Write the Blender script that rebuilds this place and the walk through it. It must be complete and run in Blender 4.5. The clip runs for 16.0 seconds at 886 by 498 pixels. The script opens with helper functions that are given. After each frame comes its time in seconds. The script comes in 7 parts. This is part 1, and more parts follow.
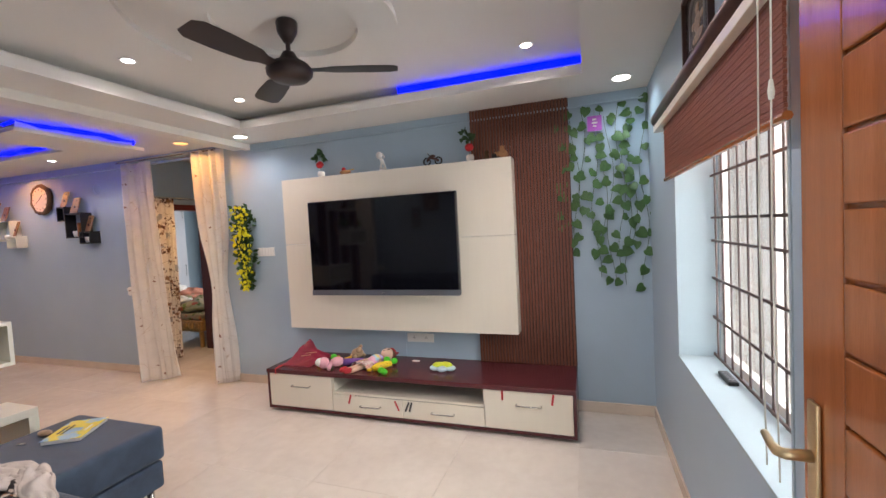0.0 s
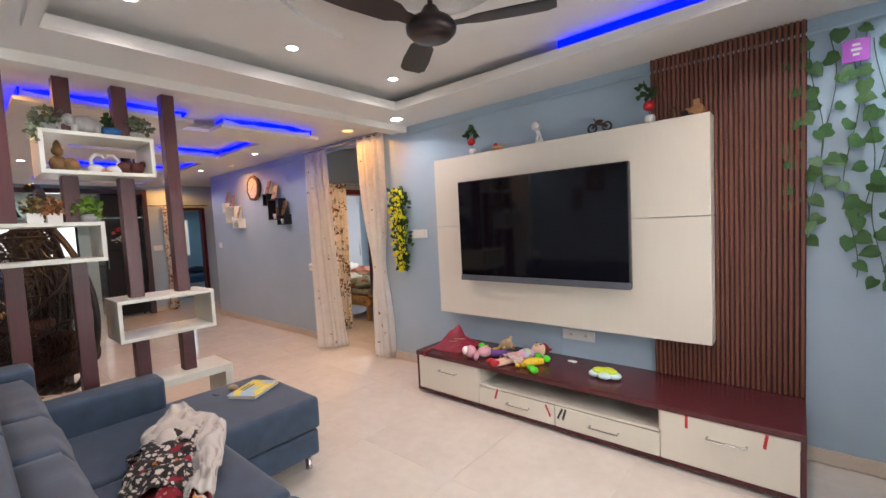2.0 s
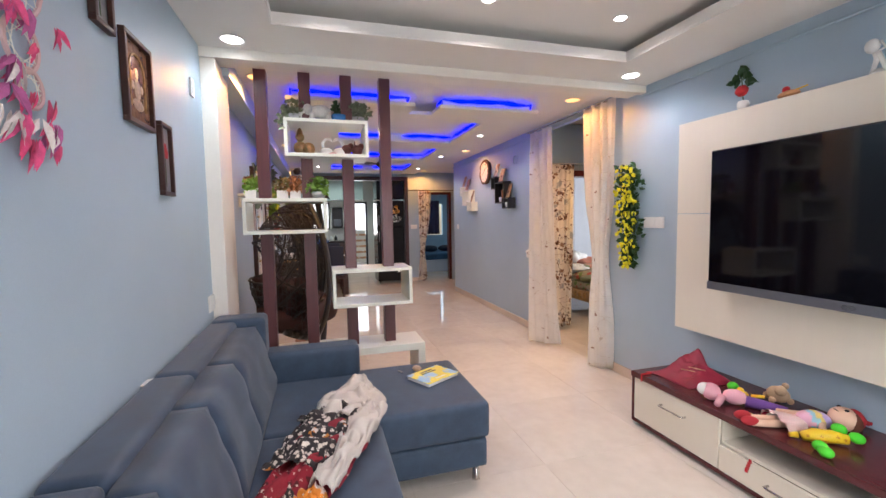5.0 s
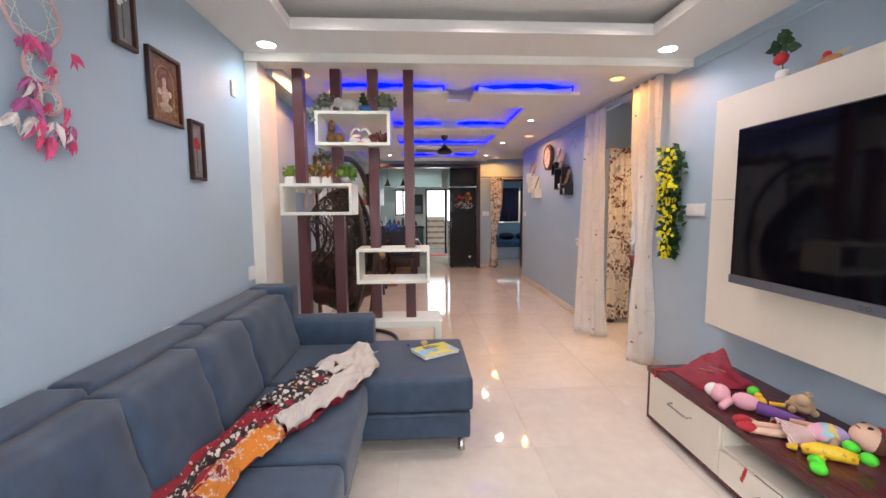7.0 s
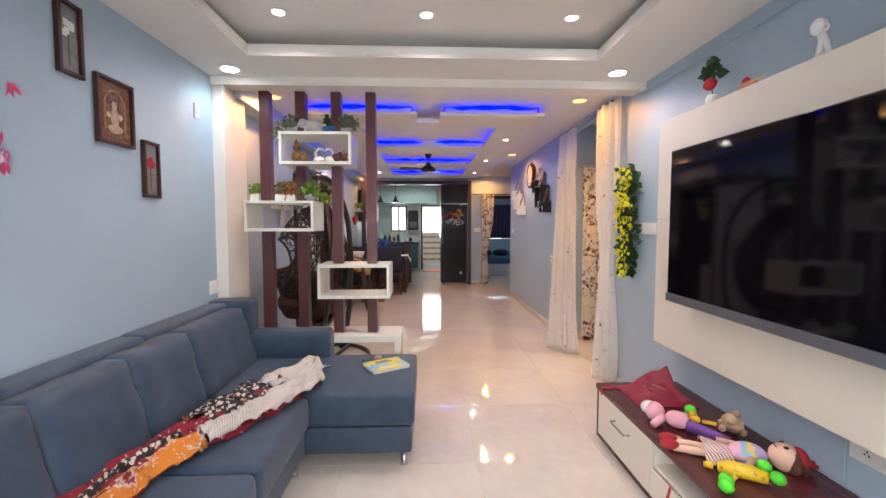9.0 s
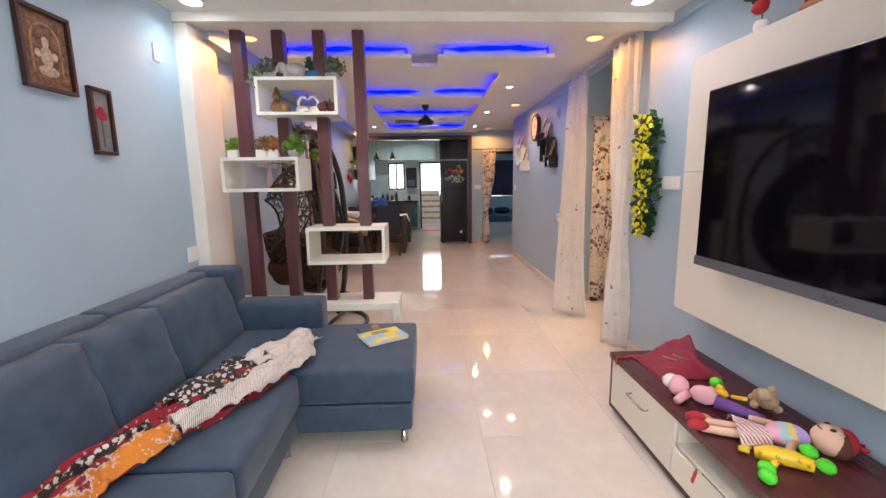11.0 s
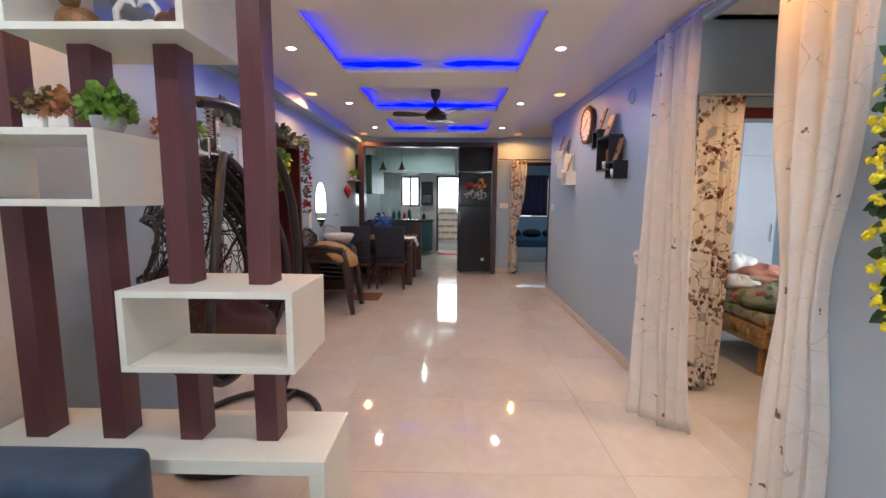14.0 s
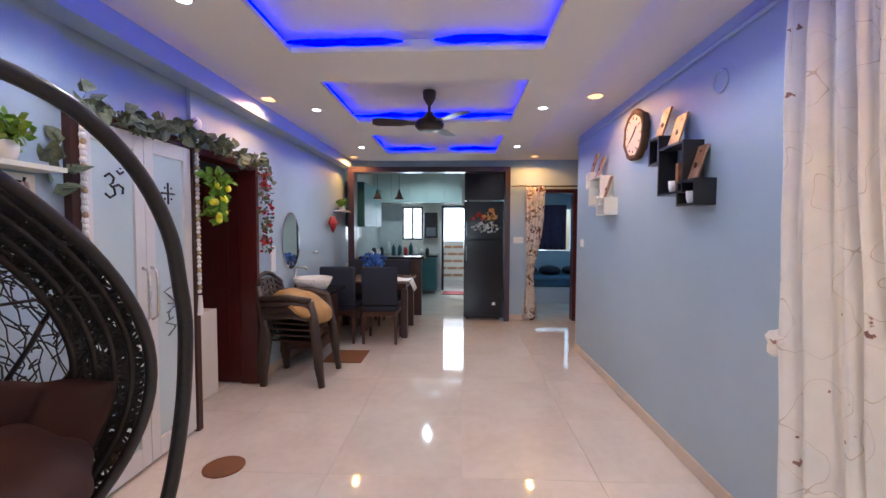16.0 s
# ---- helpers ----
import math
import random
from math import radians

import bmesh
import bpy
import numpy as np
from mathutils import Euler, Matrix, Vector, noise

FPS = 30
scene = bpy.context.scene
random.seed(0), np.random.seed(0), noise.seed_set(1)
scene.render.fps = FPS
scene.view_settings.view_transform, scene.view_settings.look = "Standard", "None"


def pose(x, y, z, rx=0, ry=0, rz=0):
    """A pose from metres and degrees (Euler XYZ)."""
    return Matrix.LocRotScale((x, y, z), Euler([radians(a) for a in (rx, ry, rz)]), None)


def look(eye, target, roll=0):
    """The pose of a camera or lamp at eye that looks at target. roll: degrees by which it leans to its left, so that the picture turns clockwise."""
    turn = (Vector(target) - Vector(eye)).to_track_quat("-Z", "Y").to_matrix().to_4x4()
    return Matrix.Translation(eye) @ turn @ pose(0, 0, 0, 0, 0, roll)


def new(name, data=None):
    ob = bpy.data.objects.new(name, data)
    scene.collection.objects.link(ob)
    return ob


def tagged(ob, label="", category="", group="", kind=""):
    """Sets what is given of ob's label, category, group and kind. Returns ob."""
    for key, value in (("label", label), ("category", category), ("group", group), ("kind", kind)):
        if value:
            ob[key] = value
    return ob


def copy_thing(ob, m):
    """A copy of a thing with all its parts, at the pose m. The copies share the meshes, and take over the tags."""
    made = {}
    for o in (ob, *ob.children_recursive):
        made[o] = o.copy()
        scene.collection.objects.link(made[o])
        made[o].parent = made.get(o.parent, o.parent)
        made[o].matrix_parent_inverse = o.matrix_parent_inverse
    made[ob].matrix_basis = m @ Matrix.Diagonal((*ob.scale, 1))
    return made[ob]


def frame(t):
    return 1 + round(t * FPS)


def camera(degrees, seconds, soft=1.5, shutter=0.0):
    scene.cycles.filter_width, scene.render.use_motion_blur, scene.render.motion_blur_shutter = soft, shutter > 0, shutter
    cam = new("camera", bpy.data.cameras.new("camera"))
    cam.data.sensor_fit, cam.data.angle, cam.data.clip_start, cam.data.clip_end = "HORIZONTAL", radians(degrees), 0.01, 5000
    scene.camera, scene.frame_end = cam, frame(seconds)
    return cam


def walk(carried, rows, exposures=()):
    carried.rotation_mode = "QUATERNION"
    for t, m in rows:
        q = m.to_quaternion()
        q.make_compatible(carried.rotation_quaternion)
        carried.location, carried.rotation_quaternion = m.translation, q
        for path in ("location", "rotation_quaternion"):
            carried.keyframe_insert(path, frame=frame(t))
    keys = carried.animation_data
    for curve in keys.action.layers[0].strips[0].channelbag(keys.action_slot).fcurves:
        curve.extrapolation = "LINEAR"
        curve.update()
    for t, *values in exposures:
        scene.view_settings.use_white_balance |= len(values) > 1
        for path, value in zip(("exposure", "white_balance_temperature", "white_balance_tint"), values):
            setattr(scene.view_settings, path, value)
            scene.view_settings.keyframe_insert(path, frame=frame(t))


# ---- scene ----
cam = camera(93.3, 16.0)
PATH = [
    (0, (0.196, 0.236, 1.542), (-0.455, 2.124, 1.449), -3.0),
    (0.5, (0.144, 0.29, 1.517), (-0.613, 2.138, 1.393), -3.4),
    (1, (0.111, 0.394, 1.5), (-0.835, 2.151, 1.367), -3.5),
    (1.5, (0.063, 0.539, 1.498), (-1.054, 2.193, 1.363), -3.3),
    (2, (0.06, 0.581, 1.508), (-1.238, 2.098, 1.383), -2.9),
    (2.5, (0.05, 0.596, 1.517), (-1.406, 1.962, 1.401), -2.5),
    (3, (0.05, 0.633, 1.501), (-1.54, 1.842, 1.391), -2.2),
    (3.5, (0.037, 0.675, 1.494), (-1.648, 1.746, 1.379), -1.9),
    (4, (0.027, 0.785, 1.486), (-1.763, 1.668, 1.367), -1.9),
    (4.5, (-0.077, 0.976, 1.48), (-1.939, 1.692, 1.341), -1.6),
    (5, (-0.177, 1.135, 1.465), (-2.09, 1.699, 1.321), -1.0),
    (7.5, (0.117, 1.838, 1.43), (-1.874, 1.9, 1.254), -0.3),
    (8, (0.147, 1.961, 1.442), (-1.848, 2.044, 1.333), 0.1),
    (10.5, (0.019, 2.096, 1.441), (-1.963, 2.166, 1.189), -0.7),
    (11, (-0.143, 2.076, 1.438), (-2.115, 2.154, 1.118), -0.8),
    (11.5, (-0.332, 2.074, 1.417), (-2.308, 2.145, 1.114), -0.6),
    (12, (-0.614, 2.147, 1.425), (-2.597, 2.186, 1.168), -0.3),
    (12.5, (-0.892, 2.181, 1.403), (-2.877, 2.188, 1.165), -0.1),
    (13, (-1.258, 2.148, 1.424), (-3.244, 2.154, 1.189), 0.3),
    (13.5, (-1.573, 2.204, 1.42), (-3.56, 2.185, 1.197), 0.3),
    (14, (-1.881, 2.269, 1.414), (-3.867, 2.236, 1.175), 0.4),
    (14.5, (-2.214, 2.265, 1.429), (-4.203, 2.228, 1.221), 0.5),
    (15, (-2.531, 2.29, 1.433), (-4.525, 2.22, 1.295), 0.5),
    (15.5, (-2.822, 2.362, 1.467), (-4.817, 2.272, 1.354), 0.3),
    (16, (-3.109, 2.356, 1.454), (-5.105, 2.272, 1.361), 0.2),
]
walk(cam, [(t, look(eye, target, roll)) for t, eye, target, roll in PATH], [(0, -0.6, 6250, 11), (1.5, -0.6, 6250, 11), (2.5, -0.42, 6000, 11), (5.0, -0.36, 5950, 11), (7.8, -0.32, 6000, 11), (11.0, -0.32, 6000, 11), (13.0, -0.48, 6150, 13), (14.5, -0.5, 5350, 6), (15.5, -0.3, 5050, 6), (16.0, -0.26, 5200, 6)])

# ---- world, sun, exposure ----
world = bpy.data.worlds.new("world")
scene.world = world
world.use_nodes = True
_nt = world.node_tree
_sky = _nt.nodes.new("ShaderNodeTexSky")
_sky.sky_type, _sky.sun_disc = "NISHITA", False
_sky.sun_elevation, _sky.sun_rotation = radians(55), radians(280)
_nt.links.new(_sky.outputs[0], _nt.nodes["Background"].inputs[0])
_nt.nodes["Background"].inputs[1].default_value = 0.12
_sun = new("sun", bpy.data.lights.new("sun", "SUN"))
_sun.data.energy, _sun.data.angle, _sun.data.color = 2.0, radians(3), (1, 0.95, 0.88)
_sun.matrix_basis = look((0, 0, 10), (3.0, 0.6, 5.8))

COOL, WARM, ICE = (1.0, 0.82, 0.75), (1.0, 0.43, 0.10), (0.86, 0.92, 0.94)
LIVING_SPOT, HALL_SPOT, WARM_SPOT = 37.0, 27.0, 30.0
WINDOW_W = 220.0


# ---- materials ----
def mat(name, col, rough=0.5, metal=0.0, var=0.08, scale=6.0, fine=90.0, bump=0.15, col2=None, stretch=(1, 1, 1), coat=0.0, per_object=0.0, spec=0.5, sheen=0.0, alpha=1.0, transl=0.0, bump_d=0.004):
    """A surface with a broad and a fine variation, grain relief and uneven gloss."""
    m = bpy.data.materials.new(name)
    m.use_nodes = True
    nt = m.node_tree
    N, L = nt.nodes, nt.links
    p = N["Principled BSDF"]
    tc = N.new("ShaderNodeTexCoord")
    mp = N.new("ShaderNodeMapping")
    mp.inputs["Scale"].default_value = stretch
    L.new(tc.outputs["Object"], mp.inputs[0])
    vec = mp.outputs[0]
    if per_object:
        oi = N.new("ShaderNodeObjectInfo")
        add = N.new("ShaderNodeVectorMath")
        add.operation = "MULTIPLY_ADD"
        comb = N.new("ShaderNodeCombineXYZ")
        for i in range(3):
            L.new(oi.outputs["Random"], comb.inputs[i])
        L.new(comb.outputs[0], add.inputs[0])
        add.inputs[1].default_value = (37, 53, 11)
        L.new(vec, add.inputs[2])
        vec = add.outputs[0]
    n1, n2 = N.new("ShaderNodeTexNoise"), N.new("ShaderNodeTexNoise")
    n1.inputs["Scale"].default_value, n1.inputs["Detail"].default_value = scale, 5
    n2.inputs["Scale"].default_value, n2.inputs["Detail"].default_value = fine, 3
    L.new(vec, n1.inputs["Vector"])
    L.new(vec, n2.inputs["Vector"])
    mixf = N.new("ShaderNodeMix")
    mixf.inputs[0].default_value = 0.35
    L.new(n1.outputs[0], mixf.inputs[2])
    L.new(n2.outputs[0], mixf.inputs[3])
    ramp = N.new("ShaderNodeMapRange")
    ramp.inputs[1].default_value, ramp.inputs[2].default_value = 0.3, 0.7
    L.new(mixf.outputs[0], ramp.inputs[0])
    cm = N.new("ShaderNodeMix")
    cm.data_type = "RGBA"
    a = [c * (1 - var) for c in col]
    b = list(col2) if col2 else [min(1, c * (1 + var)) for c in col]
    cm.inputs[6].default_value, cm.inputs[7].default_value = (*a, 1), (*b, 1)
    L.new(ramp.outputs[0], cm.inputs[0])
    L.new(cm.outputs[2], p.inputs["Base Color"])
    rr = N.new("ShaderNodeMapRange")
    rr.inputs[3].default_value, rr.inputs[4].default_value = max(0.02, rough * 0.85), min(1, rough * 1.15)
    L.new(n1.outputs[0], rr.inputs[0])
    L.new(rr.outputs[0], p.inputs["Roughness"])
    p.inputs["Metallic"].default_value = metal
    p.inputs["Coat Weight"].default_value = coat
    p.inputs["Specular IOR Level"].default_value = spec
    p.inputs["Sheen Weight"].default_value = sheen
    p.inputs["Alpha"].default_value = alpha
    if bump:
        bp = N.new("ShaderNodeBump")
        bp.inputs["Strength"].default_value, bp.inputs["Distance"].default_value = bump, bump_d
        L.new(n2.outputs[0], bp.inputs["Height"])
        L.new(bp.outputs[0], p.inputs["Normal"])
    if transl:
        tr = N.new("ShaderNodeBsdfTranslucent")
        L.new(cm.outputs[2], tr.inputs[0])
        ms = N.new("ShaderNodeMixShader")
        ms.inputs[0].default_value = transl
        L.new(p.outputs[0], ms.inputs[1])
        L.new(tr.outputs[0], ms.inputs[2])
        L.new(ms.outputs[0], N["Material Output"].inputs[0])
    return m


def glow(name, col, power):
    m = bpy.data.materials.new(name)
    m.use_nodes = True
    p = m.node_tree.nodes["Principled BSDF"]
    p.inputs["Base Color"].default_value = (*col, 1)
    p.inputs["Emission Color"].default_value = (*col, 1)
    p.inputs["Emission Strength"].default_value = power
    return m


def glass(name, col=(1, 1, 1), rough=0.02, see=0.9):
    m = mat(name, col, rough, var=0.02, bump=0)
    p = m.node_tree.nodes["Principled BSDF"]
    p.inputs["Transmission Weight"].default_value = see
    p.inputs["IOR"].default_value = 1.3
    return m


def motif(m, col, size, amount, rand=0.8, cluster=0.0):
    """Prints scattered blotches of a second colour on a fabric; cluster gathers them into sprays of that frequency."""
    nt = m.node_tree
    N, L = nt.nodes, nt.links
    p = N["Principled BSDF"]
    src = p.inputs["Base Color"].links[0].from_socket
    tc = N.new("ShaderNodeTexCoord")
    vo = N.new("ShaderNodeTexVoronoi")
    vo.inputs["Scale"].default_value, vo.inputs["Randomness"].default_value = size, rand
    nz = N.new("ShaderNodeTexNoise")
    nz.inputs["Scale"].default_value = size * 3.5
    wob = N.new("ShaderNodeVectorMath")
    wob.operation = "MULTIPLY_ADD"
    L.new(nz.outputs["Color"], wob.inputs[0])
    wob.inputs[1].default_value = (0.7 / size,) * 3
    L.new(tc.outputs["Object"], wob.inputs[2])
    L.new(tc.outputs["Object"], nz.inputs["Vector"])
    L.new(wob.outputs[0], vo.inputs["Vector"])
    lt = N.new("ShaderNodeMapRange")
    lt.inputs[1].default_value, lt.inputs[2].default_value = amount, amount * 0.8
    L.new(vo.outputs["Distance"], lt.inputs[0])
    fac = lt.outputs[0]
    if cluster:
        cn, cr, mul = N.new("ShaderNodeTexNoise"), N.new("ShaderNodeMapRange"), N.new("ShaderNodeMath")
        cn.inputs["Scale"].default_value, cn.inputs["Detail"].default_value = cluster, 1
        cr.inputs[1].default_value, cr.inputs[2].default_value = 0.49, 0.53
        mul.operation = "MULTIPLY"
        L.new(tc.outputs["Object"], cn.inputs["Vector"])
        L.new(cn.outputs[0], cr.inputs[0])
        L.new(cr.outputs[0], mul.inputs[0])
        L.new(fac, mul.inputs[1])
        fac = mul.outputs[0]
    mx = N.new("ShaderNodeMix")
    mx.data_type = "RGBA"
    L.new(fac, mx.inputs[0])
    L.new(src, mx.inputs[6])
    mx.inputs[7].default_value = (*col, 1)
    for link in list(src.links):
        if link.to_socket != mx.inputs[6]:
            L.new(mx.outputs[2], link.to_socket)
    return m


M = {}
M["wall"] = mat("blue_wall_paint", (0.39, 0.5, 0.595), 0.46, var=0.05, scale=2.5, fine=260, bump=0.12, spec=0.35)
M["ceil"] = mat("ceiling_paint", (0.78, 0.76, 0.72), 0.6, var=0.03, scale=2, fine=200, bump=0.08)
M["trim"] = mat("cream_trim_paint", (0.8, 0.77, 0.7), 0.45, var=0.04, bump=0.05)
M["skirt"] = mat("skirting_tile", (0.66, 0.56, 0.46), 0.2, var=0.08, scale=4, bump=0.03)
M["tile"] = mat("vitrified_tile", (0.68, 0.61, 0.53), 0.06, var=0.06, col2=(0.76, 0.7, 0.62), scale=2.2, fine=14, bump=0.0, per_object=1, coat=0.2, spec=0.55)
M["grout"] = mat("grout", (0.64, 0.57, 0.5), 0.6)
M["cream"] = mat("cream_laminate", (0.76, 0.71, 0.6), 0.3, var=0.015, scale=5, fine=160, bump=0.03, stretch=(6, 6, 0.6))
M["wine"] = mat("wine_laminate", (0.085, 0.018, 0.022), 0.22, var=0.2, scale=7, fine=60, stretch=(0.5, 8, 8), bump=0.04)
M["slat"] = mat("slat_wood", (0.17, 0.06, 0.035), 0.4, var=0.25, scale=9, fine=70, stretch=(9, 9, 0.5), per_object=1, bump=0.1)
M["slatback"] = mat("slat_backing", (0.05, 0.02, 0.014), 0.6, var=0.2)
M["post"] = mat("post_laminate", (0.1, 0.034, 0.037), 0.35, var=0.18, scale=8, fine=70, stretch=(8, 8, 0.5), per_object=1, bump=0.08)
M["white"] = mat("white_laminate", (0.74, 0.75, 0.66), 0.3, var=0.03, bump=0.03)
M["plast"] = mat("white_plastic", (0.8, 0.79, 0.76), 0.3, var=0.03, bump=0.0)
M["black"] = mat("black_plastic", (0.012, 0.012, 0.013), 0.3, var=0.2, bump=0.03)
M["screen"] = mat("tv_screen", (0.003, 0.003, 0.005), 0.06, var=0.1, spec=0.3, bump=0.0)
M["grey"] = mat("grey_metal", (0.16, 0.17, 0.2), 0.4, metal=0.6, var=0.05)
M["steel"] = mat("brushed_steel", (0.7, 0.68, 0.65), 0.25, metal=1.0, var=0.05)
M["brass"] = mat("aged_brass", (0.62, 0.47, 0.27), 0.3, metal=0.9, var=0.1)
M["sofa"] = mat("blue_sofa_fabric", (0.019, 0.043, 0.086), 0.58, var=0.3, scale=11, fine=420, bump=0.35, sheen=0.15, bump_d=0.002, col2=(0.042, 0.078, 0.135))
M["door"] = mat("varnished_door_wood", (0.36, 0.115, 0.03), 0.22, var=0.25, scale=4, fine=60, stretch=(8, 8, 0.5), coat=0.3, bump=0.06)
M["maroon"] = mat("maroon_wood", (0.075, 0.011, 0.01), 0.3, var=0.25, scale=5, fine=60, stretch=(8, 8, 0.5), bump=0.05)
M["darkwood"] = mat("dark_wood", (0.055, 0.022, 0.016), 0.35, var=0.25, scale=6, fine=60, stretch=(7, 7, 0.6), bump=0.08)
M["fan"] = mat("fan_brown_enamel", (0.035, 0.022, 0.02), 0.3, var=0.1, bump=0.0, metal=0.2)
M["iron"] = mat("grille_paint", (0.07, 0.045, 0.04), 0.45, var=0.2)
M["blindm"] = mat("bamboo_blind", (0.2, 0.055, 0.025), 0.55, var=0.3, scale=3, fine=60, stretch=(30, 2, 60), bump=0.3, per_object=1)
M["leaf"] = mat("ivy_leaf", (0.03, 0.1, 0.03), 0.4, col2=(0.11, 0.24, 0.07), var=0.4, scale=20, fine=60, per_object=1, bump=0.2, transl=0.2)
M["leafd"] = mat("dark_leaf", (0.03, 0.08, 0.025), 0.5, var=0.5, scale=14, fine=60, bump=0.2, transl=0.2)
M["leafl"] = mat("lime_leaf", (0.16, 0.3, 0.03), 0.5, var=0.4, scale=14, bump=0.2, transl=0.2)
M["leafg"] = mat("grey_green_leaf", (0.14, 0.17, 0.1), 0.55, var=0.5, scale=25, bump=0.2)
M["berry"] = mat("red_green_leaf", (0.3, 0.05, 0.03), 0.5, col2=(0.1, 0.17, 0.03), var=0.4, scale=45, bump=0.2)
M["leafo"] = mat("autumn_leaf", (0.3, 0.12, 0.04), 0.55, var=0.5, scale=25, bump=0.2)
M["yellow"] = mat("yellow_petal", (0.74, 0.7, 0.01), 0.5, var=0.15, scale=30)
M["red"] = mat("red_petal", (0.4, 0.01, 0.015), 0.55, var=0.35, scale=30)
M["redp"] = mat("red_plastic", (0.5, 0.015, 0.02), 0.35, var=0.1)
M["stem"] = mat("green_stem", (0.05, 0.09, 0.03), 0.6)
M["pink"] = mat("pink_plush", (0.75, 0.4, 0.47), 0.8, var=0.1, fine=300, bump=0.4)
M["skin"] = mat("doll_cloth", (0.75, 0.5, 0.36), 0.8, var=0.06, fine=300, bump=0.3)
M["purple"] = mat("purple_cloth", (0.16, 0.07, 0.3), 0.8, var=0.15, fine=300, bump=0.3)
M["green"] = mat("green_toy", (0.1, 0.72, 0.03), 0.45, var=0.1)
M["yellowp"] = mat("yellow_toy", (0.8, 0.5, 0.02), 0.45, var=0.1)
M["bag"] = mat("maroon_bag_cloth", (0.24, 0.01, 0.035), 0.5, var=0.2, scale=12, fine=300, bump=0.3)
M["rattan"] = mat("black_rattan", (0.02, 0.017, 0.016), 0.4, var=0.35, scale=30, bump=0.2)
M["cushion"] = mat("brown_cushion", (0.042, 0.012, 0.01), 0.75, var=0.3, scale=6, fine=300, bump=0.35)
M["navy"] = mat("navy_upholstery", (0.012, 0.018, 0.035), 0.7, var=0.25, fine=300, bump=0.3)
M["teal"] = mat("teal_laminate", (0.014, 0.085, 0.095), 0.42, var=0.1)
M["mint"] = mat("mint_gloss_laminate", (0.5, 0.6, 0.58), 0.15, var=0.03, bump=0.0)
M["granite"] = mat("black_granite", (0.02, 0.02, 0.022), 0.12, var=0.5, fine=200, bump=0.0)
M["backsplash"] = mat("kitchen_wall_tile", (0.62, 0.66, 0.66), 0.15, var=0.1, per_object=1, bump=0.0)
M["reveal"] = mat("window_reveal_paint", (0.37, 0.46, 0.51), 0.5, var=0.03, bump=0.05)
M["picg"] = mat("gold_brown_print", (0.34, 0.2, 0.09), 0.25, var=0.5, scale=40, fine=120)
M["frost"] = mat("frosted_glass", (0.55, 0.66, 0.68), 0.35, var=0.05, scale=3, bump=0.02)
M["gdoor"] = mat("grey_white_paint", (0.72, 0.71, 0.7), 0.35, var=0.03)
M["fridge"] = mat("fridge_black_glass", (0.01, 0.011, 0.014), 0.14, var=0.1, bump=0.0, spec=0.35)
M["sheer"] = motif(mat("sheer_curtain", (0.93, 0.92, 0.9), 0.85, var=0.06, scale=10, fine=400, bump=0.1, transl=0.6, alpha=0.8), (0.34, 0.2, 0.17), 7.0, 0.11, 1.0)


def tendrils(m, col, size, width):
    """Thin embroidered stems wandering over a cloth."""
    nt = m.node_tree
    N, L = nt.nodes, nt.links
    p = N["Principled BSDF"]
    src = p.inputs["Base Color"].links[0].from_socket
    tc, nz, cmp, mx = N.new("ShaderNodeTexCoord"), N.new("ShaderNodeTexNoise"), N.new("ShaderNodeMath"), N.new("ShaderNodeMix")
    nz.inputs["Scale"].default_value, nz.inputs["Detail"].default_value = size, 0.5
    cmp.operation = "COMPARE"
    cmp.inputs[1].default_value, cmp.inputs[2].default_value = 0.5, width
    mx.data_type = "RGBA"
    mx.inputs[7].default_value = (*col, 1)
    L.new(tc.outputs["Object"], nz.inputs["Vector"])
    L.new(nz.outputs[0], cmp.inputs[0])
    L.new(cmp.outputs[0], mx.inputs[0])
    for link in list(src.links):
        L.new(mx.outputs[2], link.to_socket)
    L.new(src, mx.inputs[6])
    return m


tendrils(M["sheer"], (0.72, 0.66, 0.6), 7.0, 0.0028)
M["floral"] = motif(mat("floral_curtain", (0.88, 0.82, 0.73), 0.85, var=0.08, scale=9, fine=400, bump=0.3, transl=0.25), (0.45, 0.45, 0.45), 6.0, 0.24, 1.0)
motif(M["floral"], (0.34, 0.2, 0.12), 13.0, 0.42, 1.0, 5.5)
motif(M["floral"], (0.11, 0.045, 0.03), 22.0, 0.42, 1.0, 5.5)
tendrils(M["floral"], (0.3, 0.2, 0.12), 8.0, 0.006)
M["mirror"] = mat("mirror_silver", (0.85, 0.87, 0.88), 0.02, metal=1.0, var=0.01, bump=0.0)
M["outwall"] = mat("sunlit_neighbour_wall", (0.8, 0.74, 0.62), 0.8, var=0.06, scale=1.5, bump=0.2)
M["brick"] = mat("balcony_brick", (0.52, 0.27, 0.13), 0.8, var=0.25, scale=20, bump=0.3)
M["cork"] = mat("brown_mat", (0.2, 0.08, 0.03), 0.8, var=0.2, fine=300, bump=0.4)
M["bark"] = mat("log_bark", (0.1, 0.055, 0.025), 0.8, var=0.5, scale=25, fine=120, bump=0.8)
M["clockf"] = mat("clock_face", (0.72, 0.6, 0.48), 0.5, var=0.1, scale=12)
M["pic"] = mat("printed_picture", (0.14, 0.055, 0.035), 0.25, var=0.5, scale=45, fine=160, col2=(0.3, 0.17, 0.1), bump=0.05)
M["picp"] = mat("pale_gold_print", (0.42, 0.3, 0.2), 0.3, var=0.6, scale=60, fine=160)
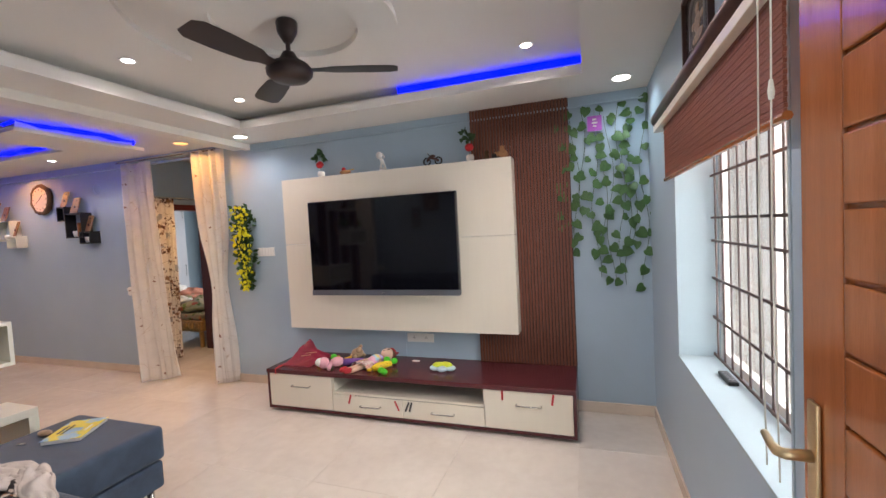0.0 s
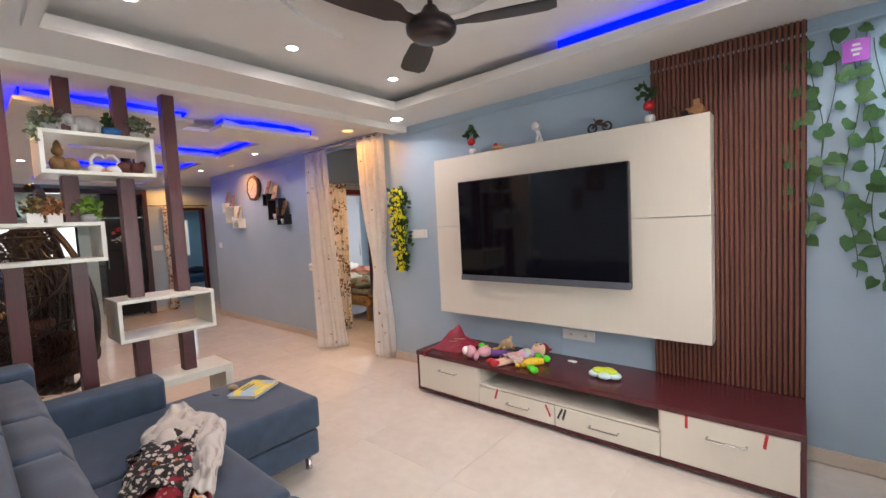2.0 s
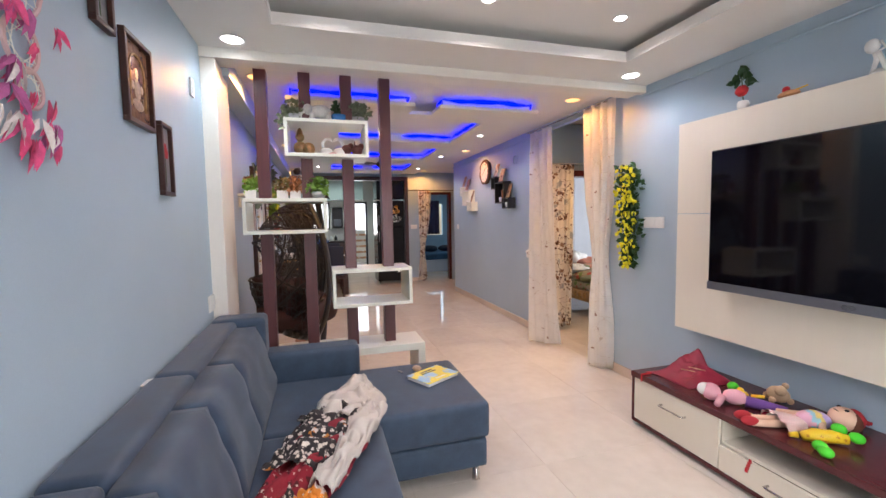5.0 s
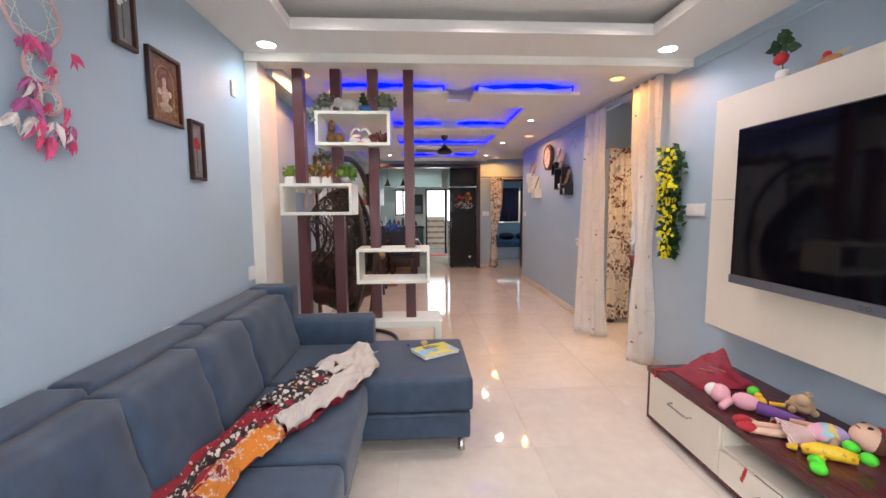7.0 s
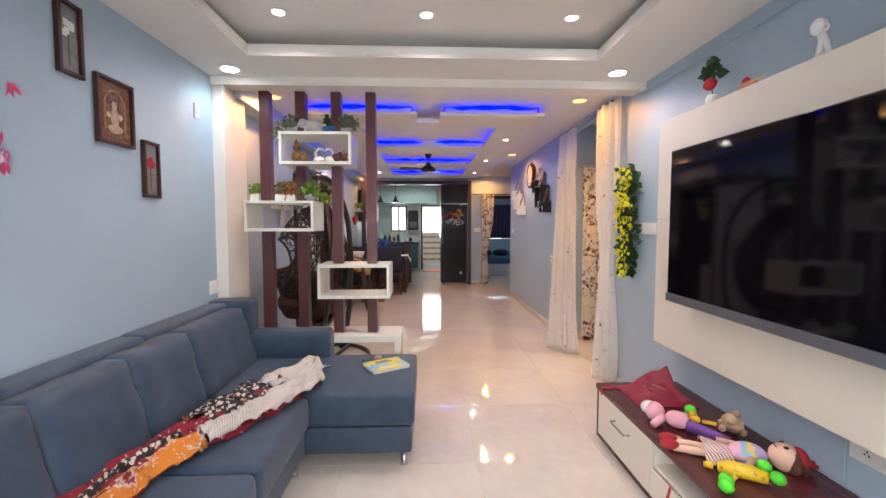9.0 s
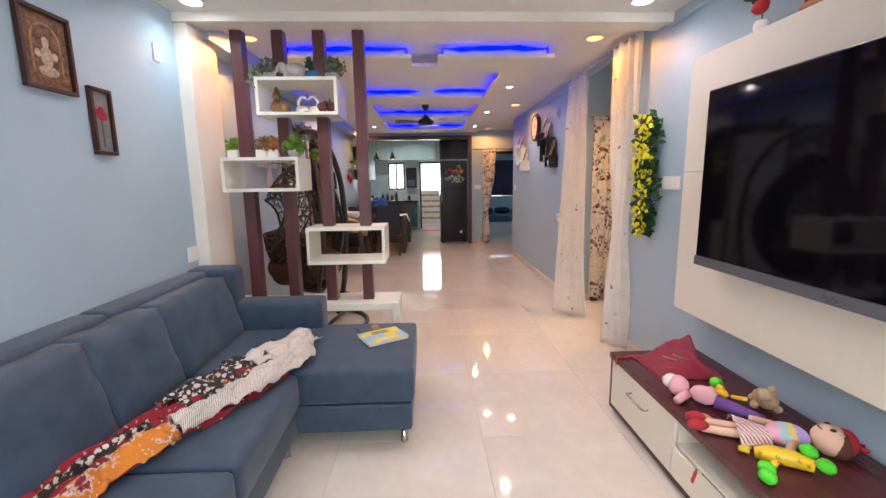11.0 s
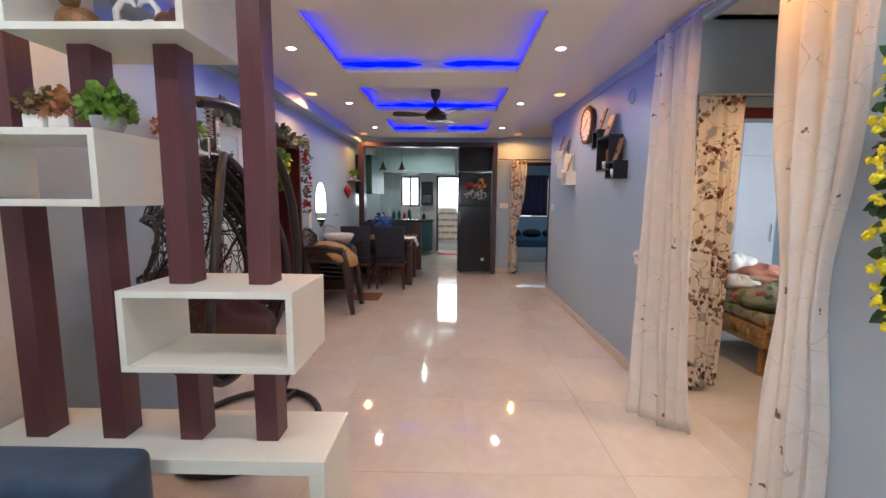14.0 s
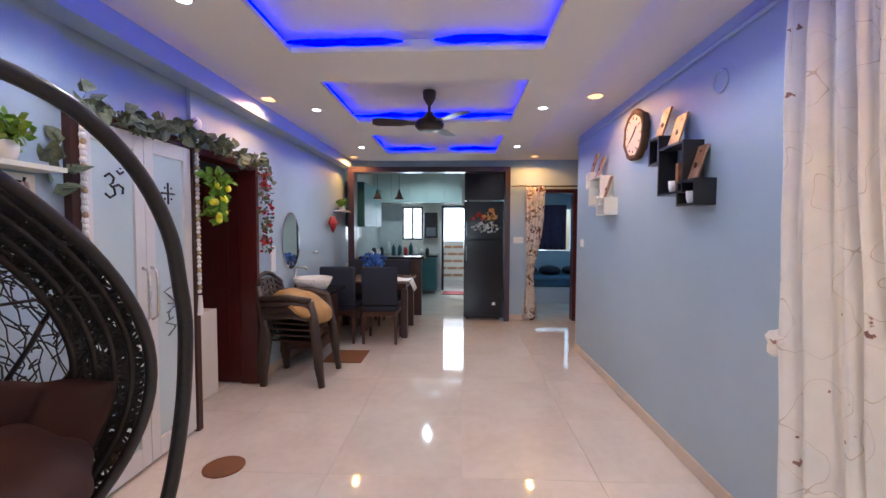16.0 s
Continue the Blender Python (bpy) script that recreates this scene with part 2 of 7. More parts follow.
M["picf"] = mat("pale_print", (0.2, 0.2, 0.21), 0.3, var=0.3, scale=14, bump=0.0)
M["picd"] = mat("dark_picture", (0.05, 0.045, 0.045), 0.25, var=0.5, scale=14, col2=(0.2, 0.14, 0.13), bump=0.0)
M["pframe"] = mat("picture_frame_wood", (0.05, 0.018, 0.012), 0.35, var=0.3, bump=0.05)
M["bed"] = mat("bed_quilt", (0.5, 0.42, 0.32), 0.85, var=0.3, scale=10, fine=200, col2=(0.35, 0.3, 0.16), bump=0.4)
motif(motif(M["bed"], (0.4, 0.08, 0.05), 7, 0.36), (0.14, 0.2, 0.05), 10, 0.34)
M["ward"] = mat("pale_wardrobe_laminate", (0.6, 0.62, 0.68), 0.35, var=0.04)
M["led"] = glow("blue_led_strip", (0.001, 0.004, 1.0), 4.6)
M["lampc"] = glow("cool_downlight_lens", (1.0, 0.95, 0.88), 22.0)
M["lampw"] = glow("warm_downlight_lens", (1.0, 0.46, 0.14), 3.4)
M["daylight"] = glow("bright_daylight_backdrop", (1.0, 0.98, 0.94), 1.5)


# ---- mesh helpers ----
def bx(bm, x0, x1, y0, y1, z0, z1, bev=0.0, seg=2):
    r = bmesh.ops.create_cube(bm, size=1.0, matrix=Matrix.Translation(((x0 + x1) / 2, (y0 + y1) / 2, (z0 + z1) / 2)) @ Matrix.Diagonal((abs(x1 - x0), abs(y1 - y0), abs(z1 - z0), 1)))
    if bev:
        es = list({e for v in r["verts"] for e in v.link_edges})
        bmesh.ops.bevel(bm, geom=es, offset=bev, segments=seg, affect="EDGES", profile=0.6)
    return bm


def box(x0, x1, y0, y1, z0, z1, bev=0.0, seg=2):
    return bx(bmesh.new(), x0, x1, y0, y1, z0, z1, bev, seg)


def tube(bm, pts, r, n=8, closed=False, taper=None):
    """A round bar along points; r may differ from point to point."""
    pts = [Vector(p) for p in pts]
    k = len(pts)
    rings, side = [], None
    for i, p in enumerate(pts):
        a = pts[(i - 1) % k] if closed or i else p
        b = pts[(i + 1) % k] if closed or i < k - 1 else p
        d = (b - a).normalized()
        if side is None:
            side = d.cross(Vector((0, 0, 1)) if abs(d.z) < 0.9 else Vector((1, 0, 0))).normalized()
        side = (side - d * side.dot(d)).normalized()
        up = d.cross(side)
        rad = r[i] if isinstance(r, (list, tuple)) else r
        rings.append([bm.verts.new(p + rad * (math.cos(t) * side + math.sin(t) * up)) for t in (2 * math.pi * j / n for j in range(n))])
    for i in range(k if closed else k - 1):
        a, b = rings[i], rings[(i + 1) % k]
        for j in range(n):
            bm.faces.new((a[j], a[(j + 1) % n], b[(j + 1) % n], b[j]))
    if not closed:
        bm.faces.new(list(reversed(rings[0])))
        bm.faces.new(rings[-1])
    return bm


def lathe(bm, prof, c, n=16):
    """A turned shape about a vertical axis from (radius, height) pairs."""
    rings = [[bm.verts.new((c[0] + r * math.cos(2 * math.pi * j / n), c[1] + r * math.sin(2 * math.pi * j / n), c[2] + z)) for j in range(n)] for r, z in prof]
    for a, b in zip(rings, rings[1:]):
        for j in range(n):
            bm.faces.new((a[j], a[(j + 1) % n], b[(j + 1) % n], b[j]))
    bm.faces.new(list(reversed(rings[0])))
    bm.faces.new(rings[-1])
    return bm


def ball(bm, c, r, u=12, v=8, m=None):
    sx, sy, sz = (r, r, r) if isinstance(r, (int, float)) else r
    bmesh.ops.create_uvsphere(bm, u_segments=u, v_segments=v, radius=1, matrix=Matrix.Translation(c) @ (m or Matrix.Identity(4)) @ Matrix.Diagonal((sx, sy, sz, 1)))
    return bm


def sheet(bm, nu, nv, f):
    g = [[bm.verts.new(f(i / nu, j / nv)) for j in range(nv + 1)] for i in range(nu + 1)]
    for i in range(nu):
        for j in range(nv):
            bm.faces.new((g[i][j], g[i + 1][j], g[i + 1][j + 1], g[i][j + 1]))
    return bm


def leaf_shape(bm, m, size, wide=0.8):
    """One pointed, slightly folded leaf in the local xz plane, stalk at the origin."""
    o = [(0, 0, 0), (0.5 * wide, 0.06, -0.28), (0.36 * wide, 0.05, -0.62), (0, -0.03, -1.0), (-0.36 * wide, 0.05, -0.62), (-0.5 * wide, 0.06, -0.28)]
    vs = [bm.verts.new(m @ (Vector(p) * size)) for p in o]
    bm.faces.new((vs[0], vs[1], vs[2], vs[3]))
    bm.faces.new((vs[0], vs[3], vs[4], vs[5]))


def turn_any(rng):
    return Euler((rng.uniform(0, 6.28), rng.uniform(0, 6.28), rng.uniform(0, 6.28))).to_matrix().to_4x4()


def foliage(bm, c, r, n, size, seed, wide=0.9):
    rng = random.Random(seed)
    for _ in range(n):
        d = Vector((rng.gauss(0, 1), rng.gauss(0, 1), rng.gauss(0, 1))).normalized() * (rng.random() ** 0.4)
        p = Vector(c) + Vector((d.x * r[0], d.y * r[1], d.z * r[2]))
        leaf_shape(bm, Matrix.Translation(p) @ turn_any(rng), size * rng.uniform(0.7, 1.3), wide)
    return bm


ORG = {}


def thing(name, loc, label, category, group="", kind=""):
    ob = new(name)
    ob.location = loc
    ob.empty_display_size = 0.1
    ORG[ob] = Vector(loc)
    return tagged(ob, label, category, group, kind)


def part(name, bm, material, parent=None, label="", soft=False, local=False):
    """Links a bmesh, given in world places, as one mesh object under a thing or part."""
    org = ORG.get(parent, Vector()) if parent else Vector()
    if org.length and not local:
        bmesh.ops.translate(bm, verts=bm.verts, vec=-org)
    bmesh.ops.recalc_face_normals(bm, faces=bm.faces)
    me = bpy.data.meshes.new(name)
    if soft:
        for f in bm.faces:
            f.smooth = True
    bm.to_mesh(me)
    bm.free()
    me.materials.append(M[material] if isinstance(material, str) else material)
    ob = new(name, me)
    ORG[ob] = org
    if parent:
        ob.parent = parent
    if label:
        ob["label"] = label
    return ob


def solid(name, bm, material, label, category, group="", kind="", soft=False):
    """A one-mesh thing, or a piece of the setting."""
    return tagged(part(name, bm, material, None, "", soft), label, category, group, kind)


def piece(name, me, parent, loc, turn=None, scale=None):
    """One of many alike pieces on a shared mesh."""
    ob = new(name, me)
    ob.parent = parent
    ob.matrix_basis = Matrix.Translation(Vector(loc) - ORG.get(parent, Vector())) @ (turn or Matrix.Identity(4)) @ Matrix.Diagonal((*(scale or (1, 1, 1)), 1))
    return ob


def mesh_of(name, bm, material, soft=False):
    me = bpy.data.meshes.new(name)
    bmesh.ops.recalc_face_normals(bm, faces=bm.faces)
    if soft:
        for f in bm.faces:
            f.smooth = True
    bm.to_mesh(me)
    bm.free()
    me.materials.append(M[material])
    return me


def thick(ob, t):
    md = ob.modifiers.new("thickness", "SOLIDIFY")
    md.thickness, md.offset = t, 0
    return ob


# ---- structure ----
S = "structure"
W, LW, LS, XE = 3.76, 0.45, 0.475, 0.66      # tv wall face, hall and sofa wall faces, window wall face
C, UP, SLAB = 2.53, 2.66, 2.45    # border ceiling, tray ceiling, hung slab underside


def wall(name, label, boxes, material="wall"):
    bm = bmesh.new()
    for b in boxes:
        bx(bm, *b)
    return solid(name, bm, material, label, "wall", kind=S)


wall("wall_tv", "pale blue painted wall behind the television", [(-3.58, XE, W, 3.9, 0, 2.75)])
wall("wall_clock", "pale blue painted wall with clock and shelves", [(-8.23, -4.93, W, 3.9, 0, 2.75)])
wall("wall_header", "painted wall strip above the curtained opening", [(-4.93, -3.58, W, 3.9, 2.54, 2.75)])
wall("wall_sofa", "pale blue painted wall behind the sofa", [(-5.06, -3.4, 0.25, LW, 0, 2.75), (-3.4, -0.42, 0.25, LS, 0, 2.75), (-0.42, 0.6, 0.25, LS, 2.1, 2.75), (0.6, 0.86, 0.25, LW, 0, 2.75)])
wall("wall_window", "pale blue painted wall around the barred window", [(XE, 0.86, LW, 1.45, 0, 2.75), (XE, 0.86, 2.82, 3.9, 0, 2.75), (XE, 0.86, 1.45, 2.82, 0, 0.77), (XE, 0.86, 1.45, 2.82, 2.1, 2.75)])
wall("wall_hall", "pale blue painted wall beside the dining area", [(-6.02, -5.06, 0.2, LW - 0.03, 0, 2.75), (-6.95, -6.02, 0.25, LW, 2.04, 2.75), (-9.98, -6.95, 0.25, LW, 0, 2.75)])
wall("wall_passage", "pale blue painted end wall with bedroom doorway", [(-9.98, -9.85, 3.12, 3.47, 0, 2.75), (-9.98, -9.85, 4.2, 5.6, 0, 2.75), (-9.98, -9.85, 3.47, 4.2, 2.1, 2.75), (-9.98, -8.1, 5.5, 5.6, 0, 2.75), (-8.23, -8.1, 3.9, 5.5, 0, 2.75)])
wall("wall_lobby", "pale blue painted walls of the bedroom lobby", [(-5.05, -4.93, 3.9, 4.02, 0, 2.75), (-5.05, -4.93, 4.86, 5.5, 0, 2.75), (-5.05, -4.93, 4.02, 4.86, 2.06, 2.75), (-5.05, -3.3, 5.5, 5.6, 0, 2.75), (-3.4, -3.3, 3.9, 5.5, 0, 2.75)])
wall("wall_bedroom", "pale walls of the bedroom behind the lobby", [(-8.1, -8.0, 3.9, 7.7, 0, 2.75), (-8.1, -4.85, 7.6, 7.7, 0, 2.75), (-4.95, -4.85, 5.6, 7.6, 0, 0.8), (-4.95, -4.85, 5.6, 7.6, 2.1, 2.75), (-4.95, -4.85, 5.6, 5.7, 0.8, 2.1), (-4.95, -4.85, 6.9, 7.6, 0.8, 2.1)])
wall("wall_far_bedroom", "pale walls of the far bedroom", [(-13.4, -13.3, 3.12, 4.0, 0, 2.75), (-13.4, -13.3, 5.0, 6.0, 0, 2.75), (-13.4, -13.3, 4.0, 5.0, 0, 0.95), (-13.4, -13.3, 4.0, 5.0, 1.95, 2.75), (-13.4, -9.9, 5.9, 6.0, 0, 2.75), (-13.4, -9.98, 3.12, 3.22, 0, 2.75)])
wall("wall_kitchen", "painted and tiled kitchen walls", [(-13.3, -13.1, 0.25, 0.95, 0, 2.75), (-13.3, -13.1, 1.45, 1.9, 0, 2.75), (-13.3, -13.1, 2.55, 3.12, 0, 2.75), (-13.3, -13.1, 0.95, 1.45, 0, 1.2), (-13.3, -13.1, 0.95, 1.45, 2.0, 2.75), (-13.3, -13.1, 1.9, 2.55, 2.02, 2.75), (-13.3, -9.98, 0.25, 0.4, 0, 2.75)], "trim")
wall("wall_side_room", "walls of the unlit room behind the maroon doorway", [(-7.3, -7.2, -2.0, 0.25, 0, 2.75), (-5.1, -5.0, -2.0, 0.2, 0, 2.75), (-7.3, -5.0, -2.1, -2.0, 0, 2.75)])
wall("wall_porch", "plain painted wall of the entrance porch", [(-1.8, 2.4, -1.5, -1.4, 0, 2.75), (-1.9, -1.8, -1.5, 0.25, 0, 2.75)])

# ceilings
bm = bmesh.new()
TX0, TX1, TY0, TY1 = -2.65, 0.2, 0.93, 3.2
for b in ((-3.3, TX0, LW, W, C, C + 0.055), (TX1, XE, LW, W, C, C + 0.055), (TX0, TX1, LW, TY0, C, C + 0.055), (TX0, TX1, TY1, W, C, C + 0.055)):
    bx(bm, *b)
for b in ((-3.3, 0.86, 0.25, 3.9, UP, UP + 0.1), (-2.86, -2.82, LW, W, C + 0.055, UP), (0.37, 0.41, LW, W, C + 0.055, UP), (-2.82, 0.37, 0.72, 0.76, C + 0.055, UP), (-2.82, 0.37, 3.37, 3.41, C + 0.055, UP)):
    bx(bm, *b)
for b in ((TX0 - 0.06, TX0 - 0.004, TY0 - 0.06, TY1 + 0.06), (TX1 + 0.004, TX1 + 0.06, TY0 - 0.06, TY1 + 0.06), (TX0 - 0.004, TX1 + 0.004, TY0 - 0.06, TY0 - 0.004), (TX0 - 0.004, TX1 + 0.004, TY1 + 0.004, TY1 + 0.06)):
    bx(bm, *b, C - 0.012, C + 0.002)
solid("ceiling_living", bm, "ceil", "white plaster tray ceiling of the living room", "ceiling", kind=S)
# raised plaster ring round the fan
FX, FY = -1.235, 2.09
bm = bmesh.new()
for i in range(48):
    a0, a1 = 2 * math.pi * i / 48, 2 * math.pi * (i + 1) / 48
    p = [(FX + r * math.cos(a), FY + r * math.sin(a)) for a in (a0, a1) for r in (0.36, 0.57)]
    lo = [bm.verts.new((*q, UP - 0.035)) for q in p]
    hi = [bm.verts.new((*q, UP + 0.01)) for q in p]
    for f in ((lo[0], lo[1], lo[3], lo[2]), (lo[0], lo[2], hi[2], hi[0]), (lo[1], hi[1], hi[3], lo[3])):
        bm.faces.new(f)
bmesh.ops.remove_doubles(bm, verts=bm.verts, dist=0.0005)
n = 30
for i in range(n):
    q = []
    for u in (i / n, (i + 1) / n):
        a, w = radians(172 + 110 * u), 0.09 * math.sin(math.pi * min(1, 0.06 + u)) ** 0.5
        for rr in (0.83 - w, 0.83 + w):
            q.append((FX + rr * math.cos(a), FY + rr * math.sin(a)))
    lo = [bm.verts.new((*p, UP - 0.03)) for p in q]
    hi = [bm.verts.new((*p, UP + 0.01)) for p in q]
    for f in ((lo[0], lo[1], lo[3], lo[2]), (lo[0], lo[2], hi[2], hi[0]), (lo[1], hi[1], hi[3], lo[3])):
        bm.faces.new(f)
bmesh.ops.remove_doubles(bm, verts=bm.verts, dist=0.0005)
solid("ceiling_ring", bm, "ceil", "raised round plaster ring on the tray ceiling", "ceiling", kind=S)
HU = 2.56
bm = bmesh.new()
bx(bm, -9.98, -3.3, LW, W, HU, HU + 0.15)
bx(bm, -9.98, -8.1, W, 5.6, HU, HU + 0.15)
solid("ceiling_hall", bm, "ceil", "white plaster upper ceiling of the hall", "ceiling", kind=S)
SY0, SY1, TRY0, TRY1 = 0.91, 3.18, 1.39, 2.81
bm = bmesh.new()
trays = ((-5.49, -4.34), (-7.05, -5.96), (-8.68, -7.58))
sz = (SLAB, SLAB + 0.03)
bx(bm, -9.2, -4.1, SY0, TRY0, *sz)
bx(bm, -9.2, -4.1, TRY1, SY1, *sz)
for a, b in ((-4.34, -4.1), (-5.96, -5.49), (-7.58, -7.05), (-9.2, -8.68)):
    bx(bm, a, b, TRY0, TRY1, *sz)
bx(bm, -4.1, -3.82, SY0, 1.98, *sz)
bx(bm, -4.1, -3.82, 2.2, SY1, *sz)
for x, y in ((-4.2, 1.1), (-4.2, 3.0), (-5.7, 1.1), (-5.7, 3.0), (-7.3, 1.1), (-7.3, 3.0), (-8.95, 1.1), (-8.95, 3.0)):
    bx(bm, x - 0.05, x + 0.05, y - 0.05, y + 0.05, SLAB + 0.03, HU)
solid("ceiling_slab", bm, "ceil", "white hung plaster slab with rectangular light coves", "ceiling", kind=S)
bm = bmesh.new()
for b in ((-5.05, -3.3, 3.9, 5.6, 2.64, 2.75), (-8.1, -4.85, 3.9, 7.7, 2.64, 2.75), (-13.4, -9.98, 3.12, 6.0, 2.64, 2.75), (-13.3, -9.98, 0.25, 3.12, 2.72, 2.85), (-7.3, -5.0, -2.1, 0.25, 2.64, 2.75), (-1.9, 2.4, -1.5, 0.25, 2.64, 2.75)):
    bx(bm, *b)
solid("ceiling_rooms", bm, "ceil", "plain white ceilings of the side rooms", "ceiling", kind=S)
solid("beam_partition", bx(box(-3.3, -3.12, LW, W, 2.485, UP), -3.14, -3.08, LW, W, 2.47, 2.53), "trim", "cream plaster beam between living room and hall", "beam", kind=S)
solid("beam_hall", box(-9.9, -3.3, LW, 0.6, 2.43, HU, 0.004), "wall", "painted beam along the hall wall", "beam", kind=S)
solid("trim_jamb", box(-3.47, -3.095, LW, 0.56, 0, 2.468, 0.004), "trim", "cream plaster pilaster at the partition", "trim", kind=S)
bm = bmesh.new()
tube(bm, [(-3.1, W - 0.02, 2.45), (XE - 0.02, W - 0.02, 2.45)], 0.009)
tube(bm, [(-8.2, W - 0.015, 2.47), (-3.6, W - 0.015, 2.47)], 0.014)
solid("trim_conduit", bm, "wall", "painted wiring conduit under the ceiling", "conduit", kind=S)
for n, (x0, x1, y0, y1) in enumerate(((-3.58, XE, W - 0.012, W), (-8.23, -4.93, W - 0.012, W), (-3.3, -0.42, LS, LS + 0.012), (-9.85, -6.95, LW, LW + 0.012), (XE - 0.012, XE, 0.62, W - 0.012), (-9.85, -9.838, 3.12, 3.47), (-3.592, -3.58, W, 3.9), (-4.93, -4.918, W - 0.012, 4.0), (-8.242, -8.23, W, 5.5))):
    solid("baseboard_%d" % (n + 1), box(x0, x1, y0, y1, 0.004, 0.09, 0.003), "skirt", "beige tiled skirting along the wall foot", "skirting", kind=S)

# blue cove strips
def led(name, boxes):
    bm = bmesh.new()
    for b in boxes:
        bx(bm, *b)
    return solid(name, bm, "led", "glowing blue LED strip hidden in the ceiling cove", "led strip", "cove strips")


led("led_strip", [(-1.15, 0.22, TY1 + 0.05, TY1 + 0.065, UP - 0.05, UP - 0.004)])


def led_run(runs, seed):
    """Loosely laid strips along straight runs, each a pair of ends, sagging and wandering a little; their uneven glow
    is built into the ribbon's height.
    """
    bm, rng = bmesh.new(), random.Random(seed)
    for (x0, y0), (x1, y1) in runs:
        n = max(4, int(math.hypot(x1 - x0, y1 - y0) / 0.03))
        ph, last = rng.uniform(0, 20), None
        for k in range(n + 1):
            t = k / n
            end = min(1.0, 4 * t + 0.25, 4 * (1 - t) + 0.25)
            x, y = x0 + (x1 - x0) * t, y0 + (y1 - y0) * t
            zc = HU - 0.03 + 0.014 * noise.noise(Vector((t * n * 0.13, ph, 4.2)))
            h = (0.017 + 0.012 * noise.noise(Vector((t * n * 0.21, ph, 9.1)))) * end
            row = [bm.verts.new((x, y, zc - h)), bm.verts.new((x, y, min(HU - 0.003, zc + h)))]
            if last:
                bm.faces.new((last[0], row[0], row[1], last[1]))
            last = row
    return thick(solid("led_strip", bm, "led", "loose blue LED strip and its uneven glow shaped as a ribbon in the ceiling cove", "led strip", "cove strips"), 0.006)


led_run([((-3.86, SY0 + 0.05), (-3.86, 1.94)), ((-3.88, 1.94), (-4.1, 1.94))], 1)
led_run([((-3.86, 2.24), (-3.86, SY1 - 0.05)), ((-3.88, 2.24), (-4.05, 2.24))], 2)
# upstands added behind the strips so that their blue glow falls on something
bm = bmesh.new()
rz = (SLAB + 0.031, HU - 0.001)
for b in ((-3.925, -3.915, SY0 + 0.04, 1.92), (-3.925, -3.915, 2.26, SY1 - 0.04)):
    bx(bm, *b, *rz)
for k, (a, b) in enumerate(trays):
    y0, y1 = TRY0 - 0.045, TRY1 + 0.045
    far = [((a - 0.045, y0), (a - 0.045, 2.02)), ((a - 0.045, 2.2), (a - 0.045, y1))] if k != 1 else [((a - 0.045, y0), (a - 0.045, y1))]
    led_run(far + [((a, y0), (b - 0.2, y0)), ((a, y1), (b - 0.2, y1))], 10 + k)
    for q in ((a - 0.105, a - 0.095, y0 - 0.06, y1 + 0.06), (a - 0.095, b, y0 - 0.06, y0 - 0.05), (a - 0.095, b, y1 + 0.05, y1 + 0.06)):
        bx(bm, *q, *rz)
solid("ceiling_upstand", bm, "ceil", "white plaster upstands added behind the cove strips to catch their glow", "ceiling", kind=S)

for y in (SY0 + 0.03, SY1 - 0.042):
    led("led_strip", [(-9.1, -3.9, y, y + 0.012, HU - 0.05, HU - 0.004)])


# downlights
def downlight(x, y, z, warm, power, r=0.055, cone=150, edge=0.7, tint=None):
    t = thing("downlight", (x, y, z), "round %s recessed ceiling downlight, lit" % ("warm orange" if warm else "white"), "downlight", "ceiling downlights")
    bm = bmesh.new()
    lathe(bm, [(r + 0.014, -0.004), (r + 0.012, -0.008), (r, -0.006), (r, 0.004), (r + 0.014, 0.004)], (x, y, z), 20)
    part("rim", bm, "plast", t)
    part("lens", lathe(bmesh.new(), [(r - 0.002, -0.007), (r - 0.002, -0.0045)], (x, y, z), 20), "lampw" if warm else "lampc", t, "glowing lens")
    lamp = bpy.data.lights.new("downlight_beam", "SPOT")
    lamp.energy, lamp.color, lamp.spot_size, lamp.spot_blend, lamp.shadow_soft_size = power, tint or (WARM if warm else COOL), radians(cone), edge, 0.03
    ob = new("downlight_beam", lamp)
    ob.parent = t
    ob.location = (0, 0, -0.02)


for x in (-2.38, -0.12):
    for y in (1.22, 2.07, 2.93):
        downlight(x, y, UP, False, LIVING_SPOT, 0.034)
for x, y in ((-2.93, 0.69), (-2.9, 3.45), (0.46, 3.44), (0.44, 0.69)):
    downlight(x, y, C, False, LIVING_SPOT * 0.55, 0.058, 150, 1.0, ICE)
for x in (-4.92, -6.6, -8.18):
    for y in (1.15, 3.02):
        downlight(x, y, SLAB, False, HALL_SPOT, 0.031, 168, 0.4)
for x, k in ((-3.68, 1.7), (-6.66, 1.0), (-9.5, 1.5)):
    for y in (0.72, 3.46):
        downlight(x, y, HU, True, WARM_SPOT * k, 0.06, 164, 0.4)

# lobby: unseen lamp, added to throw the warm pool on its floor
downlight(-4.2, 4.5, 2.64, True, 120.0, 0.05, 115, 0.8, (1.0, 0.6, 0.28))
# far bedroom: added fill light standing in for side daylight, no fitting known
downlight(-11.6, 4.7, 2.64, False, 40.0, 0.05, 160, 0.5, (0.7, 0.95, 1.0))
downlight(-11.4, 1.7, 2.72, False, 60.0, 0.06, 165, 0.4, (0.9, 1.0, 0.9))


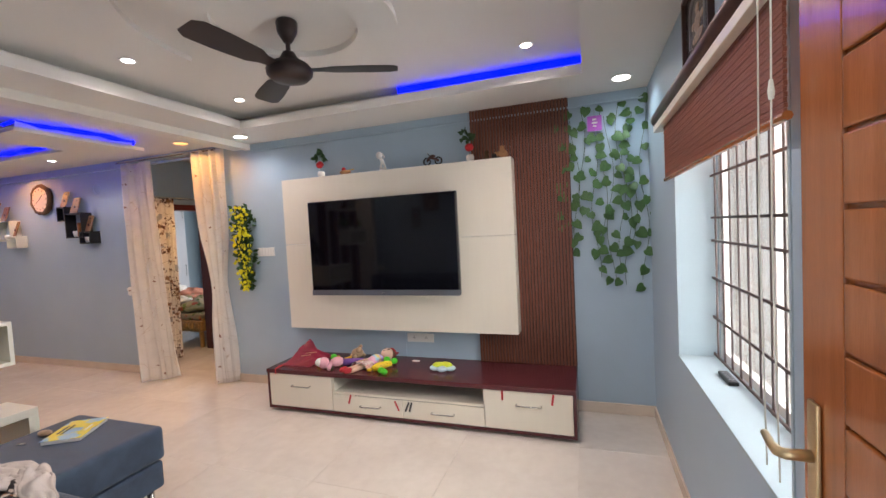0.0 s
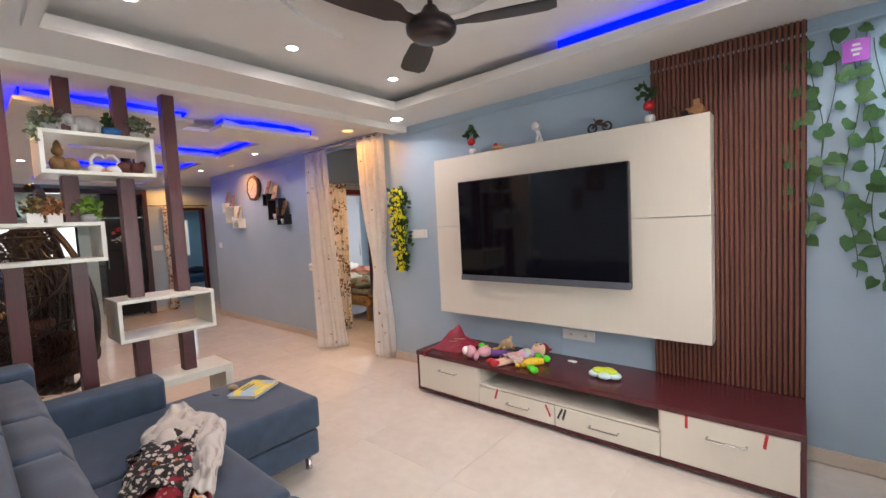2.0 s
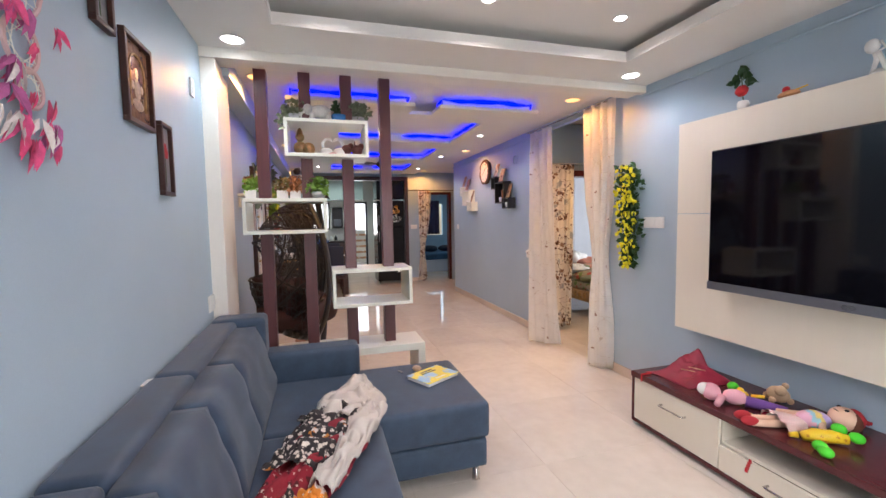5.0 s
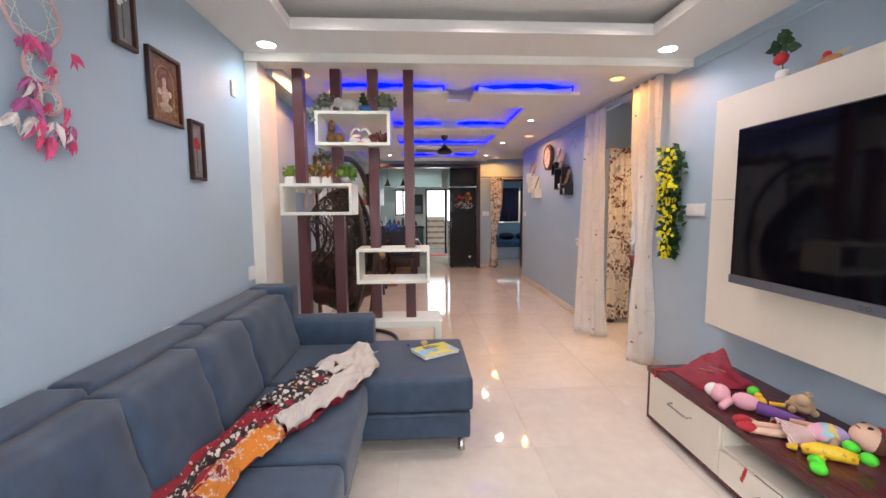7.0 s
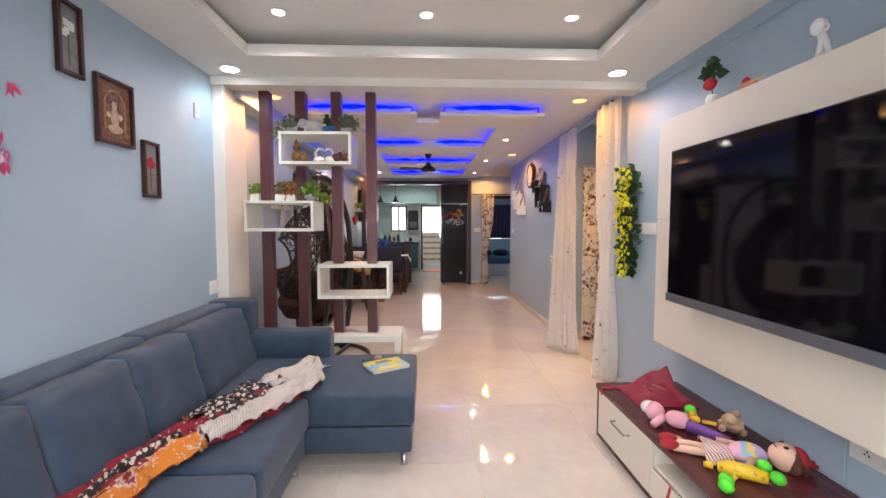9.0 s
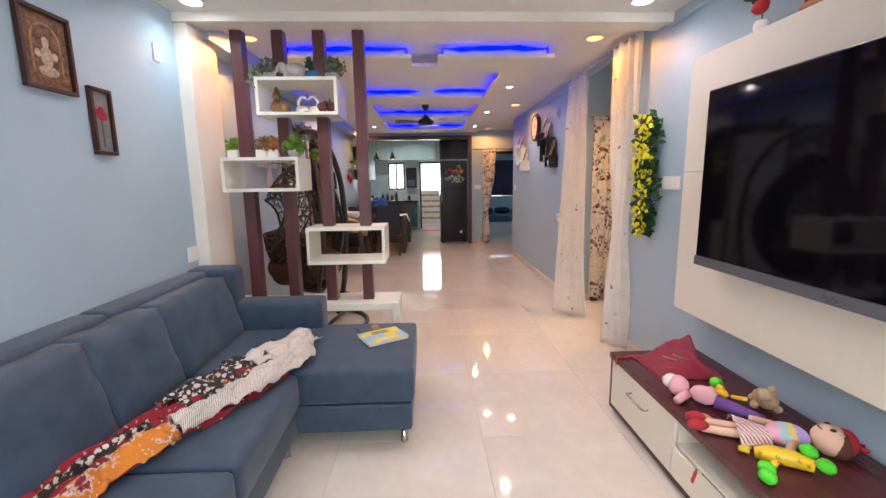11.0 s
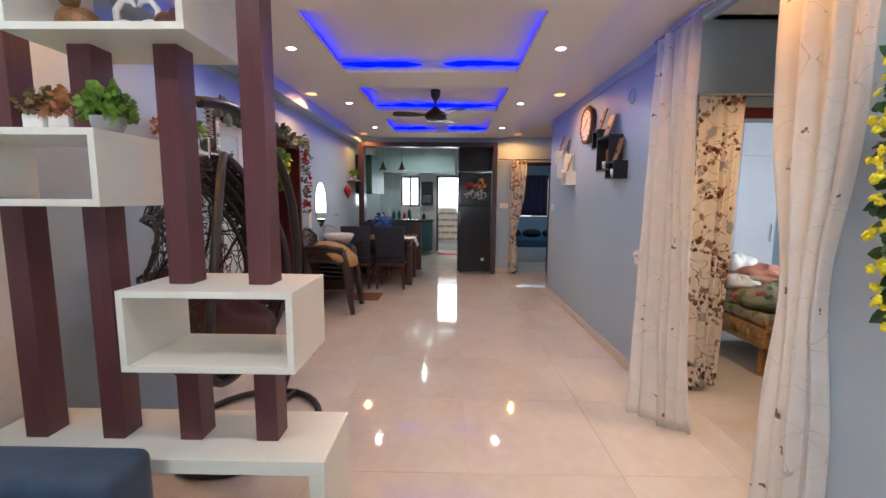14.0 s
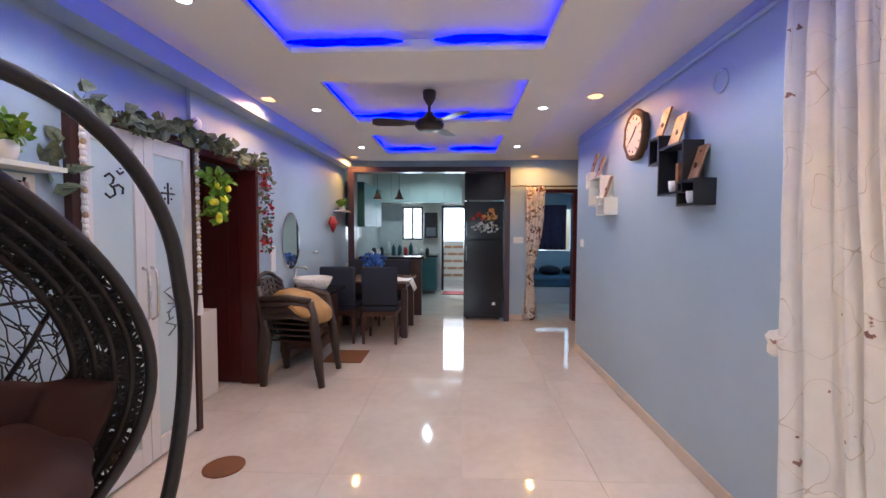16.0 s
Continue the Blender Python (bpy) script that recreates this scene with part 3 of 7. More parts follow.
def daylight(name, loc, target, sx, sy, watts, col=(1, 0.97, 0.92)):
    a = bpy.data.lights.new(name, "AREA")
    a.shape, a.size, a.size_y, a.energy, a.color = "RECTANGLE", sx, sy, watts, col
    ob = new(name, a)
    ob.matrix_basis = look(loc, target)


daylight("window_daylight", (1.7, 2.24, 1.5), (-3, 2.24, 1.1), 2.6, 2.2, WINDOW_W)
daylight("entrance_daylight", (0.1, -0.3, 1.2), (0.1, 3, 1.0), 0.9, 1.9, 14)
daylight("kitchen_door_daylight", (-13.32, 2.22, 1.5), (-9, 2.2, 0.8), 0.6, 1.0, 12)
daylight("kitchen_window_daylight", (-13.32, 1.2, 1.6), (-9, 1.2, 1.2), 0.5, 0.8, 10)
# the opening in this unseen bedroom wall is added to let the lamp in
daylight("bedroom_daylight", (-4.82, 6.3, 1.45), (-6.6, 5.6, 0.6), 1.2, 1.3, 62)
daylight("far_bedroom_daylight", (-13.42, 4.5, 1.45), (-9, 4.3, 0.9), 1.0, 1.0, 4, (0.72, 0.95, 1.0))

# outside
solid("ground", box(-40, 40, -40, 40, -0.6, -0.3), "outwall", "pale paved ground around the building", "ground", kind="structure")
solid("neighbour_building", bx(bx(box(2.6, 3.2, -6, 9, -0.3, 7), 2.56, 2.6, -6, 9, 3.0, 3.15), 2.56, 2.6, 3.3, 4.0, 0.6, 2.0), "outwall", "sunlit cream wall of the neighbouring building", "building")
solid("backdrop_kitchen", box(-16.2, -16.1, -1, 5, -0.3, 4), "daylight", "bright hazy daylight beyond the kitchen door", "backdrop", kind="structure")


# ---- floor ----
def floor(name, x0, x1, y0, y1, label):
    return solid(name, box(x0, x1, y0, y1, -0.12, -0.003), "grout", label, "floor", kind=S)


floor_main = floor("floor", -9.98, 0.86, 0.2, W, "glossy beige vitrified tile floor")
floor_side = [floor("floor_lobby", -5.05, -3.3, W, 5.6, "glossy beige tile floor of the lobby"), floor("floor_bedroom", -8.1, -5.05, W, 7.7, "glossy beige tile floor of the bedroom"), floor("floor_passage", -9.98, -8.1, W, 5.6, "glossy beige tile floor of the passage"),
              floor("floor_far_bedroom", -13.4, -9.98, 3.12, 6.0, "glossy tile floor of the far bedroom"), floor("floor_kitchen", -15.2, -9.98, -0.3, 3.12, "glossy beige tile floor of the kitchen"), floor("floor_side_room", -7.3, -5.0, -2.1, 0.2, "tile floor of the side room"), floor("floor_porch", -1.9, 2.4, -1.5, 0.2, "tile floor of the porch")]


# ---- living room ----
def tv_unit():
    t = thing("tv_unit", (-1.23, 3.48, 0), "low long tv cabinet in wine and cream laminate against the wall", "tv cabinet")
    x0, x1, y0, y1 = -2.56, 0.09, 3.21, 3.75
    part("top", box(x0, x1, y0 - 0.01, y1, 0.345, 0.38, 0.003), "wine", t)
    part("side_panel", box(x0, x0 + 0.022, y0, y1, 0.05, 0.343, 0.002), "wine", t)
    part("side_panel", box(x1 - 0.022, x1, y0, y1, 0.05, 0.343, 0.002), "wine", t)
    part("bottom_panel", box(x0, x1, y0, y1, 0.025, 0.048, 0.002), "wine", t)
    part("plinth", box(x0 + 0.05, x1 - 0.05, y0 + 0.06, y1 - 0.02, 0.0, 0.024), "cream", t)
    part("back_panel", box(x0 + 0.024, x1 - 0.024, y1 - 0.02, y1 - 0.005, 0.05, 0.343), "cream", t)
    part("shelf", box(-1.9, -0.57, y0 + 0.02, y1 - 0.03, 0.195, 0.213), "cream", t)
    for x in (-1.9, -0.58):
        part("divider", box(x, x + 0.016, y0 + 0.02, y1 - 0.03, 0.05, 0.343), "cream", t)
    def front(n, a, b, z0, z1, hx):
        d = part(n, box(a, b, y0, y0 + 0.018, z0, z1, 0.002), "cream", t)
        zc = (z0 + z1) / 2 + (0.05 if z1 > 0.3 else 0.0)
        h = bmesh.new()
        tube(h, [(hx - 0.09, y0, zc), (hx - 0.09, y0 - 0.028, zc), (hx - 0.08, y0 - 0.032, zc), (hx + 0.08, y0 - 0.032, zc), (hx + 0.09, y0 - 0.028, zc), (hx + 0.09, y0, zc)], 0.006)
        part("handle", h, "steel", d, "brushed steel bar handle", soft=True)
    front("cabinet_door", x0 + 0.025, -1.893, 0.052, 0.34, -2.2)
    front("cabinet_door", -0.565, x1 - 0.025, 0.052, 0.34, -0.24)
    front("drawer", -1.887, -1.243, 0.052, 0.193, -1.53)
    front("drawer", -1.237, -0.572, 0.052, 0.193, -0.9)
    for x, z, c, sl in ((-1.72, 0.17, "redp", 0.02), (-1.29, 0.15, "redp", -0.03), (-1.2, 0.15, "black", 0.03), (-1.17, 0.15, "black", 0.02), (-0.43, 0.31, "redp", 0.0), (-0.07, 0.3, "redp", 0.01)):
        b = bmesh.new()
        for k in range(4):
            zz = z + 0.038 - 0.019 * k
            xx = x + sl * 0.3 * (1.5 - k)
            bx(b, xx - 0.007, xx + 0.007, y0 - 0.003 - 0.0015 * (k % 2), y0 - 0.0005, zz - 0.021, zz)
        part("ribbon", b, c, t, "short coloured ribbon tied on the front")
    return t


tv_unit()


def tv_panel():
    t = thing("media_wall_board", (-1.45, 3.65, 0.67), "cream laminate panel box mounted behind the television", "wall panel")
    x0, x1, y0, y1, zm = -2.58, -0.352, 3.595, 3.757, 1.47
    part("upper_board", box(x0, x1, y0, y1, zm + 0.002, 2.095, 0.003), "cream", t)
    part("lower_board", box(x0, x1, y0, y1, 0.657, zm - 0.002, 0.003), "cream", t)


tv_panel()


def television():
    t = thing("television", (-1.46, 3.4, 1.0), "large black flat screen television, switched off", "television")
    x0, x1, y0, y1, z0, z1 = -2.192, -0.785, 3.445, 3.495, 1.007, 1.849
    part("body", box(x0, x1, y0 + 0.004, y1, z0, z1, 0.006), "black", t)
    part("screen", box(x0 + 0.008, x1 - 0.008, y0, y0 + 0.003, z0 + 0.045, z1 - 0.008), "screen", t)
    bar = part("chin", box(x0, x1, y0 - 0.006, y0 + 0.02, z0 - 0.004, z0 + 0.042, 0.004), "grey", t, "grey metal speaker bar")
    l = bmesh.new()
    for dx in (-0.015, 0.015):
        tube(l, [(-1.46 + dx + 0.011 * math.cos(a), y0 - 0.008, z0 + 0.02 + 0.009 * math.sin(a)) for a in (2 * math.pi * i / 10 for i in range(10))], 0.0022, 5, True)
    part("emblem", l, "steel", bar, "small pale emblem")
    part("mount", box(-1.7, -1.2, y1, 3.594, 1.3, 1.6), "black", t)


television()


def slat_panel():
    t = thing("slat_panel", (-0.31, 3.74, 0.38), "fluted dark brown wooden slat panel up to the ceiling", "wall panel")
    part("backing", box(-0.715, 0.09, 3.742, 3.758, 0.382, 2.528), "slatback", t)
    n, x0, x1 = 31, -0.712, 0.088
    p = (x1 - x0) / n
    me = mesh_of("slat", box(-p * 0.32, p * 0.32, -0.011, 0.011, -1.073, 1.073, 0.003), "slat")
    for i in range(n):
        piece("slat", me, t, (x0 + p * (i + 0.5), 3.731, 1.455))


slat_panel()


def sofa():
    t = thing("sofa", (-1.9, 1.0, 0), "blue fabric L-shaped sofa with chaise and loose back cushions", "sofa")
    X0, X1 = -3.06, -0.75
    part("base", box(X0 + 0.02, X1, 0.5, 1.36, 0.1, 0.27, 0.02), "sofa", t)
    part("chaise_base", box(-2.97, -2.24, 1.3, 1.98, 0.1, 0.26, 0.02), "sofa", t)
    part("chaise_seat", box(-2.98, -2.23, 0.78, 1.995, 0.265, 0.465, 0.035, 4), "sofa", t, soft=True)
    for a, b in ((-2.225, -1.5), (-1.495, X1)):
        part("seat_cushion", box(a, b, 0.78, 1.40, 0.272, 0.465, 0.05, 4), "sofa", t, soft=True)
    for a, b in ((X0 + 0.01, -2.02), (-2.015, -1.3), (-1.295, X1)):
        part("back_frame", box(a, b, 0.485, 0.645, 0.28, 0.875, 0.035, 4), "sofa", t, soft=True)
    def cushion(a, b):
        bm = bmesh.new()
        def f(u, v):
            x = a + (b - a) * u
            bulge = (1 - (2 * u - 1) ** 12) * (1 - (2 * v - 1) ** 6)
            crease = 0.012 * noise.noise(Vector((x * 5, v * 3, 1.0))) + 0.006 * noise.noise(Vector((x * 14 + 3 * v, v * 7, 5.0)))
            edge = 0.008 * (abs(2 * u - 1) ** 8)
            return (x, 0.85 - 0.1 * v + 0.024 * bulge + crease * min(1, 6 * v), 0.46 + (0.39 - edge) * v + 0.012 * noise.noise(Vector((x * 6, 2.0, v))) * v)
        def g(u, v):
            x, y, z = f(1 - u, v)
            return (x, 0.645, z)
        sheet(bm, 14, 12, f)
        sheet(bm, 14, 12, g)
        bmesh.ops.holes_fill(bm, edges=[])
        n = 15 * 13
        bm.verts.ensure_lookup_table()
        fr = [[bm.verts[i * 13 + j] for j in range(13)] for i in range(15)]
        bk = [[bm.verts[n + i * 13 + j] for j in range(13)] for i in range(15)]
        bk = bk[::-1]
        for j in range(12):
            bm.faces.new((fr[0][j], fr[0][j + 1], bk[0][j + 1], bk[0][j]))
            bm.faces.new((fr[14][j], bk[14][j], bk[14][j + 1], fr[14][j + 1]))
        for i in range(14):
            bm.faces.new((fr[i][12], fr[i + 1][12], bk[i + 1][12], bk[i][12]))
            bm.faces.new((fr[i][0], bk[i][0], bk[i + 1][0], fr[i + 1][0]))
        return bm
    for a, b in ((-2.87, -2.181), (-2.179, -1.721), (-1.719, -1.261), (-1.259, -0.8)):
        part("back_cushion", cushion(a, b), "sofa", t, soft=True)
    part("corner_post", box(-3.06, -2.87, 0.495, 0.8, 0.28, 0.889, 0.04, 4), "sofa", t, soft=True)
    part("armrest", box(-3.08, -2.89, 0.74, 1.36, 0.27, 0.655, 0.045, 4), "sofa", t, soft=True)
    for x, y in ((-2.3, 1.93), (-2.9, 1.93), (-2.2, 1.31), (-0.82, 1.31), (-0.82, 0.55), (-2.95, 0.55)):
        leg = part("leg", lathe(bmesh.new(), [(0.02, 0.0), (0.024, 0.004), (0.02, 0.012), (0.02, 0.099)], (x, y, 0), 14), "steel", t, "chrome leg", soft=True)


sofa()


def partition():
    t = thing("partition_shelf", (-3.32, 1.2, 0), "room divider of wine posts with white open box shelves", "room divider")
    for y, spans in ((0.788, ((0.55, 1.382), (1.62, 2.484))), (1.07, ((0.55, 1.382), (1.62, 1.9), (2.15, 2.484))), (1.35, ((0.55, 0.85), (1.118, 1.9), (2.15, 2.484))), (1.624, ((0.55, 0.85), (1.118, 2.484)))):
        for z0, z1 in spans:
            part("post", box(-3.358, -3.27, y - 0.039, y + 0.039, z0, z1, 0.002), "post", t)
    xa, xb = -3.485, -3.155
    def board(n, y0, y1, z0, z1):
        part(n, box(xa, xb, y0, y1, z0, z1, 0.0015), "white", t)
    def shelf(y0, y1, z0, z1, th=0.022):
        board("shelf_board", y0, y1, z0, z0 + th)
        board("shelf_board", y0, y1, z1 - th, z1)
        board("shelf_side", y0, y0 + th, z0 + th, z1 - th)
        board("shelf_side", y1 - th, y1, z0 + th, z1 - th)
    shelf(0.935, 1.487, 1.9, 2.15)
    shelf(0.66, 1.192, 1.382, 1.62)
    shelf(1.212, 1.775, 0.85, 1.118)
    board("bench_top", 0.6, 1.862, 0.5, 0.55)
    board("bench_leg", 1.81, 1.862, 0.0, 0.5)
    board("bench_leg", 0.6, 0.65, 0.0, 0.5)


partition()


def fan(x, y, z, zc, turn, blade=0.56):
    t = thing("ceiling_fan", (x, y, zc), "dark brown three-bladed ceiling fan hanging from a rod", "ceiling fan", "ceiling fans")
    d = zc - z
    part("canopy", lathe(bmesh.new(), [(0.02, -0.11), (0.05, -0.06), (0.055, -0.01), (0.05, 0.0)], (x, y, zc), 18), "fan", t, soft=True)
    part("rod", lathe(bmesh.new(), [(0.012, -d + 0.03), (0.012, -0.1)], (x, y, zc), 10), "fan", t)
    part("motor", lathe(bmesh.new(), [(0.04, -0.055), (0.09, -0.05), (0.115, -0.025), (0.118, 0.0), (0.1, 0.025), (0.05, 0.055), (0.03, 0.09)], (x, y, z), 24), "fan", t, soft=True)
    for k in range(3):
        a = radians(turn + 120 * k)
        m = Matrix.Translation((x, y, z)) @ Matrix.Rotation(a, 4, "Z") @ Matrix.Rotation(radians(9), 4, "X")
        b = bmesh.new()
        pr = [(0.1, 0.03), (0.17, 0.035), (0.22, 0.06), (0.4, 0.072), (blade - 0.04, 0.07), (blade, 0.045)]
        for s in (0.003, -0.003):
            for (r0, w0), (r1, w1) in zip(pr, pr[1:]):
                b.faces.new([b.verts.new(m @ Vector(q)) for q in ((r0, -w0, s), (r1, -w1, s), (r1, w1, s), (r0, w0, s))])
        bmesh.ops.remove_doubles(b, verts=b.verts, dist=0.0005)
        part("blade", b, "fan", t)


fan(FX, FY, 2.41, UP, 24)
fan(-6.5, 2.1, 2.3, HU, 40, 0.45)


def curtain(name, label, mat_name, top, bot, z0, z1, folds, depth, waist=None):
    """Pleated cloth between a top and a bottom line given as two (x, y) ends each; waist: height and share to which it is drawn in."""
    t = thing(name, (*top[0], z0), label, "curtain")
    b = bmesh.new()
    rng = random.Random(len(name) + int(top[0][0] * 100))
    ph = [rng.uniform(-0.5, 0.5) for _ in range(5)]
    def f(u, v):
        zz = z1 + (z0 - z1) * v
        uu = u
        if waist:
            k = math.exp(-((zz - waist[0]) / 0.45) ** 2)
            uu = u * (1 - k * (1 - waist[1])) + k * (1 - waist[1]) * waist[2]
        a = Vector(top[0]).lerp(Vector(top[1]), uu)
        c = Vector(bot[0]).lerp(Vector(bot[1]), uu)
        p = a.lerp(c, v ** 1.3)
        d = (Vector(top[1]) - Vector(top[0])).normalized()
        nrm = Vector((d.y, -d.x))
        q = u + 0.05 * math.sin(4.1 * u + 6 * ph[1]) + 0.045 * v * math.sin(9 * u + 5 * ph[3] + 2 * v)
        w = (0.7 + 0.9 * noise.noise(Vector((3 * u, 0.7 * v, ph[0] * 9)))) * math.sin(2 * math.pi * folds * q + ph[0]) + 0.22 * math.sin(2 * math.pi * folds * 1.7 * q + ph[2] + 1.5 * v) + 0.7 * noise.noise(Vector((7 * u, 2.6 * v, ph[4] * 7))) + 0.25 * noise.noise(Vector((16 * u, 7 * v, ph[3] * 7)))
        p = p + nrm * w * depth * (0.8 + 0.2 * v)
        return (p.x, p.y, zz + 0.006 * math.sin(9 * u + ph[4]))
    sheet(b, folds * 16, 44, f)
    cl = part("cloth", b, mat_name, t, soft=True)
    thick(cl, 0.003)
    return t


SHEER = "sheer off-white curtain with embroidered brown flowers, %s"
cl = curtain("sheer_curtain", SHEER % "one edge knotted", "sheer", ((-4.9, 3.70), (-4.47, 3.70)), ((-4.52, 3.47), (-4.26, 3.71)), 0.02, 2.49, 5, 0.042)
kb = bmesh.new()
ball(kb, (-4.73, 3.56, 1.03), (0.035, 0.03, 0.05), 12, 8)
for v in kb.verts:
    v.co += v.normal * 0.02 * noise.noise(v.co * 30)
part("knot", kb, "sheer", cl, "bunched knot of the cloth", soft=True)
cl = curtain("sheer_curtain", SHEER % "gathered at the waist", "sheer", ((-3.83, 3.71), (-3.4, 3.71)), ((-3.59, 3.59), (-3.43, 3.73)), 0.02, 2.52, 4, 0.034, (1.05, 0.55, 0.5))
curtain("floral_curtain", "cream door curtain with brown floral print", "floral", ((-4.86, 3.95), (-4.86, 4.27)), ((-4.87, 3.97), (-4.87, 4.25)), 0.05, 2.12, 5, 0.022)
solid("curtain_rail", tube(bmesh.new(), [(-5.0, 3.70, 2.515), (-3.5, 3.70, 2.515)], 0.012), "steel", "thin steel curtain rail at the opening", "curtain rail")
solid("curtain_rail", tube(bmesh.new(), [(-4.87, 3.91, 2.13), (-4.87, 4.95, 2.13)], 0.012), "steel", "thin steel curtain rail above the bedroom door", "curtain rail")


def door_frame(name, label, x0, x1, y0, y1, h, w, axis):
    """A frame round an opening; axis is the way the opening runs."""
    b = bmesh.new()
    if axis == "y":
        bx(b, x0, x1, y0, y0 + w, 0, h, 0.003)
        bx(b, x0, x1, y1 - w, y1, 0, h, 0.003)
        bx(b, x0, x1, y0 + w, y1 - w, h - w, h, 0.003)
    else:
        bx(b, x0, x0 + w, y0, y1, 0, h, 0.003)
        bx(b, x1 - w, x1, y0, y1, 0, h, 0.003)
        bx(b, x0 + w, x1 - w, y0, y1, h - w, h, 0.003)
    return solid(name, b, "maroon", label, "door frame", kind=S)


door_frame("door_frame_1", "dark maroon wooden bedroom door frame", -5.07, -4.9, 4.02, 4.86, 2.055, 0.075, "y")
door_frame("door_frame_2", "dark brown wooden far bedroom door frame", -9.99, -9.83, 3.47, 4.2, 2.1, 0.06, "y")
door_frame("door_frame_3", "dark maroon wooden frame of the side room", -6.95, -6.0, 0.3, 0.47, 2.04, 0.05, "x")
door_frame("door_frame_4", "varnished wooden entrance door frame", -0.42, 0.62, 0.3, 0.46, 2.1, 0.07, "x")


# ---- living room: window wall and entrance ----
def window_unit():
    t = thing("window_1", (0.76, 2.13, 0.77), "barred sliding window with pale frame and deep white sill", "window", kind=S)
    y0, y1, z0, z1 = 1.45, 2.82, 0.77, 2.1
    part("window_sill", box(XE - 0.006, 0.86, y0, y1, z0, z0 + 0.012, 0.003), "reveal", t)
    for a, b, c, d in ((y0, y0 + 0.012, z0 + 0.013, z1), (y1 - 0.012, y1, z0 + 0.013, z1)):
        part("reveal", box(XE - 0.003, 0.858, a, b, c, d), "reveal", t)
    fr = bmesh.new()
    bx(fr, 0.862, 0.9, y0, y1, z0, z0 + 0.05)
    bx(fr, 0.862, 0.9, y0, y1, z1 - 0.05, z1)
    for y in (y0, 2.11, y1 - 0.05):
        bx(fr, 0.862, 0.9, y, y + 0.05, z0 + 0.05, z1 - 0.05)
    part("window_frame", fr, "plast", t)
    for a, b in ((y0 + 0.055, 2.105), (2.165, y1 - 0.055)):
        g = part("pane", box(0.878, 0.884, a, b, z0 + 0.052, z1 - 0.052), PANE, t, "clear glass")
        g.visible_shadow = False
    gr = part("grille", bmesh.new(), "iron", t, "dark painted iron bars")
    rod = mesh_of("grille_bar", tube(bmesh.new(), [(0, 0, -0.655), (0, 0, 0.655)], 0.005, 6), "iron")
    for i in range(12):
        piece("grille_bar", rod, gr, (0.835, y0 + 0.05 + i * (y1 - y0 - 0.1) / 11, (z0 + z1) / 2))
    flat = mesh_of("grille_strip", box(-0.003, 0.003, -(y1 - y0) / 2 + 0.013, (y1 - y0) / 2 - 0.013, -0.006, 0.006), "iron")
    for z in (0.8, 1.0, 1.21, 1.41, 1.53, 1.75, 2.0):
        piece("grille_strip", flat, gr, (0.826, (y0 + y1) / 2, z))
    part("latch", box(0.80, 0.83, 1.72, 1.78, 0.784, 0.83, 0.004), "black", t)


PANE = glass("window_glass")
window_unit()


def blind():
    t = thing("window_blind", (0.62, 2.15, 1.75), "rolled brown bamboo window blind, half lowered", "window blind")
    c = tube(bmesh.new(), [(0.615, 1.3, 2.115), (0.615, 3.0, 2.115)], 0.042, 14)
    part("cassette", c, "darkwood", t, soft=True)
    part("pelmet", box(0.585, 0.655, 1.31, 2.99, 2.04, 2.075, 0.004), "cream", t)
    me = mesh_of("slat", box(-0.004, 0.004, -0.735, 0.735, -0.0058, 0.0058, 0.001, 1), "blindm")
    for i in range(24):
        piece("slat", me, t, (0.62 + 0.001 * (i % 2), 2.105, 1.765 + i * 0.0122))
    part("bottom_bar", tube(bmesh.new(), [(0.62, 1.36, 1.752), (0.62, 2.845, 1.752)], 0.011), "door", t)
    cord = bmesh.new()
    for y in (1.31, 1.38):
        tube(cord, [(0.575, y, 2.07), (0.572, y + 0.004, 1.5), (0.578, y, 0.95)], 0.002, 5)
    part("cord", cord, "white", t, "white pull cords")
    part("tassel", lathe(bmesh.new(), [(0.004, 0), (0.007, -0.025), (0.005, -0.04)], (0.573, 1.31, 1.82), 8), "white", t)


blind()


def entrance_door():
    t = thing("entrance_door", (0.6, 0.9, 0.01), "open varnished wooden entrance door with horizontal grooves", "door")
    part("leaf", box(0.618, 0.655, 0.47, 1.28, 0.012, 2.06, 0.004), "door", t)
    for a, b in ((0.475, 0.58), (1.13, 1.275)):
        part("stile", box(0.608, 0.617, a, b, 0.015, 2.055, 0.003), "door", t)
    n, h = 16, 2.02 / 16
    me = mesh_of("plank", box(-0.006, 0.006, -0.27, 0.27, -h / 2 + 0.004, h / 2 - 0.004, 0.004), "door")
    for i in range(n):
        piece("plank", me, t, (0.612, 0.855, 0.03 + h * (i + 0.5)))
    hd = part("handle_plate", box(0.598, 0.607, 1.2, 1.24, 0.84, 1.17, 0.006), "brass", t, "aged brass handle plate")
    lv = bmesh.new()
    tube(lv, [(0.6, 1.22, 1.06), (0.555, 1.22, 1.06), (0.545, 1.23, 1.06), (0.545, 1.26, 1.06), (0.548, 1.3, 1.064)], [0.012, 0.011, 0.011, 0.009, 0.008], 10)
    part("lever", lv, "brass", hd, soft=True)
    part("keyhole", box(0.594, 0.599, 1.213, 1.227, 0.9, 0.93, 0.002), "black", hd)


entrance_door()


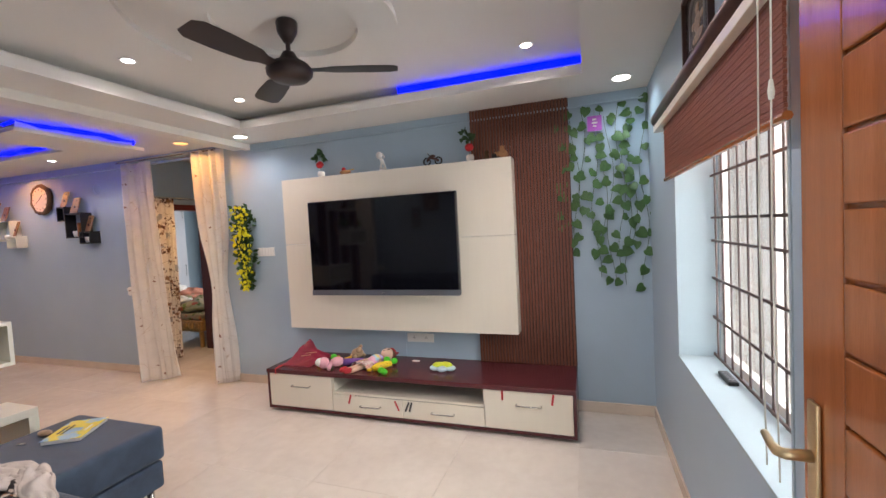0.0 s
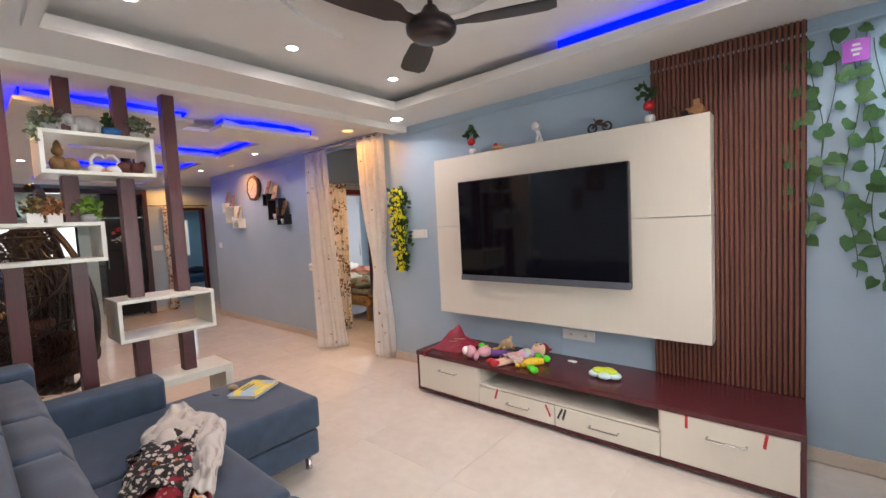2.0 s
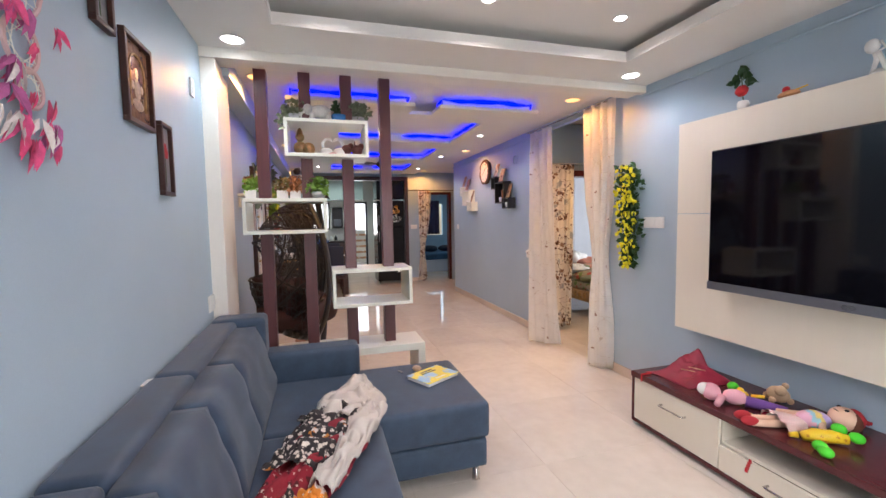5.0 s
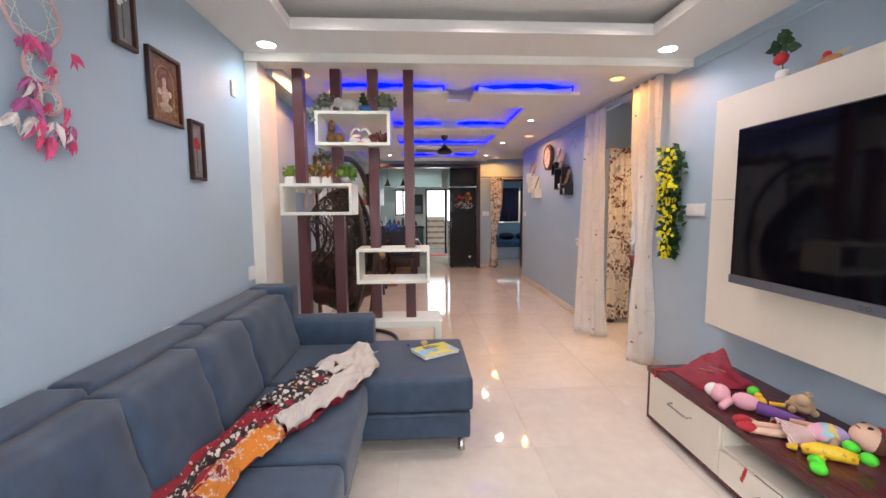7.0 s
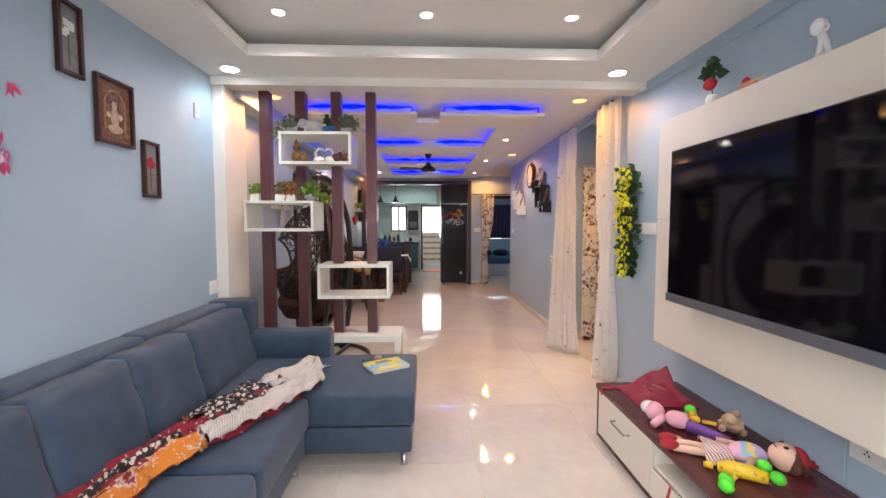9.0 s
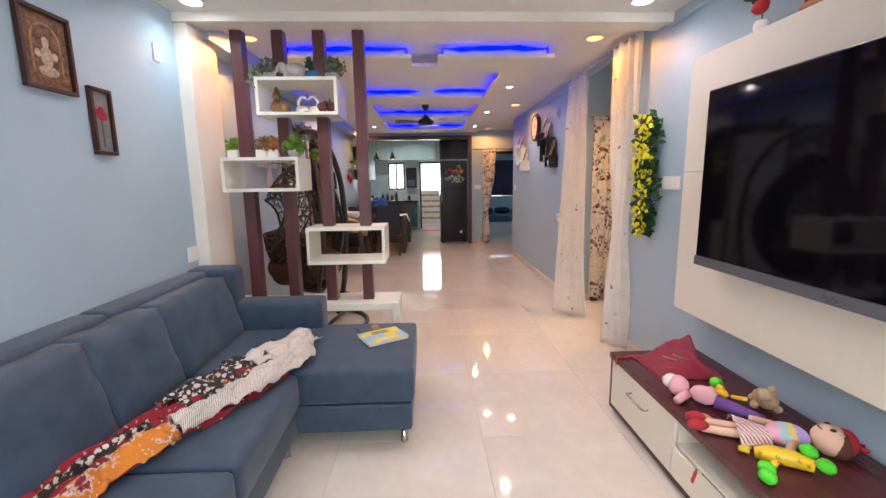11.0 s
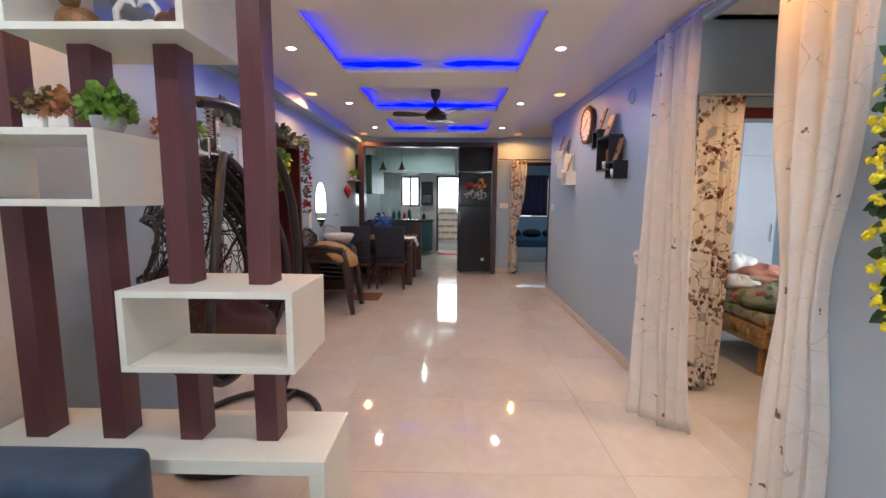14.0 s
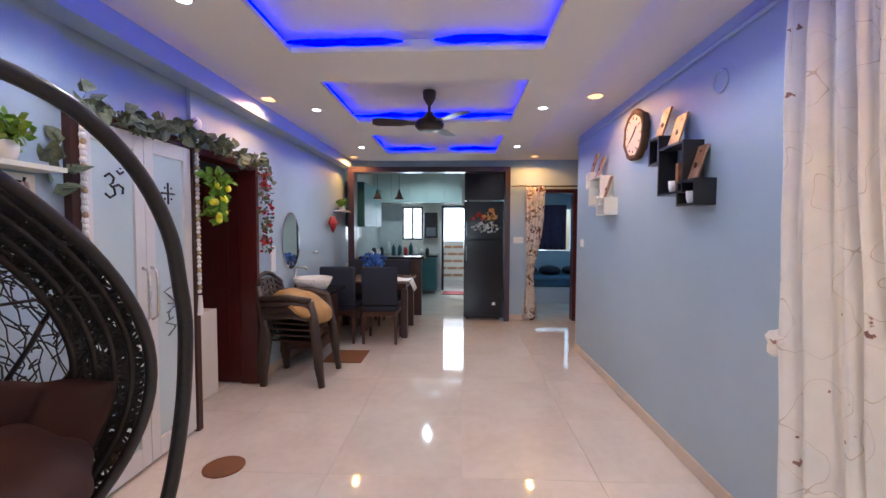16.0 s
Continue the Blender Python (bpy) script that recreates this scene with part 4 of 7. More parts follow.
def picture(name, label, axis, a0, a1, z0, z1, at, inner="pic", tilt=0.0):
    """A framed picture on a wall: axis x or y is the way it runs, at is the wall face and the sign of at's pair the way it faces."""
    pos, face = at
    t = thing(name, ((a0 + a1) / 2, pos, z0) if axis == "x" else (pos, (a0 + a1) / 2, z0), label, "picture", "framed pictures")
    def b(p, q, r, s, d0, d1):
        lo, hi = sorted((pos + face * d0, pos + face * d1))
        return (p, q, lo, hi, r, s) if axis == "x" else (lo, hi, p, q, r, s)
    w = 0.018
    fr = bmesh.new()
    for q in ((a0, a1, z0, z0 + w), (a0, a1, z1 - w, z1), (a0, a0 + w, z0 + w, z1 - w), (a1 - w, a1, z0 + w, z1 - w)):
        bx(fr, *b(*q, 0.001, 0.024), 0.003)
    part("frame", fr, "pframe", t)
    part("print", box(*b(a0 + w, a1 - w, z0 + w, z1 - w, 0.002, 0.008)), inner, t)
    if inner == "picf":
        b2, rng = bmesh.new(), random.Random(int(-a0 * 100))
        mid = (a0 + a1) / 2
        for k in range(9):
            u, w2 = mid + rng.uniform(-0.022, 0.022), z0 + (z1 - z0) * 0.62 + rng.uniform(-0.03, 0.03)
            bx(b2, *b(u - 0.012, u + 0.012, w2 - 0.014, w2 + 0.014, 0.008, 0.0085 + 0.0003 * k), 0.0)
        part("printed_flower", b2, "red" if a0 < -2.2 else "plast", t)
        part("printed_stem", box(*b(mid - 0.003, mid + 0.003, z0 + 0.04, z0 + (z1 - z0) * 0.58, 0.008, 0.0092)), "stem", t)
    else:
        mid, h, wd = (a0 + a1) / 2, z1 - z0, a1 - a0
        y = pos + face * 0.0085
        def q(u, v):
            return (mid + wd * u, y, z0 + h * v) if axis == "x" else (y, mid + wd * u, z0 + h * v)
        arch = [q(-0.27, 0.2), q(-0.27, 0.6)] + [q(0.27 * math.cos(a), 0.6 + 0.22 * math.sin(a)) for a in (math.pi * (1 - i / 12) for i in range(13))] + [q(0.27, 0.2)]
        part("printed_arch", tube(bmesh.new(), arch, 0.006, 6), "picg" if inner == "pic" else "picf", t, "paler printed arch")
        fg = bmesh.new()
        for u, v, ru, rv in ((0, 0.6, 0.07, 0.07), (0, 0.42, 0.12, 0.13), (0, 0.25, 0.2, 0.07), (-0.16, 0.45, 0.06, 0.05), (0.16, 0.45, 0.06, 0.05)):
            c = q(u, v)
            ball(fg, c, (wd * ru, 0.002, h * rv) if axis == "x" else (0.002, wd * ru, h * rv), 12, 8)
        part("printed_shape", fg, "picp", t, "pale printed ornament", soft=True)
    return t


picture("wall_picture", "carved dark wooden frame with a brown gold print", "x", -2.22, -1.965, 1.84, 2.17, (LS, 1))
picture("wall_picture", "narrow dark framed print of a red flower", "x", -2.425, -2.285, 1.59, 1.91, (LS, 1), "picf")
picture("wall_picture", "narrow dark framed print of a white flower", "x", -1.9, -1.765, 2.1, 2.42, (LS, 1), "picf")
picture("wall_picture", "black framed picture above the window blind", "y", 2.02, 2.45, 2.2, 2.51, (XE, -1), "picd")


def switchboard(name, axis, a0, a1, z0, z1, pos, face, n):
    t = thing(name, ((a0 + a1) / 2, pos, z0) if axis == "x" else (pos, (a0 + a1) / 2, z0), "white plastic switch plate on the wall", "switch plate", "switch plates")
    def q(p, r, s, u, d0, d1):
        lo, hi = sorted((pos + face * d0, pos + face * d1))
        return (p, r, lo, hi, s, u) if axis == "x" else (lo, hi, p, r, s, u)
    part("plate", box(*q(a0, a1, z0, z1, 0.0005, 0.012), 0.003), "plast", t)
    w = (a1 - a0 - 0.02) / n
    for i in range(n):
        part("switch", box(*q(a0 + 0.01 + w * i + 0.003, a0 + 0.01 + w * (i + 1) - 0.003, z0 + 0.015, z1 - 0.015, 0.012, 0.016), 0.002), "plast", t)
    return t


sb = switchboard("switch_plate", "x", -3.07, -2.86, 1.36, 1.45, W, -1, 5)
sb = switchboard("socket_plate", "x", -1.41, -1.15, 0.52, 0.6, W, -1, 4)
for x in (-1.34, -1.22):
    for dx, dz in ((-0.008, 0), (0.008, 0), (0, 0.012)):
        part("hole", box(x + dx - 0.003, x + dx + 0.003, W - 0.0175, W - 0.0155, 0.556 + dz, 0.563 + dz), "black", sb)
switchboard("socket_plate", "x", -3.09, -2.97, 0.92, 1.02, LS, 1, 2)
switchboard("wall_box", "x", -2.9, -2.84, 2.17, 2.27, LS, 1, 1)
switchboard("switch_plate", "x", -8.04, -7.93, 1.26, 1.35, W, -1, 2)
switchboard("switch_plate", "y", 3.2, 3.36, 1.24, 1.34, -9.85, 1, 3)
solid("wall_cable", tube(bmesh.new(), [(-1.43, W - 0.006, 0.66), (-1.43, W - 0.006, 0.39)], 0.005), "wall", "painted cable strip under the tv panel", "cable")
bm = bmesh.new()
tube(bm, [(-5.47 + 0.06 * math.cos(a), W - 0.006, 2.26 + 0.06 * math.sin(a)) for a in (2 * math.pi * i / 20 for i in range(20))], 0.006, 6, True)
solid("blanking_plate", bm, "wall", "round painted cover ring on the wall", "wall cover")


def vine():
    t = thing("wall_vine", (0.37, W - 0.03, 1.0), "artificial ivy leaf strings hanging flat on the wall", "artificial vine")
    lb = bmesh.new()
    o = [(0, 0, 0.1), (0.32, 0.03, 0.2), (0.5, 0.07, -0.05), (0.4, 0.07, -0.4), (0, -0.05, -0.85), (-0.4, 0.07, -0.4), (-0.5, 0.07, -0.05), (-0.32, 0.03, 0.2)]
    vs = [lb.verts.new(Vector(p)) for p in o]
    mid = lb.verts.new((0, -0.04, -0.25))
    for i in range(8):
        lb.faces.new((vs[i], vs[(i + 1) % 8], mid))
    me = mesh_of("leaf", lb, "leaf", True)
    rng = random.Random(4)
    st = bmesh.new()
    for k, (x, ztop, zbot) in enumerate(((0.02, 2.3, 1.5), (0.13, 2.3, 1.3), (0.33, 2.42, 1.25), (0.5, 2.3, 1.0), (0.07, 2.4, 1.2), (0.18, 2.42, 1.55), (0.27, 2.3, 1.08), (0.38, 2.35, 1.05), (0.46, 2.44, 1.12), (0.54, 2.36, 1.3), (0.62, 2.46, 1.02))):
        pts = []
        z = ztop
        while z > zbot:
            pts.append((x + 0.03 * math.sin(z * 7 + k), W - 0.012, z))
            z -= 0.06
        tube(st, pts, 0.002, 4)
        z = ztop
        while z > zbot:
            s = rng.uniform(0.068, 0.096)
            px = x + 0.03 * math.sin(z * 7 + k) + rng.uniform(-0.045, 0.045)
            if -0.03 < px - 0.25 < 0.09 and 2.2 < z < 2.4:
                z -= 0.1
                continue
            piece("leaf", me, t, (px, W - rng.uniform(0.012, 0.035), z), Euler((rng.uniform(-0.6, 0.1), rng.uniform(-1.3, 1.3), rng.uniform(-0.4, 0.4))).to_matrix().to_4x4(), (s * rng.uniform(0.75, 1.05), s, s))
            z -= rng.uniform(0.085, 0.16)
    part("string", st, "stem", t)


vine()
sg = thing("wall_sign", (0.285, W, 2.24), "small square pink purple plaque hung among the ivy", "plaque")
part("board", box(0.23, 0.335, W - 0.045, W - 0.037, 2.24, 2.355, 0.002), mat("violet_board", (0.42, 0.1, 0.5), 0.4), sg)
for i, w in enumerate((0.03, 0.04, 0.025)):
    part("lettering_bar", box(0.2825 - w / 2, 0.2825 + w / 2, W - 0.048, W - 0.0455, 2.32 - i * 0.025, 2.332 - i * 0.025), "white", sg)
bm = tube(bmesh.new(), [(0.2825, W - 0.041, 2.355), (0.2825, W - 0.006, 2.41)], 0.002, 4)
part("hanger", bm, "steel", sg)


def creeper():
    t = thing("flower_creeper", (-3.19, W - 0.06, 1.0), "hanging artificial creeper with dense yellow flowers on a wall bracket", "artificial plant")
    part("bracket", bx(box(-3.31, -3.24, W - 0.07, W - 0.001, 1.73, 1.8, 0.004), -3.3, -3.27, W - 0.05, W - 0.01, 1.66, 1.73), "darkwood", t)
    rng = random.Random(8)
    lf = bmesh.new()
    bud = bmesh.new()
    for a in range(5):
        ball(bud, (0.008 * math.cos(a * 1.257), -0.003, 0.008 * math.sin(a * 1.257)), (0.0085, 0.005, 0.0085), 6, 4)
    bud = mesh_of("blossom", bud, "yellow", True)
    for i in range(560):
        v = rng.random()
        z = 1.88 - 0.84 * v
        wd = 0.05 + 0.09 * math.sin(math.pi * min(1, 0.25 + v * 0.8))
        p = Vector((-3.19 + 0.04 * (v - 0.4) + rng.gauss(0, 0.42) * wd, W - 0.03 - rng.random() * 0.08, z))
        leaf_shape(lf, Matrix.Translation(p) @ turn_any(rng), rng.uniform(0.04, 0.068), 0.75)
    for i in range(185):
        v = rng.random()
        z = 1.88 - 0.86 * v
        wd = 0.05 + 0.1 * math.sin(math.pi * min(1, 0.25 + v * 0.8))
        p = Vector((-3.19 + 0.04 * (v - 0.4) + max(-0.11, min(0.11, rng.gauss(0, 0.5) * wd)), W - 0.08 - rng.random() * 0.06, z))
        s = rng.uniform(0.8, 1.25)
        piece("blossom", bud, t, tuple(p), Euler((rng.uniform(-0.7, 0.7), rng.uniform(0, 6), rng.uniform(-0.7, 0.7))).to_matrix().to_4x4(), (s, s, s))
    part("foliage", lf, "leafd", t)["kind"] = "stuff"


creeper()


# ornaments on the panel
def flower_pot(x, y, z):
    t = thing("flower_vase", (x, y, z), "small white pot with a red rose and green leaves", "flower pot", "red roses")
    part("pot", lathe(bmesh.new(), [(0.018, 0), (0.032, 0.015), (0.034, 0.04), (0.026, 0.055)], (x, y, z), 14), "plast", t, soft=True)
    part("stem", tube(bmesh.new(), [(x, y, z + 0.05), (x - 0.01, y, z + 0.15), (x - 0.02, y, z + 0.25)], 0.003, 5), "stem", t)
    b = bmesh.new()
    for k in range(3):
        ball(b, (x, y - 0.015, z + 0.115), (0.038 - 0.008 * k, 0.03, 0.034 - 0.004 * k + 0.006 * k), 10, 7, Euler((0.4 * k, 0.5 * k, 0.9 * k)).to_matrix().to_4x4())
    part("rose", b, "red", t, soft=True)
    part("leaves", foliage(bmesh.new(), (x - 0.01, y, z + 0.2), (0.07, 0.035, 0.07), 14, 0.055, int(abs(x) * 100)), "leafd", t)


flower_pot(-2.16, 3.65, 2.096)
flower_pot(-0.7, 3.65, 2.096)
t = thing("toy_boat", (-1.9, 3.65, 2.096), "small terracotta and wood ornament boat", "ornament")
part("hull", ball(bmesh.new(), (-1.9, 3.65, 2.118), (0.06, 0.028, 0.022), 12, 8), "brick", t, soft=True)
part("cabin", ball(bmesh.new(), (-1.915, 3.65, 2.145), (0.02, 0.018, 0.02), 10, 7), "redp", t, soft=True)
part("oar", tube(bmesh.new(), [(-1.89, 3.65, 2.13), (-1.8, 3.64, 2.138)], 0.004, 6), "yellowp", t)
b = bmesh.new()
lathe(b, [(0.035, 0), (0.03, 0.012), (0.008, 0.03)], (-1.51, 3.65, 2.096), 12)
tube(b, [(-1.54, 3.65, 2.1), (-1.52, 3.65, 2.17), (-1.525, 3.65, 2.2)], [0.008, 0.012, 0.014], 8)
tube(b, [(-1.48, 3.65, 2.1), (-1.5, 3.65, 2.16), (-1.52, 3.65, 2.2)], [0.008, 0.01, 0.014], 8)
ball(b, (-1.54, 3.65, 2.235), (0.03, 0.022, 0.034), 12, 8)
tube(b, [(-1.53, 3.65, 2.2), (-1.49, 3.65, 2.215), (-1.51, 3.65, 2.25)], 0.006, 6)
solid("figurine", b, "plast", "white abstract standing figurine on the panel", "figurine", soft=True)
t = thing("toy_motorcycle", (-1.03, 3.65, 2.096), "small dark metal toy motorcycle ornament", "ornament")
for dx in (-0.055, 0.05):
    part("wheel", tube(bmesh.new(), [(-1.03 + dx + 0.03 * math.cos(a), 3.65, 2.132 + 0.03 * math.sin(a)) for a in (2 * math.pi * i / 14 for i in range(14))], 0.007, 6, True), "black", t)
part("frame", tube(bmesh.new(), [(-1.085, 3.65, 2.132), (-1.06, 3.65, 2.165), (-1.01, 3.65, 2.15), (-0.98, 3.65, 2.132)], 0.011, 8), "darkwood", t)
part("handlebar", tube(bmesh.new(), [(-1.07, 3.63, 2.2), (-1.065, 3.65, 2.185), (-1.07, 3.67, 2.2)], 0.004, 6), "steel", t)
part("tank", ball(bmesh.new(), (-1.035, 3.65, 2.175), (0.03, 0.014, 0.014), 10, 7), "darkwood", t, soft=True)
t = thing("toy_tractor", (-0.45, 3.65, 2.096), "small wooden toy tractor ornament with black wheels", "ornament")
TOYWOOD = mat("toy_wood", (0.34, 0.17, 0.07), 0.5, var=0.3, scale=30)
part("body", bx(box(-0.49, -0.42, 3.635, 3.665, 2.115, 2.15, 0.005), -0.445, -0.41, 3.632, 3.668, 2.15, 2.195, 0.004), TOYWOOD, t)
for x, r in ((-0.42, 0.034), (-0.49, 0.02)):
    for y in (3.625, 3.675):
        part("wheel", tube(bmesh.new(), [(x, y - 0.006, 2.096 + r), (x, y + 0.006, 2.096 + r)], r, 14), "black" if r < 0.03 else TOYWOOD, t)
t = thing("wooden_stump", (-0.56, 3.65, 2.096), "tiny brown carved wooden ornament", "ornament")
part("body", lathe(bmesh.new(), [(0.02, 0), (0.024, 0.02), (0.014, 0.045), (0.02, 0.06), (0.01, 0.075)], (-0.56, 3.65, 2.096), 10), "bark", t, soft=True)


# things on the tv cabinet
def bag():
    t = thing("cloth_bag", (-2.3, 3.5, 0.38), "crumpled maroon cloth bag lying on the cabinet", "bag")
    rng = random.Random(2)
    b = bmesh.new()
    def f(u, v):
        e = min(1, 5 * u * (1 - u)) ** 0.7 * min(1, 3 * v, 6 * (1 - v)) ** 0.8
        x = -2.47 + 0.31 * u + 0.06 * (v - 0.5) * (1 - 0.4 * u)
        y = 3.29 + 0.33 * v + 0.05 * (u - 0.5) + 0.03 * math.sin(math.pi * u) * (1 - 2 * v)
        fold = noise.noise(Vector((u * 5, v * 4, 1.7))) * 0.035 + 0.008 * math.sin(16 * u + 7 * v) + 0.012 * noise.noise(Vector((u * 14, v * 12, 3)))
        return (x, y, 0.384 + max(0, (0.03 + 0.05 * v + 0.13 * v * math.exp(-((u - 0.36) / 0.2) ** 2) + fold) * e))
    sheet(b, 30, 26, f)
    sheet(b, 4, 4, lambda u, v: (-2.46 + 0.29 * u, 3.3 + 0.31 * v, 0.382))
    part("cloth", b, "bag", t, soft=True)
    c = bmesh.new()
    tube(c, [(-2.33, 3.4, 0.445), (-2.25, 3.43, 0.452)], 0.003, 5)
    tube(c, [(-2.35, 3.44, 0.455), (-2.22, 3.48, 0.463)], 0.004, 5)
    part("print", c, "brass", t, "illegible gold print")
    part("ribbon", tube(bmesh.new(), [(-2.45, 3.27, 0.39), (-2.46, 3.2, 0.385), (-2.455, 3.195, 0.34)], 0.006, 5), "redp", t)


bag()


def striped(name, a, b, scale, rot):
    m = mat(name, a, 0.85, var=0.1, scale=10, fine=300, bump=0.3)
    nt = m.node_tree
    N, L = nt.nodes, nt.links
    p = N["Principled BSDF"]
    src = p.inputs["Base Color"].links[0].from_socket
    tc, mp, wv, gt, mx = N.new("ShaderNodeTexCoord"), N.new("ShaderNodeMapping"), N.new("ShaderNodeTexWave"), N.new("ShaderNodeMath"), N.new("ShaderNodeMix")
    mp.inputs["Rotation"].default_value = (0, 0, radians(rot))
    wv.inputs["Scale"].default_value, wv.inputs["Distortion"].default_value = scale, 0.35
    gt.operation, gt.inputs[1].default_value = "GREATER_THAN", 0.8
    mx.data_type = "RGBA"
    L.new(tc.outputs["Object"], mp.inputs[0])
    L.new(mp.outputs[0], wv.inputs["Vector"])
    L.new(wv.outputs["Fac"], gt.inputs[0])
    L.new(gt.outputs[0], mx.inputs[0])
    L.new(src, mx.inputs[6])
    mx.inputs[7].default_value = (*b, 1)
    L.new(mx.outputs[2], p.inputs["Base Color"])
    return m


STRIPE = striped("red_white_stripe", (0.72, 0.66, 0.62), (0.4, 0.01, 0.04), 22, 65)
SOLID = {k: mat("doll_" + k, c, 0.8, bump=0.25, fine=300) for k, c in (("lilac", (0.5, 0.4, 0.72)), ("lemon", (0.75, 0.62, 0.2)), ("sky", (0.35, 0.6, 0.7)), ("rose", (0.75, 0.42, 0.55)), ("scarlet", (0.4, 0.02, 0.03)), ("brown", (0.12, 0.04, 0.02)), ("ink", (0.02, 0.015, 0.015)))}


def doll():
    """A cloth doll on its back in one mesh, feet towards the cabinet's front."""
    d = Vector((0.42, 0.9, 0)).normalized()
    o = Vector((-1.74, 3.23, 0.40))
    sd = Vector((d.y, -d.x, 0))
    rot = Matrix.Rotation(math.atan2(d.y, d.x), 4, "Z")
    b = bmesh.new()
    mats = [M["skin"], STRIPE, SOLID["lilac"], SOLID["lemon"], SOLID["sky"], SOLID["rose"], SOLID["scarlet"], SOLID["brown"], SOLID["ink"]]
    def paint(k, start):
        b.faces.ensure_lookup_table()
        for f in b.faces[start:]:
            f.material_index = k
    for s in (-1, 1):
        tube(b, [o + sd * 0.03 * s, o + d * 0.07 + sd * 0.03 * s, o + d * 0.17 + sd * 0.02 * s], [0.016, 0.018, 0.02], 8)
        tube(b, [o + d * 0.3 + sd * 0.05 * s + Vector((0, 0, 0.02)), o + d * 0.27 + sd * 0.11 * s, o + d * 0.2 + sd * 0.13 * s], [0.016, 0.015, 0.013], 8)
    ball(b, o + d * 0.43 + Vector((0, 0, 0.03)), (0.06, 0.066, 0.058), 18, 12, rot)
    n = len(b.faces)
    for s in (-1, 1):
        ball(b, o - d * 0.015 + sd * 0.032 * s + Vector((0, 0, 0.012)), (0.042, 0.022, 0.024), 10, 8, rot)
    paint(6, n)
    n = len(b.faces)
    sheet(b, 24, 6, lambda u, v: tuple(o + d * (0.12 + 0.12 * v) + sd * (0.12 - 0.065 * v) * math.cos(math.pi * u) + Vector((0, 0, -0.014 + (0.05 - 0.005 * v) * math.sin(math.pi * u) + 0.008 * math.sin(30 * u) * (1 - v)))))
    paint(1, n)
    n = len(b.faces)
    ball(b, o + d * 0.295 + Vector((0, 0, 0.018)), (0.075, 0.06, 0.046), 22, 14, rot)
    b.faces.ensure_lookup_table()
    for f in b.faces[n:]:
        k = (f.calc_center_median() - o).dot(d) - 0.295
        f.material_index = 5 if k < -0.03 else 4 if k < -0.008 else 3 if k < 0.018 else 2
    n = len(b.faces)
    ball(b, o + d * 0.452 + Vector((0, 0, 0.022)), (0.05, 0.07, 0.058), 16, 10, rot)
    paint(7, n)
    n = len(b.faces)
    ball(b, o + d * 0.475 + Vector((0, 0, 0.03)), (0.04, 0.056, 0.05), 14, 10, rot)
    for k in range(4):
        tube(b, [o + d * 0.5 + Vector((0, 0, 0.03)), o + d * 0.535 + sd * (0.02 * k - 0.03) + Vector((0, 0, 0.01 + 0.012 * (k % 2)))], 0.008, 6)
    paint(6, n)
    n = len(b.faces)
    for s in (-1, 1):
        ball(b, o + d * 0.425 + sd * 0.026 * s + Vector((0, 0, 0.082)), (0.011, 0.008, 0.007), 8, 6, rot)
    tube(b, [o + d * 0.398 + sd * a + Vector((0, 0, 0.079 - 1.5 * abs(a) ** 1.4)) - d * (0.01 - 0.4 * abs(a)) for a in (-0.016, -0.008, 0.0, 0.008, 0.016)], 0.0022, 5)
    paint(8, n)
    ob = solid("doll", b, mats[0], "cloth doll in pastel shirt and striped skirt lying down", "doll", soft=True)
    for m in mats[1:]:
        ob.data.materials.append(m)


doll()

b = bmesh.new()
ball(b, (-2.02, 3.3, 0.43), (0.05, 0.048, 0.05), 14, 10)
ball(b, (-1.93, 3.37, 0.425), (0.06, 0.046, 0.042), 14, 10, Matrix.Rotation(0.7, 4, "Z"))
for p, q in (((-1.96, 3.31, 0.42), (-1.93, 3.24, 0.4)), ((-1.97, 3.42, 0.42), (-2.02, 3.47, 0.4))):
    tube(b, [p, q], [0.022, 0.018], 8)
n = len(b.faces)
ball(b, (-2.05, 3.28, 0.44), (0.034, 0.04, 0.036), 12, 8)
b.faces.ensure_lookup_table()
for f in b.faces[n:]:
    f.material_index = 1
n = len(b.faces)
tube(b, [(-1.89, 3.4, 0.412), (-1.82, 3.46, 0.405), (-1.75, 3.52, 0.402)], [0.032, 0.027, 0.016], 10)
b.faces.ensure_lookup_table()
for f in b.faces[n:]:
    f.material_index = 2
ob = solid("plush_doll", b, "pink", "pink plush doll in white cap and purple trousers", "soft toy", soft=True)
ob.data.materials.append(M["plast"])
ob.data.materials.append(M["purple"])
b = bmesh.new()
ball(b, (-1.87, 3.62, 0.43), (0.06, 0.045, 0.045), 12, 9)
ball(b, (-1.83, 3.58, 0.47), 0.03, 12, 9)
for p in ((-1.86, 3.56, 0.41), (-1.92, 3.6, 0.41), (-1.81, 3.63, 0.41), (-1.82, 3.6, 0.5)):
    ball(b, p, 0.018, 8, 6)
solid("teddy_bear", b, mat("beige_plush", (0.5, 0.36, 0.22), 0.9, fine=300, bump=0.4), "small beige teddy bear leaning back", "soft toy", soft=True)
b = bmesh.new()
tube(b, [(-1.545, 3.31, 0.402), (-1.52, 3.35, 0.41), (-1.48, 3.41, 0.412), (-1.44, 3.45, 0.41)], [0.02, 0.033, 0.03, 0.022], 12)
